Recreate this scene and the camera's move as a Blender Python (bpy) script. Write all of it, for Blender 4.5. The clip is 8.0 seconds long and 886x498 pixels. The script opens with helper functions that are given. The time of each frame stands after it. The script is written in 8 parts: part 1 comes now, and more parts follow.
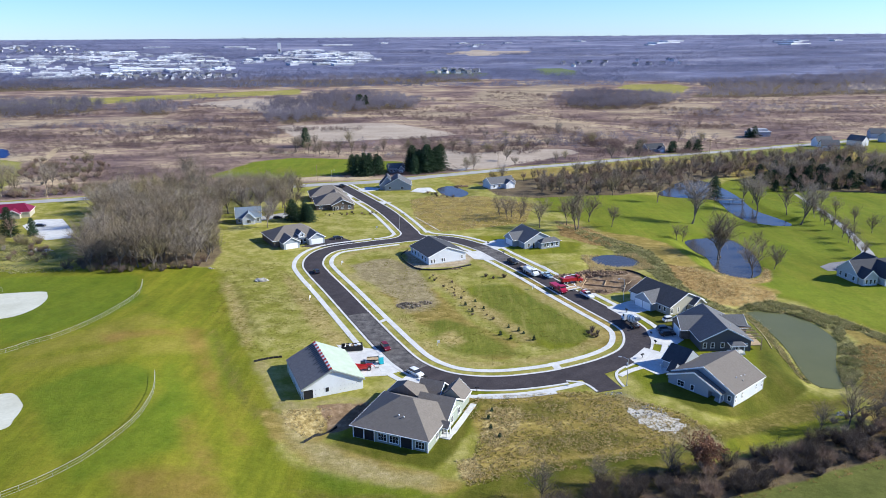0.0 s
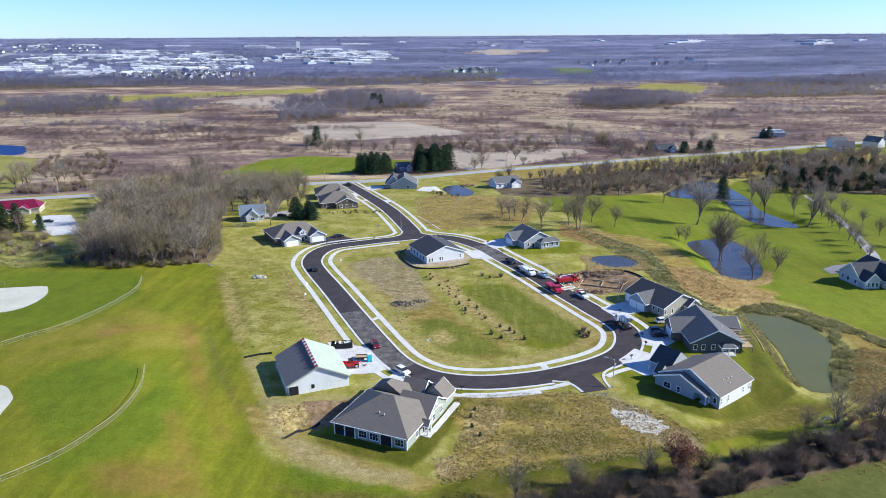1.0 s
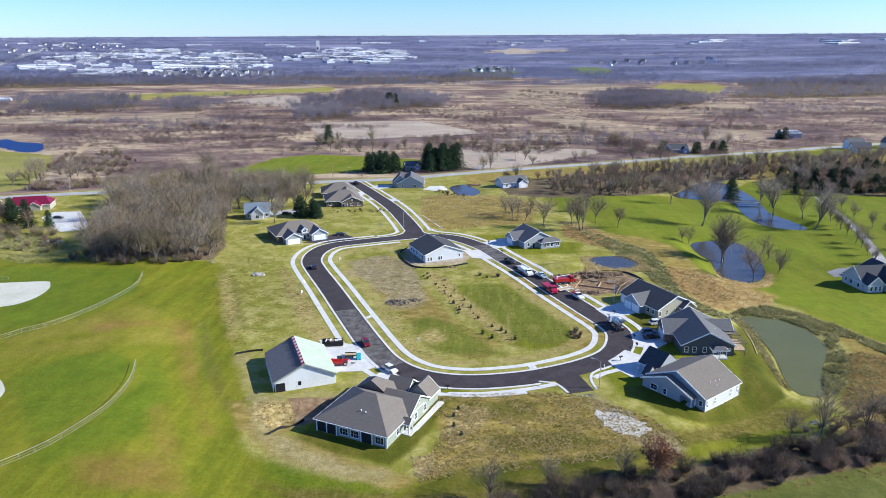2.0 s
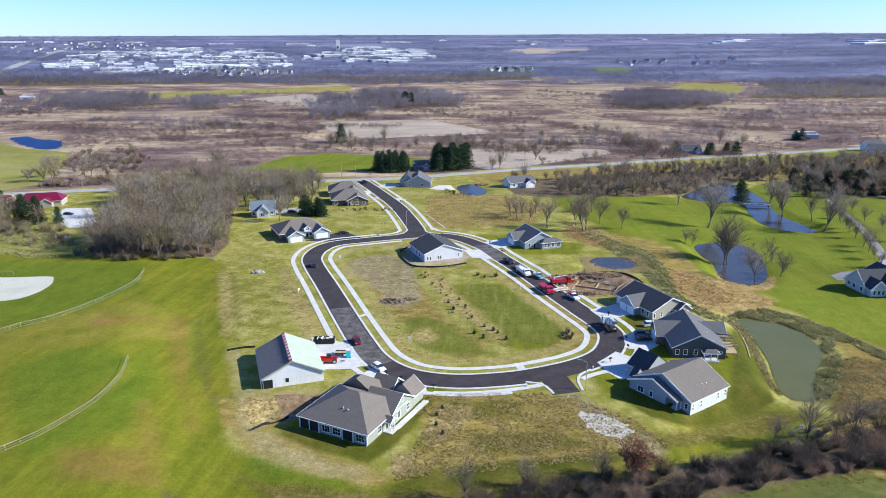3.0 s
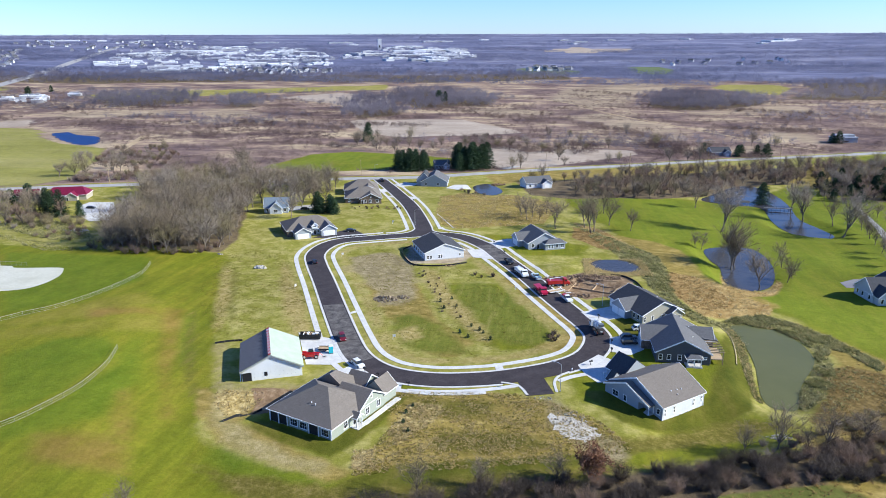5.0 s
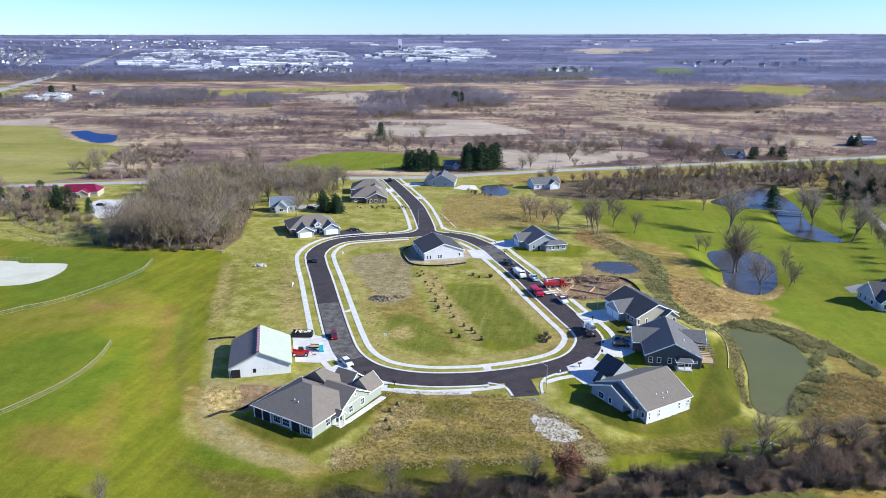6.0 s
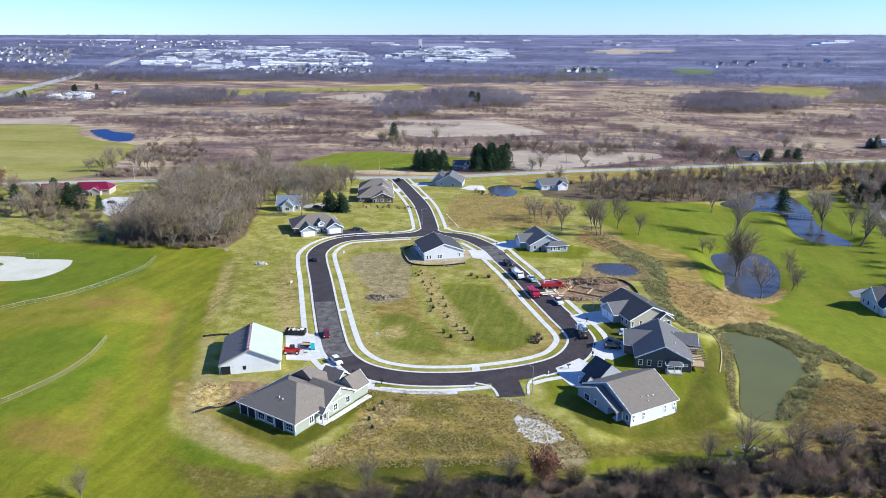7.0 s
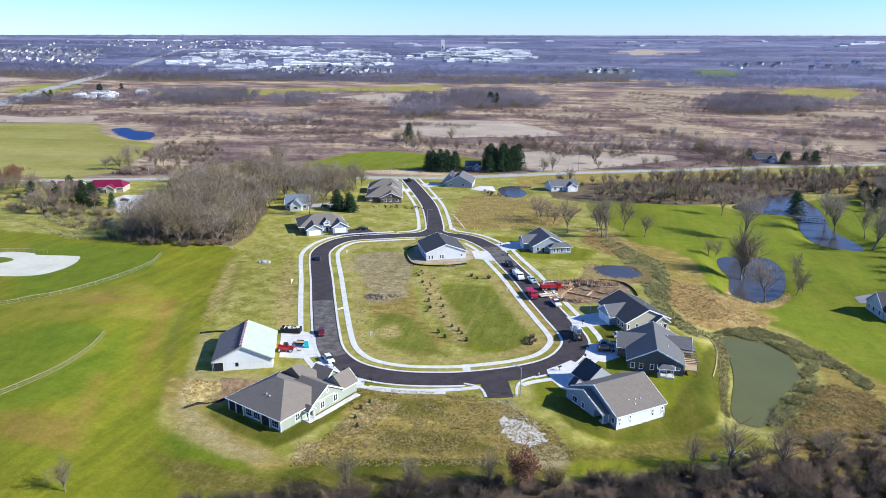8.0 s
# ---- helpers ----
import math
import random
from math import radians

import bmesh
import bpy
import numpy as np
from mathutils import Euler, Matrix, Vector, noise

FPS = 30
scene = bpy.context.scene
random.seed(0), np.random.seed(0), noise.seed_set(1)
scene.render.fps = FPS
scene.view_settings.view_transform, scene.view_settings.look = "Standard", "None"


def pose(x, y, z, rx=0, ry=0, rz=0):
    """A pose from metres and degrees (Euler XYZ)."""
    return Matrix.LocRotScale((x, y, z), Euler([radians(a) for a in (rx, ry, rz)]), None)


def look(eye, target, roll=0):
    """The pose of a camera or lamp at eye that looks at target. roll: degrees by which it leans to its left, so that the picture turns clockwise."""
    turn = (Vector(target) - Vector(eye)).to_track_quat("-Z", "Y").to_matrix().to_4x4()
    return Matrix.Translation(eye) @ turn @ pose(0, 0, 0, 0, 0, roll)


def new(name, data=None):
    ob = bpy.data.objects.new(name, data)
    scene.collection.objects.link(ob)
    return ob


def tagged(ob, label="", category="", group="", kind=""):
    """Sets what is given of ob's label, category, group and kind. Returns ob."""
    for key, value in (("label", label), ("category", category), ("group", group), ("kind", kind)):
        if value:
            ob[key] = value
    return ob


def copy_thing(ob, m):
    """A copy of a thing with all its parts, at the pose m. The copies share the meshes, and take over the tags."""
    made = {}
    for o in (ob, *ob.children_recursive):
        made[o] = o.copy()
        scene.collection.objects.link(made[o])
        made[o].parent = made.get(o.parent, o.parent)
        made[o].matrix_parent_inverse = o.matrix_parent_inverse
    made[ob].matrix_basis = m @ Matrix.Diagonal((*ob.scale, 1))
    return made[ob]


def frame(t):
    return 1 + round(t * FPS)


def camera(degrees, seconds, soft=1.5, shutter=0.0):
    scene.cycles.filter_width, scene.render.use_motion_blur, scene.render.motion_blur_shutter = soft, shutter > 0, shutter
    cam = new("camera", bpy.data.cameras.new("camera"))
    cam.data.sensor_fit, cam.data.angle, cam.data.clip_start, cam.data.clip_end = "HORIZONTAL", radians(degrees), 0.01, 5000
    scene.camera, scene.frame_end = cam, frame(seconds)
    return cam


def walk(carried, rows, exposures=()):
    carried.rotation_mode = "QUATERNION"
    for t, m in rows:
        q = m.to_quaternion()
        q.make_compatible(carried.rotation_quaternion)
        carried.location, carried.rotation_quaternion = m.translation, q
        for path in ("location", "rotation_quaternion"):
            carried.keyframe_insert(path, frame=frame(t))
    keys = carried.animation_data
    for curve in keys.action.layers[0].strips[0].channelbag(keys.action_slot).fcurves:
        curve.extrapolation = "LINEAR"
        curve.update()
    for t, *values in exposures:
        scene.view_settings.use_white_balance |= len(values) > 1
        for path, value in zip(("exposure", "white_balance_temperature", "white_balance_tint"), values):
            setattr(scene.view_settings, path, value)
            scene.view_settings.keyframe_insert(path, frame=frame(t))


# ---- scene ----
cam = camera(63.6, 8.0, soft=0.42)
START, METRES, EYE, TILT, LEAN, TURN = 0.45, 65.2, 85.7, -16.6, 0.4, 0.0
ROWS = [
    (0.0, 0.0, 0.0, 0.0, -0.0, 0.0, -0.0),
    (0.5, 0.0609, -0.0028, -0.0005, 0.7, -0.05, -0.24),
    (1.0, 0.1227, -0.0051, -0.0005, 1.46, -0.08, -0.51),
    (1.5, 0.1847, -0.0068, 0.0, 2.23, -0.12, -0.76),
    (3.0, 0.3719, -0.0062, 0.0046, 4.59, -0.25, -1.56),
    (3.5, 0.4342, -0.0042, 0.0069, 5.41, -0.3, -1.82),
    (4.0, 0.4968, -0.002, 0.009, 6.25, -0.34, -2.06),
    (4.5, 0.5588, 0.0011, 0.0112, 7.09, -0.39, -2.31),
    (6.0, 0.747, 0.022, 0.0183, 9.55, -0.49, -3.17),
    (6.5, 0.8094, 0.0297, 0.0216, 10.33, -0.52, -3.43),
    (7.0, 0.8721, 0.038, 0.0248, 11.2, -0.57, -3.7),
    (7.5, 0.934, 0.0469, 0.0293, 12.09, -0.61, -4.0),
    (8.0, 0.9952, 0.0575, 0.0327, 13.0, -0.66, -4.28),
]
walk(cam, [(t, pose(START, 0, EYE, TILT, LEAN, TURN) @ pose(METRES * x, METRES * y, METRES * z, 90 + pitch, roll, yaw)) for t, x, y, z, yaw, pitch, roll in ROWS],
     exposures=[(0.0, 0.84, 5500, 8), (8.0, 0.92, 5500, 8)])

# ---------------------------------------------------------------- light
SUN_EL, SUN_X, SUN_Y = radians(30), 0.998, 0.04
world = bpy.data.worlds.new("sky")
world.use_nodes = True
scene.world = world
wn = world.node_tree
sky = wn.nodes.new("ShaderNodeTexSky")
sky.sky_type, sky.sun_disc = "NISHITA", False
sky.sun_elevation = SUN_EL
sky.sun_rotation = math.atan2(SUN_X, SUN_Y)
sky.altitude, sky.air_density, sky.dust_density, sky.ozone_density = 1100, 1.0, 0.15, 3.0
tint = wn.nodes.new("ShaderNodeVectorMath")
tint.operation = "MULTIPLY"
tint.inputs[1].default_value = (0.85, 1.02, 1.40)
wn.links.new(sky.outputs[0], tint.inputs[0])
wn.links.new(tint.outputs[0], wn.nodes["Background"].inputs[0])
wn.nodes["Background"].inputs[1].default_value = 0.069
sun = new("sun", bpy.data.lights.new("sun", "SUN"))
sun.data.energy, sun.data.angle, sun.data.color = 4.7, radians(0.55), (1.0, 0.885, 0.685)
to_sun = Vector((SUN_X, SUN_Y, 0)).normalized() * math.cos(SUN_EL) + Vector((0, 0, math.sin(SUN_EL)))
sun.matrix_world = look(to_sun * 300, (0, 0, 0))

# ---------------------------------------------------------------- materials


def mat(name, c1, c2=None, scale=1.0, rough=0.8, metal=0.0, bump=0.0, bump_scale=None, detail=6.0, fine=0.0, spec=0.3, rand=0.0):
    """Two colours mixed by noise at a world scale (cycles a metre), a finer grain, and relief."""
    m = bpy.data.materials.new(name)
    m.use_nodes = True
    nt = m.node_tree
    bsdf = nt.nodes["Principled BSDF"]
    bsdf.inputs["Roughness"].default_value = rough
    bsdf.inputs["Metallic"].default_value = metal
    bsdf.inputs["Specular IOR Level"].default_value = spec
    c2 = c2 or c1
    geo = nt.nodes.new("ShaderNodeNewGeometry")
    noi = nt.nodes.new("ShaderNodeTexNoise")
    noi.inputs["Scale"].default_value, noi.inputs["Detail"].default_value = scale, detail
    noi.inputs["Roughness"].default_value = 0.65
    nt.links.new(geo.outputs["Position"], noi.inputs["Vector"])
    ramp = nt.nodes.new("ShaderNodeValToRGB")
    ramp.color_ramp.elements[0].position, ramp.color_ramp.elements[1].position = 0.32, 0.68
    ramp.color_ramp.elements[0].color, ramp.color_ramp.elements[1].color = (*c1, 1), (*c2, 1)
    nt.links.new(noi.outputs["Fac"], ramp.inputs["Fac"])
    col = ramp.outputs["Color"]
    if fine:
        n2 = nt.nodes.new("ShaderNodeTexNoise")
        n2.inputs["Scale"].default_value, n2.inputs["Detail"].default_value = scale * 9, 4
        nt.links.new(geo.outputs["Position"], n2.inputs["Vector"])
        mr = nt.nodes.new("ShaderNodeMapRange")
        mr.inputs["From Min"].default_value, mr.inputs["From Max"].default_value = 0.3, 0.7
        mr.inputs["To Min"].default_value, mr.inputs["To Max"].default_value = 1 - fine, 1 + fine
        nt.links.new(n2.outputs["Fac"], mr.inputs["Value"])
        mul = nt.nodes.new("ShaderNodeVectorMath")
        mul.operation = "SCALE"
        nt.links.new(col, mul.inputs[0])
        nt.links.new(mr.outputs["Result"], mul.inputs["Scale"])
        col = mul.outputs[0]
    if rand:
        oi = nt.nodes.new("ShaderNodeObjectInfo")
        mr2 = nt.nodes.new("ShaderNodeMapRange")
        mr2.inputs["To Min"].default_value, mr2.inputs["To Max"].default_value = 1 - rand, 1 + rand
        nt.links.new(oi.outputs["Random"], mr2.inputs["Value"])
        mul2 = nt.nodes.new("ShaderNodeVectorMath")
        mul2.operation = "SCALE"
        nt.links.new(col, mul2.inputs[0])
        nt.links.new(mr2.outputs["Result"], mul2.inputs["Scale"])
        col = mul2.outputs[0]
    nt.links.new(col, bsdf.inputs["Base Color"])
    if bump:
        b = nt.nodes.new("ShaderNodeBump")
        b.inputs["Strength"].default_value, b.inputs["Distance"].default_value = bump, 0.1
        n3 = nt.nodes.new("ShaderNodeTexNoise")
        n3.inputs["Scale"].default_value, n3.inputs["Detail"].default_value = bump_scale or scale * 4, 5
        nt.links.new(geo.outputs["Position"], n3.inputs["Vector"])
        nt.links.new(n3.outputs["Fac"], b.inputs["Height"])
        nt.links.new(b.outputs["Normal"], bsdf.inputs["Normal"])
    return m


def island(m, lo=0.7, hi=1.3):
    """Vary a material's colour from one loose piece of a mesh to the next."""
    nt = m.node_tree
    bsdf = nt.nodes["Principled BSDF"]
    src = bsdf.inputs["Base Color"].links[0].from_socket
    geo = nt.nodes.new("ShaderNodeNewGeometry")
    mr = nt.nodes.new("ShaderNodeMapRange")
    mr.inputs["To Min"].default_value, mr.inputs["To Max"].default_value = lo, hi
    mul = nt.nodes.new("ShaderNodeVectorMath")
    mul.operation = "SCALE"
    nt.links.new(geo.outputs["Random Per Island"], mr.inputs["Value"])
    nt.links.new(src, mul.inputs[0])
    nt.links.new(mr.outputs["Result"], mul.inputs["Scale"])
    nt.links.new(mul.outputs[0], bsdf.inputs["Base Color"])
    return m


def upright(m, keep=0.35, pass_on=0.0):
    """Thin blades and twigs take most of their light as a mass would, from above, and let some of it through."""
    nt = m.node_tree
    geo = nt.nodes.new("ShaderNodeNewGeometry")
    sc = nt.nodes.new("ShaderNodeVectorMath")
    sc.operation = "SCALE"
    sc.inputs["Scale"].default_value = keep
    nt.links.new(geo.outputs["Normal"], sc.inputs[0])
    ad = nt.nodes.new("ShaderNodeVectorMath")
    ad.operation = "ADD"
    ad.inputs[1].default_value = (0.0, 0.0, 0.8)
    nt.links.new(sc.outputs[0], ad.inputs[0])
    no = nt.nodes.new("ShaderNodeVectorMath")
    no.operation = "NORMALIZE"
    nt.links.new(ad.outputs[0], no.inputs[0])
    bsdf = nt.nodes["Principled BSDF"]
    nt.links.new(no.outputs[0], bsdf.inputs["Normal"])
    if pass_on:
        tr = nt.nodes.new("ShaderNodeBsdfTranslucent")
        nt.links.new(bsdf.inputs["Base Color"].links[0].from_socket, tr.inputs["Color"])
        mx = nt.nodes.new("ShaderNodeMixShader")
        mx.inputs[0].default_value = pass_on
        nt.links.new(bsdf.outputs[0], mx.inputs[1])
        nt.links.new(tr.outputs[0], mx.inputs[2])
        nt.links.new(mx.outputs[0], nt.nodes["Material Output"].inputs["Surface"])
    return m


ASPHALT = mat("asphalt", (0.032, 0.026, 0.028), (0.058, 0.048, 0.050), 0.25, 0.85, bump=0.2, bump_scale=8, fine=0.25)
OLD_ROAD = mat("worn_asphalt", (0.30, 0.29, 0.28), (0.42, 0.41, 0.40), 0.15, 0.85, fine=0.12)
LANE = mat("lilac_grey_asphalt", (0.17, 0.165, 0.18), (0.24, 0.23, 0.25), 0.2, 0.85, fine=0.1)
CONCRETE = mat("concrete", (0.50, 0.49, 0.47), (0.66, 0.65, 0.63), 0.4, 0.75, bump=0.15, bump_scale=6, fine=0.08)
WATER_BLUE = mat("pond_water", (0.052, 0.052, 0.058), (0.07, 0.07, 0.076), 0.05, 0.12, bump=0.16, bump_scale=1.2, spec=0.2)
WATER_GREEN = mat("silty_water", (0.11, 0.112, 0.036), (0.13, 0.13, 0.045), 0.05, 0.25, bump=0.1, bump_scale=1.0, spec=0.12)
WATTLE = mat("bleached_straw", (0.27, 0.22, 0.115), (0.40, 0.34, 0.20), 0.8, 0.95, bump=0.6, bump_scale=5, fine=0.2)
SAND = mat("infield_sand", (0.47, 0.46, 0.37), (0.57, 0.56, 0.47), 0.15, 0.9, fine=0.05)
CROP = mat("stubble_field", (0.34, 0.25, 0.14), (0.45, 0.35, 0.21), 0.03, 0.95, fine=0.2)
GRAVEL = mat("pale_gravel", (0.38, 0.34, 0.28), (0.62, 0.60, 0.56), 0.5, 0.95, bump=0.6, bump_scale=4, fine=0.3)

TURF_PATCH = mat("infield_turf", (0.078, 0.118, 0.006), (0.128, 0.158, 0.009), 0.16, 0.95, fine=0.1)
# the sky's blue is put into the base colour, reflection nearly off
WATER_DEEP = mat("blue_base_water", (0.010, 0.026, 0.12), (0.013, 0.033, 0.15), 0.05, 0.35, bump=0.3, bump_scale=1.2, spec=0.02)
DUSTY = mat("dusty_asphalt", (0.04, 0.037, 0.037), (0.17, 0.155, 0.145), 0.45, 0.9, bump=0.2, bump_scale=8, fine=0.35)

# ---------------------------------------------------------------- terrain
K = 66.0 / 51.0


def ss(a, b, x):
    u = np.clip((x - a) / (b - a), 0, 1)
    return u * u * (3 - 2 * u)


def slope(x, y):
    """The land falls gently away from the near edge, lower still to the east, and far off is raised to fit the camera's
    skyline.
    """
    # the ball field lies on a low terrace west of the lots
    rim = np.interp(y, [60, 100, 135, 167, 200, 265, 330], [-8, -20, -40, -57, -69, -90, -112])
    terrace = np.interp(y, [160, 240], [4.2, 2.6]) * ss(-6, 26, rim - np.asarray(x, float)) * (1 - ss(258, 330, np.asarray(y, float)))
    x, y = np.asarray(x, float) / K, np.asarray(y, float) / K
    d = np.maximum(y, 40.0) - 110
    e = np.clip(d - 300, 0, 300)
    z = np.where(d < 300, 0.5 - 0.009 * d - 4e-5 * d * d, -5.8 - 0.033 * e + 0.033 * e * e / 600)
    z = z - 3.0 * ss(55, 115, x) * (1 - ss(330, 420, y))
    r = np.hypot(x - 25, y)
    z = z + 72.2 * np.clip((np.minimum(r, 3650.0) - 1000) / 2650, 0, None) ** 1.25
    return z * K + terrace


def smooth(points, closed, n=8):
    """A Catmull-Rom curve through a few points."""
    p = np.array(points, float)
    out = []
    m = len(p)
    for i in range(m if closed else m - 1):
        if closed:
            a, b, c, d = p[(i - 1) % m], p[i], p[(i + 1) % m], p[(i + 2) % m]
        else:
            a, b, c, d = p[max(i - 1, 0)], p[i], p[i + 1], p[min(i + 2, m - 1)]
        for k in range(n):
            t = k / n
            out.append(0.5 * ((2 * b) + (c - a) * t + (2 * a - 5 * b + 4 * c - d) * t * t + (3 * b - a - 3 * c + d) * t ** 3))
    if not closed:
        out.append(p[-1])
    return np.array(out)


def inside(poly, x, y):
    r = np.zeros(np.shape(x), bool)
    n = len(poly)
    for i in range(n):
        (x0, y0), (x1, y1) = poly[i], poly[(i + 1) % n]
        if y0 == y1:
            continue
        r ^= ((y0 > y) != (y1 > y)) & (x < (x1 - x0) * (y - y0) / (y1 - y0) + x0)
    return r


def edge_dist(poly, x, y):
    """Distance to a closed outline: minus within it."""
    best = np.full(np.shape(x), 1e9)
    n = len(poly)
    for i in range(n):
        (x0, y0), (x1, y1) = poly[i], poly[(i + 1) % n]
        dx, dy = x1 - x0, y1 - y0
        t = np.clip(((x - x0) * dx + (y - y0) * dy) / (dx * dx + dy * dy + 1e-9), 0, 1)
        best = np.minimum(best, np.hypot(x - x0 - t * dx, y - y0 - t * dy))
    return np.where(inside(poly, x, y), -best, best)


PONDS = {
    "pond_east": smooth([(99.9, 220.5), (108.6, 222.0), (115.2, 216.5), (117.9, 209.6), (118.4, 200.6), (116.3, 194), (111.4, 185.5), (107.4, 177.3), (104.2, 168.4), (100.7, 167.7), (97.9, 169.3), (97.4, 175.2), (99.5, 186.7), (100.9, 197.6), (100.8, 209.6)], True, 4),
    "pond_golf": smooth([(111.2, 315.9), (122.5, 320.8), (132.3, 318.4), (134.3, 300.5), (130.8, 281), (125.5, 268.4), (119, 263.2), (113.2, 264.4), (110, 272.4), (111.9, 290.1), (109.9, 301.5)], True, 4),
    "pond_small": smooth([(59.2, 275.3), (63.8, 281.1), (73.4, 281.5), (78.1, 274.7), (77, 268.9), (70.6, 265.4), (62.8, 268.6)], True, 4),
    "stream": smooth([(132.1, 432.4), (140.8, 445.9), (161.2, 473), (174.7, 471), (178.5, 448.6), (178.2, 422.9), (174, 390.6), (177.8, 372.5), (180.1, 357.8), (173.3, 351.9), (164.3, 355.9), (159.4, 365.9), (158.4, 384.1), (161, 412.7), (150.9, 419.8), (137.8, 424)], True, 4),
    "pond_north": smooth([(-3.7, 435.5), (5.2, 443.5), (14, 427.4), (14.5, 417.7), (9, 410.9), (0.4, 417.7)], True, 4),
    "pond_northwest": smooth([(-458, 664), (-468, 682), (-460, 690), (-434, 669), (-414, 663), (-400, 655), (-376, 617), (-370, 601), (-385, 600), (-419, 626)], True, 3),
}
POND_LEVEL = {}
for key, outline in PONDS.items():
    POND_LEVEL[key] = float(np.min(slope(outline[:, 0], outline[:, 1]))) - 0.25


def land(x, y):
    """The height of the ground, with the hollows of the ponds."""
    x, y = np.atleast_1d(np.asarray(x, float)), np.atleast_1d(np.asarray(y, float))
    z = slope(x, y)
    for key, outline in PONDS.items():
        lo, hi = outline.min(0) - 14, outline.max(0) + 14
        near = (x > lo[0]) & (x < hi[0]) & (y > lo[1]) & (y < hi[1])
        if not near.any():
            continue
        sd = edge_dist(outline, x[near], y[near])
        lvl = POND_LEVEL[key]
        bank = np.where(sd < 0, lvl - 0.05 + np.maximum(sd, -3) * 0.3, lvl - 0.05 + (z[near] - lvl + 0.05) * ss(0, 8, sd))
        z[near] = np.where(sd < 8, np.minimum(bank, z[near]), z[near])
    # the dug pit of the new foundation, and a low bank beside it
    for cx, cy, a, b, ang, dz in HOLLOWS:
        ca, sa = math.cos(ang), math.sin(ang)
        u, v = (x - cx) * ca + (y - cy) * sa, -(x - cx) * sa + (y - cy) * ca
        q = np.maximum(np.abs(u) / a, np.abs(v) / b) if a < 12 and dz < 0 else np.hypot(u / a, v / b)
        z += dz * (1 - ss(0.75 if a < 12 else 0.15, 1.0, q))
    return z


# centre, half sizes, turn, height of each hollow or mound
HOLLOWS = [(80, 151, 26, 15, radians(40), -2.3), (58.5, 245.5, 9.5, 8.0, radians(-20), -1.6), (-25, 148, 9, 5.5, radians(25), -1.2), (49, 266.5, 13, 6.5, radians(5), 1.3)]


def gz(x, y):
    return float(land(x, y)[0])


def mesh_object(name, verts, faces, material, label="", category="", kind="", group="", smooth_shade=False):
    me = bpy.data.meshes.new(name)
    me.from_pydata([tuple(v) for v in verts], [], faces)
    me.materials.append(material)
    if smooth_shade:
        me.polygons.foreach_set("use_smooth", [True] * len(me.polygons))
    me.update()
    return tagged(new(name, me), label, category, group, kind)


# ---------------------------------------------------------------- lines of the roads
RING = smooth([(4.5, 307.5), (-8, 311), (-22, 306.5), (-36, 300), (-47.5, 293.5), (-52, 284), (-52, 271.3), (-47.8, 259.3), (-37.5, 237), (-26.3, 212),
               (-16, 189.5), (-9.5, 177.2), (-2.3, 169.7), (5.5, 166.2), (14.5, 165.4), (24, 167), (33, 170), (45, 176.5), (53.3, 184.2), (57.2, 194),
               (57, 203.5), (50.6, 218.5), (43.2, 235.3), (34.5, 256), (24, 278), (16.5, 293.5)], True, 8)
BRANCH = smooth([(-13, 309), (-15.5, 321), (-24, 349), (-33, 374.5), (-49.8, 412.9), (-61, 437), (-68, 452)], False, 10)
STUB = smooth([(38, 172), (41.5, 161)], False, 3)
HIGHWAY = smooth([(-900, 150), (-500, 295), (-276, 384), (-217, 406), (-101, 444), (-45, 460), (-3, 483), (33, 503), (62, 518), (102, 537), (146, 561), (192, 584), (240, 604), (292, 628),
                  (326, 645), (600, 760), (1500, 1080), (3400, 1700)], False, 10)


def offset(line, d, closed):
    """The line shifted d metres to its right."""
    p = np.asarray(line, float)
    if closed:
        t = np.roll(p, -1, 0) - np.roll(p, 1, 0)
    else:
        t = np.gradient(p, axis=0)
    t /= np.linalg.norm(t, axis=1)[:, None]
    return p + d * np.stack([t[:, 1], -t[:, 0]], 1)


def ribbon(name, line, d0, d1, up, material, closed=False, thick=0.12, lip=0.0, **tags):
    """A strip draped on the land between two offsets of a line, up above it, with sides thick deep."""
    a, b = offset(line, d0, closed), offset(line, d1, closed)
    n = len(a)
    za, zb = land(a[:, 0], a[:, 1]) + up, land(b[:, 0], b[:, 1]) + up + lip
    verts = [(*p, z) for p, z in zip(a, za)] + [(*p, z) for p, z in zip(b, zb)]
    verts += [(*p, z - thick) for p, z in zip(a, za)] + [(*p, z - thick) for p, z in zip(b, zb)]
    faces = []
    for i in range(n if closed else n - 1):
        j = (i + 1) % n
        faces += [(i, j, n + j, n + i), (2 * n + i, 2 * n + j, j, i), (n + i, n + j, 3 * n + j, 3 * n + i)]
    if not closed:
        faces += [(0, n, 3 * n, 2 * n), (n - 1, 2 * n - 1, 4 * n - 1, 3 * n - 1)]
    return mesh_object(name, verts, faces, material, **tags)


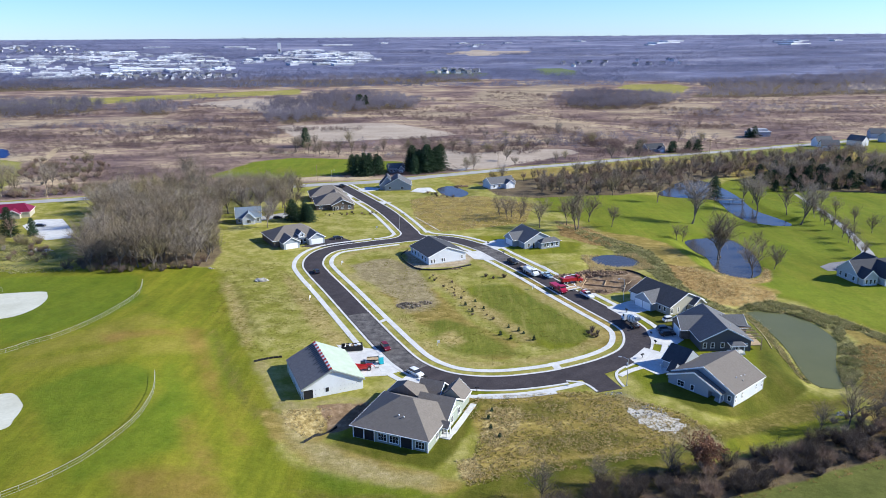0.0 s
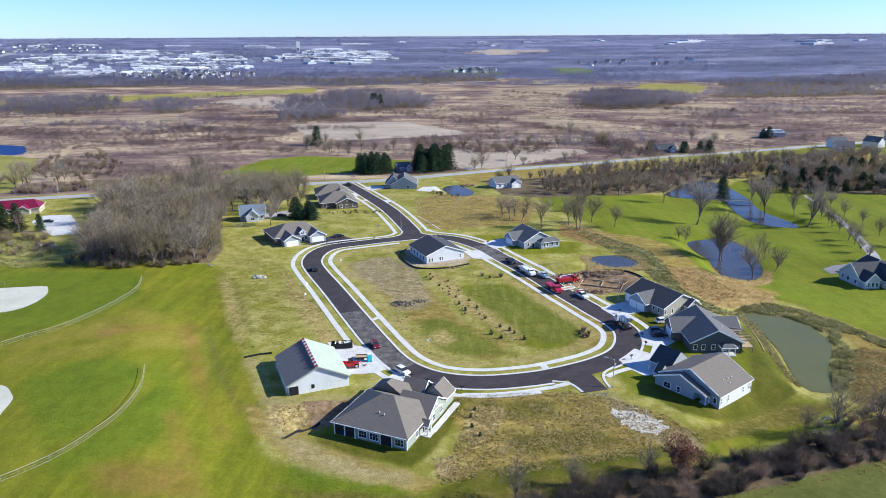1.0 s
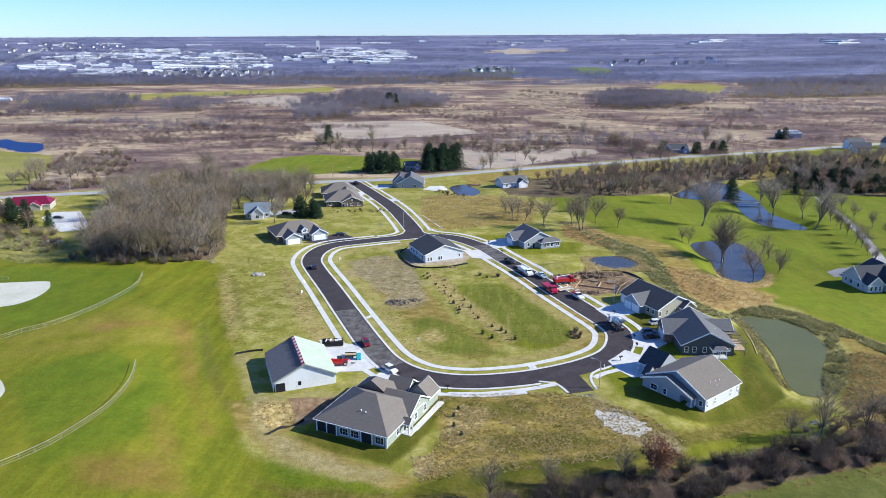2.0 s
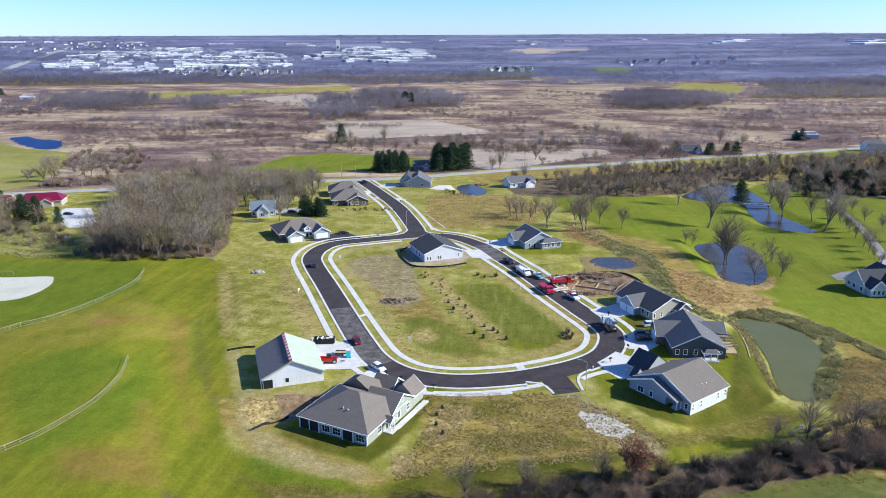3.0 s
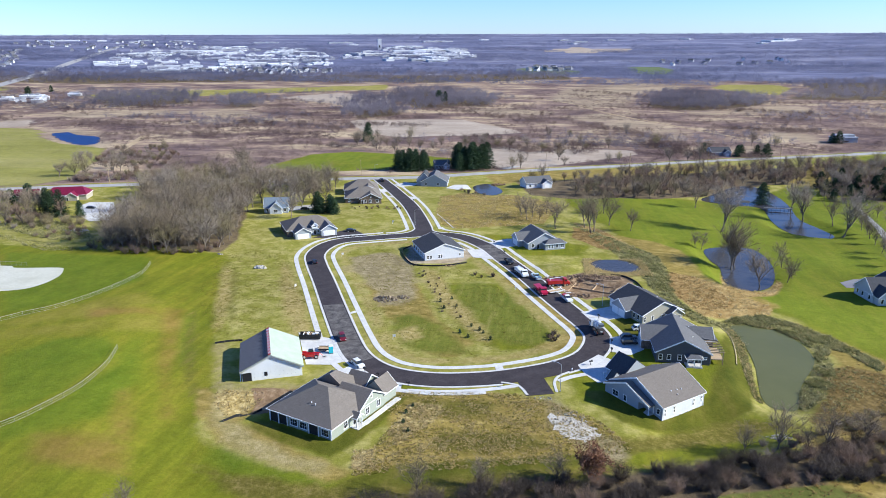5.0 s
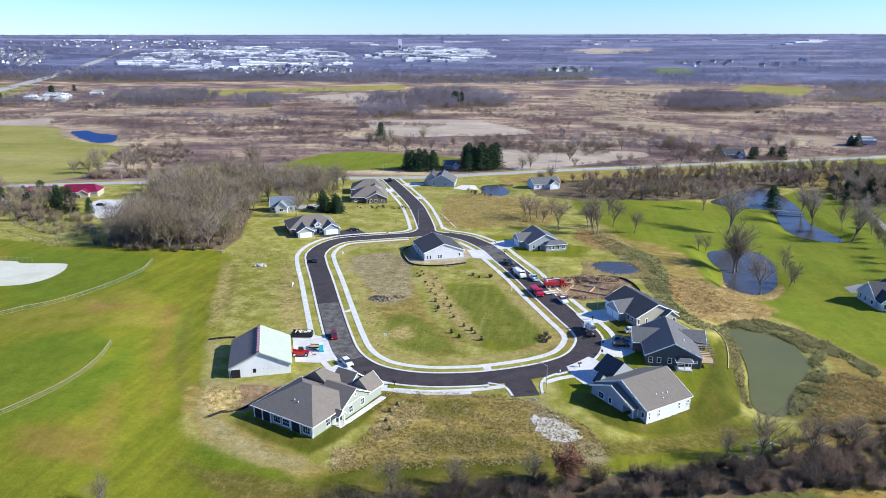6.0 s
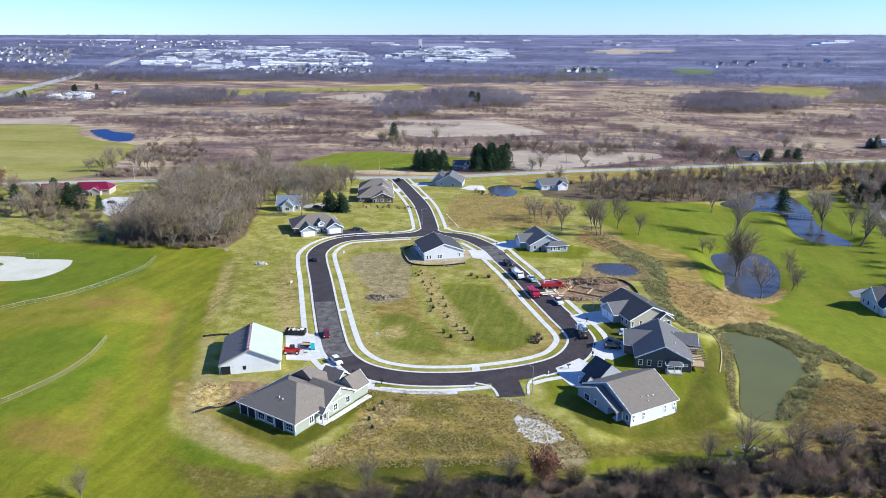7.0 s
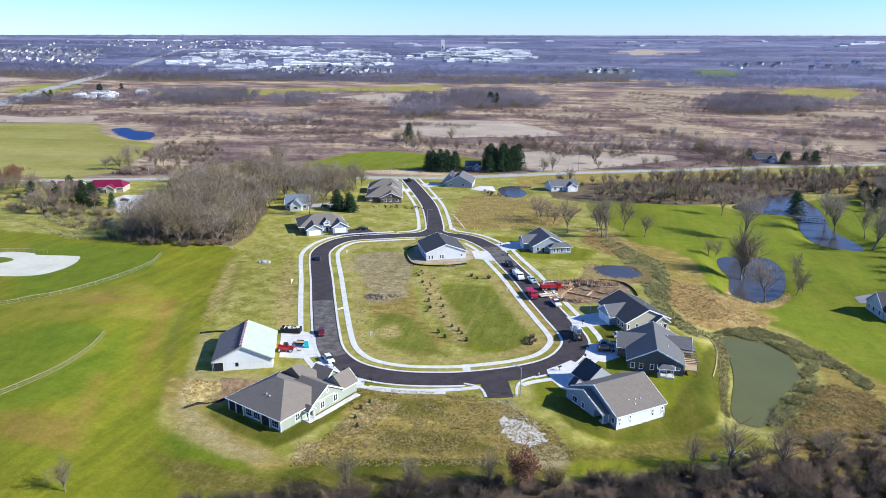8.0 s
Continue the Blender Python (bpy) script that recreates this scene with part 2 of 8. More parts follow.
def sheet(name, outline, up, material, step=6.0, thick=0.0, **tags):
    """A flat-lying patch with that outline, draped on the land."""
    bm = bmesh.new()
    vs = [bm.verts.new((x, y, 0)) for x, y in outline]
    bm.faces.new(vs)
    lo, hi = np.min(outline, 0), np.max(outline, 0)
    for ax in (0, 1):
        c = lo[ax] + step
        while c < hi[ax]:
            co, no = [0, 0, 0], [0, 0, 0]
            co[ax], no[ax] = c, 1
            bmesh.ops.bisect_plane(bm, geom=bm.verts[:] + bm.edges[:] + bm.faces[:], plane_co=co, plane_no=no)
            c += step
    for v, z in zip(bm.verts, land([v.co.x for v in bm.verts], [v.co.y for v in bm.verts])):
        v.co.z = z + up
    if thick:
        rim = bmesh.ops.extrude_edge_only(bm, edges=[e for e in bm.edges if e.is_boundary])
        for v in rim["geom"]:
            if isinstance(v, bmesh.types.BMVert):
                v.co.z -= thick
    bmesh.ops.recalc_face_normals(bm, faces=bm.faces)
    if sum(f.normal.z for f in bm.faces) < 0:
        bmesh.ops.reverse_faces(bm, faces=bm.faces)
    me = bpy.data.meshes.new(name)
    bm.to_mesh(me)
    bm.free()
    me.materials.append(material)
    return tagged(new(name, me), **tags)

# ---------------------------------------------------------------- the ground


def spaced(lo, hi, step, far, grow):
    core = list(np.arange(lo, hi + 0.01, step))
    a, s = [], step
    x = lo
    while x > -far:
        s *= grow
        x -= s
        a.append(x)
    b, s = [], step
    x = hi
    while x < far:
        s *= grow
        x += s
        b.append(x)
    return np.array(a[::-1] + core + b)


LAWNS = [
    # ball-park field and the mown strip along the near edge
    [(-700, -200), (-700, 258), (-140, 258), (-88, 266), (-70, 222), (-53, 184), (-40, 152), (-34, 131), (-24, 123), (-2, 121), (31, 130), (60, 141), (92, 162), (104, 157), (90, 146), (60, 131), (30, 119), (18, 112), (0, -200)],
    # golf course
    [(57, 366), (69, 337), (84, 282), (93, 264), (104, 252), (116, 236), (122, 230), (131, 209), (138, 196), (190, 150), (420, 150), (420, 380), (215, 470), (190, 470), (150, 428), (130, 425), (89, 421), (51, 402)],
    [(-163, 484), (-150, 560), (-122, 583), (-77, 572), (-30, 555), (-30, 510), (-63, 493), (-111, 474)],
    [(-1200, 640), (-624, 688), (-533, 715), (-490, 690), (-464, 648), (-407, 601), (-369, 583), (-340, 570), (-301, 500), (-284, 457), (-268, 419), (-277, 396), (-300, 390), (-1200, 100)],
    [(51, 222), (60, 213), (83, 223), (94, 208), (93, 184), (89, 163), (80, 146), (62, 150), (51, 162), (48, 172), (62, 192), (60, 208)],
    [(4, 240), (26, 245), (47, 199), (43, 190), (30, 185), (17, 197)],
    [(-22, 132), (-2, 126), (10, 150), (16, 160), (-6, 168), (-24, 146)],
    [(22, 292), (34, 282), (56, 284), (60, 300), (30, 316), (14, 312)],
    [(240, 520), (420, 600), (420, 700), (330, 640), (230, 575)],
]
DRY = [
    [(3, 157), (36, 161), (44, 158), (56, 150), (62, 138), (43, 131), (4, 121), (8, 140)],
    [(-19, 396), (-8, 410), (24, 408), (50, 384), (40, 338), (0, 322), (-9, 330), (-14, 350)],
    [(62, 340), (72, 322), (79.4, 316.8), (89, 314.4), (99.2, 303.7), (102, 268), (108.3, 255), (117.4, 249), (121, 241), (115, 236), (104, 240.6), (93, 252.4), (87, 275), (80, 302)],
    [(98, 222), (122, 228), (142, 198), (192, 148), (150, 112), (98, 134), (100, 152), (108, 160), (117, 180), (124, 197), (122, 210)],
    [(-44, 153), (-33, 147), (-24, 152), (-20, 150), (-26, 138), (3, 123), (8, 127), (1, 118), (-28, 129), (-38, 140)],
    [(-24, 240), (-12, 214), (10, 180), (18, 178), (22, 190), (10, 205), (-4, 240)],
    [(28, 262), (52, 215), (55, 196), (46, 186), (40, 190), (48, 202), (26, 250)],
]
DRY += [
    [(10, 436), (22, 453), (56, 466), (94, 487), (135, 509), (179, 532), (225, 560), (140, 545), (90, 520), (40, 500), (0, 475)],
    [(195, 480), (230, 468), (300, 430), (380, 430), (380, 560), (330, 600), (230, 560)],
]
# patches of turf, straw, bare earth and reeds
GOLD = [
    [(-114.3, 171.9), (-100.5, 177.3), (-86.9, 183.9), (-76.8, 194.7), (-69.1, 195.9), (-63.8, 185.1), (-75.8, 179.9), (-91.8, 172.2), (-108.8, 164.9)],
    [(-118.5, 177.2), (-104.4, 196.7), (-92.2, 210.7), (-81.6, 203.8), (-96.6, 184.8), (-114.3, 171.9)],
]
DEEP = [
    [(-175.1, 248.6), (-111, 250.3), (-99.3, 221.5), (-106.7, 200.2), (-123, 182.8)],
    [(-99.7, 153.4), (-93.8, 167.7), (-79.2, 171.2), (-74.7, 167), (-70.5, 154.5), (-70.5, 138.5), (-76.7, 124.2)],
    [(-75.1, 174.3), (-69.8, 172.8), (-58.1, 149.9), (-55.2, 129.7), (-62.5, 122.9), (-69.8, 115.4), (-74.5, 121.4), (-68.8, 135.9), (-68.7, 155.3)],
    # groove on the terrace slope: its shading is put into the turf colour
    [(-71.2, 195.3), (-68.9, 199.2), (-53.3, 168.1), (-52.7, 162.6), (-56.9, 167)],
    [(-27.5, 128.6), (-9.9, 121.3), (4.3, 121.1), (1, 116), (-20.1, 117.1), (-27.2, 122.2)],
]
RUST = [
    [(-80.1, 201.6), (-72.9, 201.8), (-57.5, 166.7), (-48.8, 148), (-39.6, 134.8), (-45, 135.3), (-61.9, 164.2)],
    [(-59.7, 141.6), (-57.6, 146.4), (-43.6, 123), (-47.5, 120.5)],
    [(-64.6, 120.4), (-51.1, 125.1), (-42.9, 120.8), (-37.2, 111.7), (-49.8, 108.1), (-61.3, 112.4)],
    [(-100.5, 190.8), (-81.8, 200.6), (-77.7, 193), (-95.1, 182.6)],
]
LOOP_GREEN = [
    [(11.1, 244.1), (20.2, 246.5), (29.9, 234.1), (38.7, 219.7), (45.3, 205.9), (44.6, 195.3), (38.9, 190.5), (30.8, 190.3), (24.2, 195.3), (20.2, 208.9), (14.5, 220.9), (9.4, 232.7)],
    [(-5.8, 208), (1, 210.9), (11.1, 203), (17.4, 192.7), (23.3, 182.3), (12.4, 180.2), (2.2, 183.5), (-4.8, 194.2)],
]
STRAW = [
    [(-64.3, 267.3), (-50.8, 242.9), (-36.7, 214.4), (-25.6, 189), (-32.3, 187.3), (-41.2, 203.6), (-54.8, 235.8)],
    [(-84.7, 252.5), (-76.7, 246.6), (-63.2, 216.6), (-56.6, 196.8), (-54.3, 183.7), (-63.7, 200.7), (-73.9, 226.9)],
    [(-13.8, 195.3), (-10, 198), (-1.4, 185.4), (6.4, 178), (0.4, 176.5), (-6.4, 181.7)],
    [(-3.6, 196.6), (3.3, 202), (7.5, 191.5), (1.4, 188.2)],
    [(-6.5, 262.8), (1.1, 256.4), (8.9, 236.3), (16.5, 220.1), (25.6, 200.3), (27.5, 189.9), (22.6, 190.9), (14.3, 205.7), (7.1, 220), (-2.1, 242.4)],
    [(28.6, 243.1), (39.6, 224.1), (48.9, 201), (48.6, 194.6), (45.6, 191.4), (45.6, 202.8), (38.7, 217.7)],
]
GRADED = [
    [(-52.4, 179), (-50.5, 182.5), (-38.5, 153.5), (-27, 154.3), (-16.6, 158.7), (-17.8, 155.5), (-23.8, 153.5), (-28.6, 148.8), (-28.2, 139.4), (-31, 134), (-34.6, 138.6), (-37.9, 150.5)],
    [(-33.7, 139.5), (-26.2, 137.8), (-20.1, 132.5), (-12.1, 127.9), (-1.3, 124.6), (-0.5, 121.5), (-7.4, 121), (-16.8, 123.9), (-27.1, 129.1)],
    [(-38.3, 258.8), (-17.7, 257), (-0.1, 242.7), (-4.2, 242.2), (-18.4, 249.8), (-33.5, 249.2)],
]
THATCH = [
    [(-38.5, 152), (-26.9, 153.4), (-26.6, 150.7), (-27.3, 143.7), (-30.8, 139.9), (-35.9, 144.5)],
    [(2.1, 130.2), (6.8, 131.2), (8.5, 124.3), (3.9, 122.9)],
    [(8, 137.8), (10.5, 153.2), (18.9, 152), (17.3, 143.9), (11.3, 133.5)],
]
HOUSE_LAWN = [
    [(-26, 137.4), (-12.9, 130.3), (-1.9, 126.8), (1.7, 131.9), (5.6, 142.9), (9.6, 156), (4.4, 155.9), (2.8, 150), (-3.5, 132.6), (-21.6, 139.9)],
    [(51.6, 164.9), (59.7, 150.5), (68.4, 148.9), (85.3, 156.9), (92.7, 163.4), (97.8, 186.3), (98.1, 214.1), (93.6, 204.3), (87.5, 183.4), (82.2, 166.3)],
    [(4.4, 120.6), (12.6, 126.4), (28.6, 130.5), (45, 134.3), (59.7, 139.7), (71, 149.4), (84.2, 157.7), (91.4, 160.8), (91.4, 158.2), (76.8, 147.4), (60.5, 136.7), (47.2, 129.2), (29.1, 123), (12.2, 116), (-0.7, 114.4)],
    [(65.4, 224.7), (71.8, 212), (76.2, 218.5), (74.2, 200), (66.8, 199), (63, 209.5)],
]
# darker olive grass on the south lot and beside the hedgerow
DARK_GRASS = [
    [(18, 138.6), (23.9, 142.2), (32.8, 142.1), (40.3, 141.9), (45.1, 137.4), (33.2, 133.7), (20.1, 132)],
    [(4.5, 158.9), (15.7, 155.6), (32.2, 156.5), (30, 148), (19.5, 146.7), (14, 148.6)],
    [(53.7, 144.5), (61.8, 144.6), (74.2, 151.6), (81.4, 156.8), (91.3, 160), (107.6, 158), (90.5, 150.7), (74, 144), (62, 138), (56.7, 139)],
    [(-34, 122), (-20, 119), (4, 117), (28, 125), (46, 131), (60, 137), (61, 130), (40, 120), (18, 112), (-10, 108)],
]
REEDS_SWALE = [
    [(54.4, 337.8), (64.2, 325.7), (81.2, 299.2), (87.7, 288.1), (88.4, 269), (86.4, 236.5), (92.6, 222.4), (101.4, 221.9), (92.6, 214.2), (82.5, 224.8), (78.9, 249.8), (75.9, 273.9), (65.1, 303.8)],
]
REEDS_POND = [
    [(98.1, 222.7), (102.5, 226.5), (112.4, 230.4), (120.1, 226.8), (127.9, 219.5), (133.2, 207.9), (137.1, 200.1), (133.6, 193.5), (129, 205.2), (125.1, 208.3), (120, 188.8), (112.3, 174), (106.5, 167.3), (105, 168.9), (109.3, 180.9), (116.2, 192.4), (120, 203.3), (118.7, 212), (112.9, 220.1), (101.6, 222.7)],
]
REEDS_WEST = [
    [(97.9, 218.8), (100.2, 219.8), (101, 208.3), (99.3, 193.7), (96.7, 176.7), (96.8, 170.1), (94.8, 170.6), (96.3, 188.3), (98, 205.8)],
]
RUSSET = [
    [(88.2, 270.4), (95.3, 265), (102, 254), (106.5, 243), (103, 234), (92.5, 229), (86.9, 239.5), (85.8, 253.3)],
    [(54.3, 335.5), (70.6, 311.2), (73.6, 293.2), (64.5, 296.4), (53.4, 313.9)],
]
STRAW_BANK = [
    [(90.2, 268.1), (97, 266), (104, 259), (111.1, 247.6), (117.5, 241.4), (115.3, 231.9), (102.3, 225.9), (91.2, 223.9), (89, 236), (93, 252)],
    [(54.6, 343.7), (67.1, 329.3), (82.8, 293.4), (78.2, 293.2), (63.5, 315.2)],
    [(111.8, 284.6), (111.7, 270.5), (115.6, 255.3), (126, 266.8), (130.8, 278.1), (130.5, 271.8), (122.2, 253.7), (111.6, 247.9), (105.8, 255.7)],
]
OCHRE_EAST = [
    [(118.1, 190.7), (126.5, 196), (133.6, 194), (137, 186), (150, 172), (146, 158), (128, 160), (118.5, 157), (107.6, 155), (104, 160), (113.7, 175.6)],
]
BARE = [
    [(-38.4, 270.1), (-23.1, 280), (-9, 266.5), (-5, 240), (-1, 226), (-3, 216.6), (-12.9, 213.9), (-17.3, 230), (-29.2, 248)],
    [(40.3, 159.4), (45.4, 161.9), (48.3, 156.2), (53.5, 147.2), (59.4, 139.4), (60.9, 134.5), (53.5, 131), (50.4, 136.2), (47.6, 143.1), (43, 146.2), (43.4, 153.5)],
    [(-45.1, 165.1), (-39, 157), (-32.3, 157.1), (-24.3, 159.3), (-20.4, 157.3), (-26.3, 155.4), (-33, 154.2), (-39, 153.2)],
]
# wheel ruts and worn strips along the edge of the playing field
RUTS = [
    [(-71.3, 202.2), (-68.2, 200.6), (-56.9, 176.8), (-47.1, 157.4), (-41.1, 146.4), (-43, 146.2), (-51, 158.4), (-60.6, 176)],
    [(-75.9, 244.7), (-73.8, 244.7), (-61.8, 215.8), (-54, 196.9), (-55.1, 194.7), (-66.6, 221.1)],
]
SOIL = [
    [(44, 250), (60, 266), (74, 259), (73, 243), (56, 232), (46, 240)],
    [(-14, 262), (10, 268), (14, 285), (6, 292), (-17, 290)],
]
TAN = [
    [(-199, 847), (-138, 850), (-111, 864), (-62, 864), (6, 768), (14, 745), (-29, 718), (-67, 708), (-106, 690), (-153, 735)],
    [(-22, 605), (2, 640), (25, 600), (66, 631), (112, 626), (114, 599), (74, 556), (39, 519), (11, 512), (-7, 510)],
    [(-398, 1139), (-322, 1244), (-221, 1183), (-180, 1015), (-241, 982), (-267, 1037)],
    [(-700, 765), (-628, 748), (-575, 800), (-533, 722), (-624, 697), (-800, 680)],
    [(-1500, 1250), (-1180, 1330), (-1120, 1290), (-1180, 1200), (-1500, 1100)],
    [(-7, 2854.4), (124.2, 3077.1), (359.6, 2989.4), (323, 2825), (135, 2670.3)],
    [(779, 1410), (881, 1458), (780, 1287), (728, 1296)],
]
# pale dead grass between the brush of the plain
PALE = [
    [(-609, 840), (-591, 912), (-426, 970), (-334, 919), (-288, 886), (-370, 843), (-426, 873), (-530, 815)],
    [(-696, 761), (-628, 743), (-599, 827), (-544, 738), (-510, 700), (-545, 705), (-700, 690)],
    [(-464, 640), (-500, 690), (-476, 718), (-421, 697), (-350, 611), (-347, 581), (-369, 575), (-410, 595)],
    [(49, 911), (112, 972), (180, 816), (192, 748), (164, 690), (128, 730), (82, 860)],
    [(68, 1420), (229, 1526), (329, 1444), (197, 1288), (160, 1058), (92, 1034), (34, 1161)],
    [(208, 1032), (289, 1052), (366, 1110), (412, 1083), (379, 975), (285, 970), (222, 936)],
    [(251, 810), (320, 783), (288, 677), (264, 718)],
    [(-330, 560), (-300, 500), (-262, 440), (-285, 440), (-310, 500), (-345, 575)],
    [(-182, 600), (-227, 560), (-310, 535), (-300, 548), (-220, 580)],
    [(-1112, 1188), (-1041, 1287), (-853, 1038), (-828, 896)],
    [(-120, 1000), (20, 1010), (60, 960), (20, 900), (-60, 930)],
    [(120, 680), (180, 660), (250, 660), (240, 620), (150, 600)],
]
YELLOW = [
    [(-752, 1148), (-603, 1253), (-278, 1420), (-255, 1322), (-428, 1241), (-548, 1149), (-662, 1072)],
    [(331, 1399), (376, 1487), (453, 1487), (482, 1424), (416, 1274), (374, 1304)],
    [(-28, 1760), (-20, 1800), (60, 1800), (116, 1740)],
]
FAR_GREEN = [
    [(-51.5, 1915.9), (-8.9, 1941.6), (113.3, 1834.3), (101.1, 1725.9), (11.4, 1716.1), (-37.3, 1781.1)],
    [(228.6, 1962.3), (318.8, 2009.9), (346, 1889.3), (315.5, 1744), (246.8, 1739)],
]
BRIGHT = [LAWNS[1], LAWNS[2]]

xs = spaced(-150, 190, 2.0, 4650, 1.045)
ys = spaced(104, 440, 2.0, 4650, 1.045)
GX, GY = np.meshgrid(xs, ys)
gx, gy = GX.ravel(), GY.ravel()
gzz = land(gx, gy)
wild = ss(4, 16, gy - np.interp(gx, HIGHWAY[:, 0], HIGHWAY[:, 1]))
# sets in with distance: far wood floor whose colour carries blue haze
hazy_woodland = ss(1450, 1900, gy + 0.25 * np.abs(gx))


def region_mask(polys, soft):
    m = np.zeros(len(gx))
    for poly in polys:
        p = np.array(poly, float)
        lo, hi = p.min(0) - soft * 2, p.max(0) + soft * 2
        k = (gx > lo[0]) & (gx < hi[0]) & (gy > lo[1]) & (gy < hi[1])
        if k.any():
            m[k] = np.maximum(m[k], 1 - ss(-soft, soft, edge_dist(p, gx[k], gy[k])))
    return m


# belts of wood across the plain
BELTS = [[(175, 1054), (208, 1225), (260, 1301), (360, 1240), (365, 1130), (318, 1060), (252, 1010), (204, 1003)], [(-702, 1084), (-735, 1165), (-579, 1187), (-481, 1032), (-580, 950)],
         [(-470, 1087), (-439, 1128), (-366, 985), (-406, 966)], [(-242, 999), (-270, 1171), (-213, 1151), (-142, 909), (-192, 849)], [(-221, 1183), (-203, 1334), (-103, 1261), (-38, 1143), (-42, 1049), (-143, 983)],
         [(-1500, 1350), (-900, 1330), (-560, 1470), (-200, 1480), (100, 1600), (60, 1750), (-250, 1700), (-560, 1640), (-900, 1560), (-1500, 1500)],
         [(400, 1180), (1100, 1250), (1100, 1700), (520, 1500), (490, 1330), (420, 1240)], [(-850, 900), (-780, 890), (-740, 960), (-800, 980)]]
ROAD_BELT = [(22, 453), (56, 466), (94, 487), (135, 509), (179, 532), (224, 548), (270, 560), (275, 525), (216, 484), (179, 478), (136, 441), (102, 414), (54, 401), (31, 410)]
SHADED_LITTER = [
    ROAD_BELT, DRY[-1], [(205, 480), (217, 474), (222, 448), (237, 436), (264, 430), (300, 418), (420, 400), (420, 520), (313, 518), (240, 506)],
    [(-141, 262), (-120, 266), (-92, 267), (-94, 290), (-104, 318), (-112, 345), (-150, 372), (-184, 372), (-160, 330), (-152, 300)],
    [(-15, 104), (17, 113), (32, 121), (50, 127), (62, 131), (80, 137), (100, 146), (120, 156), (160, 170), (160, 142), (112, 136), (92, 129), (72, 121), (52, 114), (30, 105), (0, 94)],
]
MEADOW = [[(28, 106), (52, 116), (72, 123), (92, 131), (112, 138), (160, 145), (300, 150), (300, -100), (0, -100), (0, 92)]]
LOOP_EDGE = edge_dist(RING[::4], gx, gy)
MASKS = {"shaded_litter": np.maximum(region_mask(SHADED_LITTER, 5), 0.75 * region_mask(BELTS, 14)), "meadow": region_mask(MEADOW, 4), "lawn": region_mask(LAWNS, 6), "dry": region_mask(DRY, 6), "soil": region_mask(SOIL, 4), "tan": region_mask(TAN, 12),
         "pale": region_mask(PALE, 16), "bright": region_mask(BRIGHT, 8), "olive": region_mask([LAWNS[3], [(-1075.3, 1184.9), (-1028.1, 1270.6), (-958.1, 1225.1), (-874.3, 1061.5), (-838.2, 932.9)]], 8), "pit": region_mask([SOIL[0], [(-31, 154.5), (-26.3, 155.2), (-18, 156), (-20, 148), (-24.3, 141.7), (-26.5, 142), (-27.5, 149)]], 2), "yellow": region_mask(YELLOW, 20), "far_green": region_mask(FAR_GREEN, 20), "wild": wild, "hazy_woodland": hazy_woodland,
         "gold": region_mask(GOLD, 6), "deep": region_mask(DEEP, 5), "rust": region_mask(RUST, 5), "loop_green": region_mask(LOOP_GREEN, 4), "straw": np.maximum(region_mask(STRAW, 4), 0.75 * ss(-16, -12, LOOP_EDGE) * (1 - ss(-10, -8, LOOP_EDGE))),
         "graded": region_mask(GRADED, 4), "thatch": region_mask(THATCH, 2.5), "house_lawn": region_mask(HOUSE_LAWN, 3), "dark_grass": region_mask(DARK_GRASS, 4), "reedbed": region_mask(REEDS_SWALE + REEDS_POND + REEDS_WEST, 2.5),
         "russet": region_mask(RUSSET, 3), "bank": region_mask(STRAW_BANK, 3), "ochre": region_mask(OCHRE_EAST, 4), "bare": region_mask(BARE, 4), "ruts": region_mask(RUTS, 2.2)}


def mask_node(nt, name, spread, noise_out, lo=0.4, hi=0.6):
    at = nt.nodes.new("ShaderNodeAttribute")
    at.attribute_name = name
    a = nt.nodes.new("ShaderNodeMath")
    a.operation = "MULTIPLY_ADD"
    a.inputs[1].default_value, a.inputs[2].default_value = spread, -0.5 * spread
    nt.links.new(noise_out, a.inputs[0])
    b = nt.nodes.new("ShaderNodeMath")
    b.operation = "ADD"
    nt.links.new(at.outputs["Fac"], b.inputs[0])
    nt.links.new(a.outputs[0], b.inputs[1])
    mr = nt.nodes.new("ShaderNodeMapRange")
    mr.interpolation_type = "SMOOTHSTEP"
    mr.inputs["From Min"].default_value, mr.inputs["From Max"].default_value = lo, hi
    nt.links.new(b.outputs[0], mr.inputs["Value"])
    return mr.outputs["Result"]


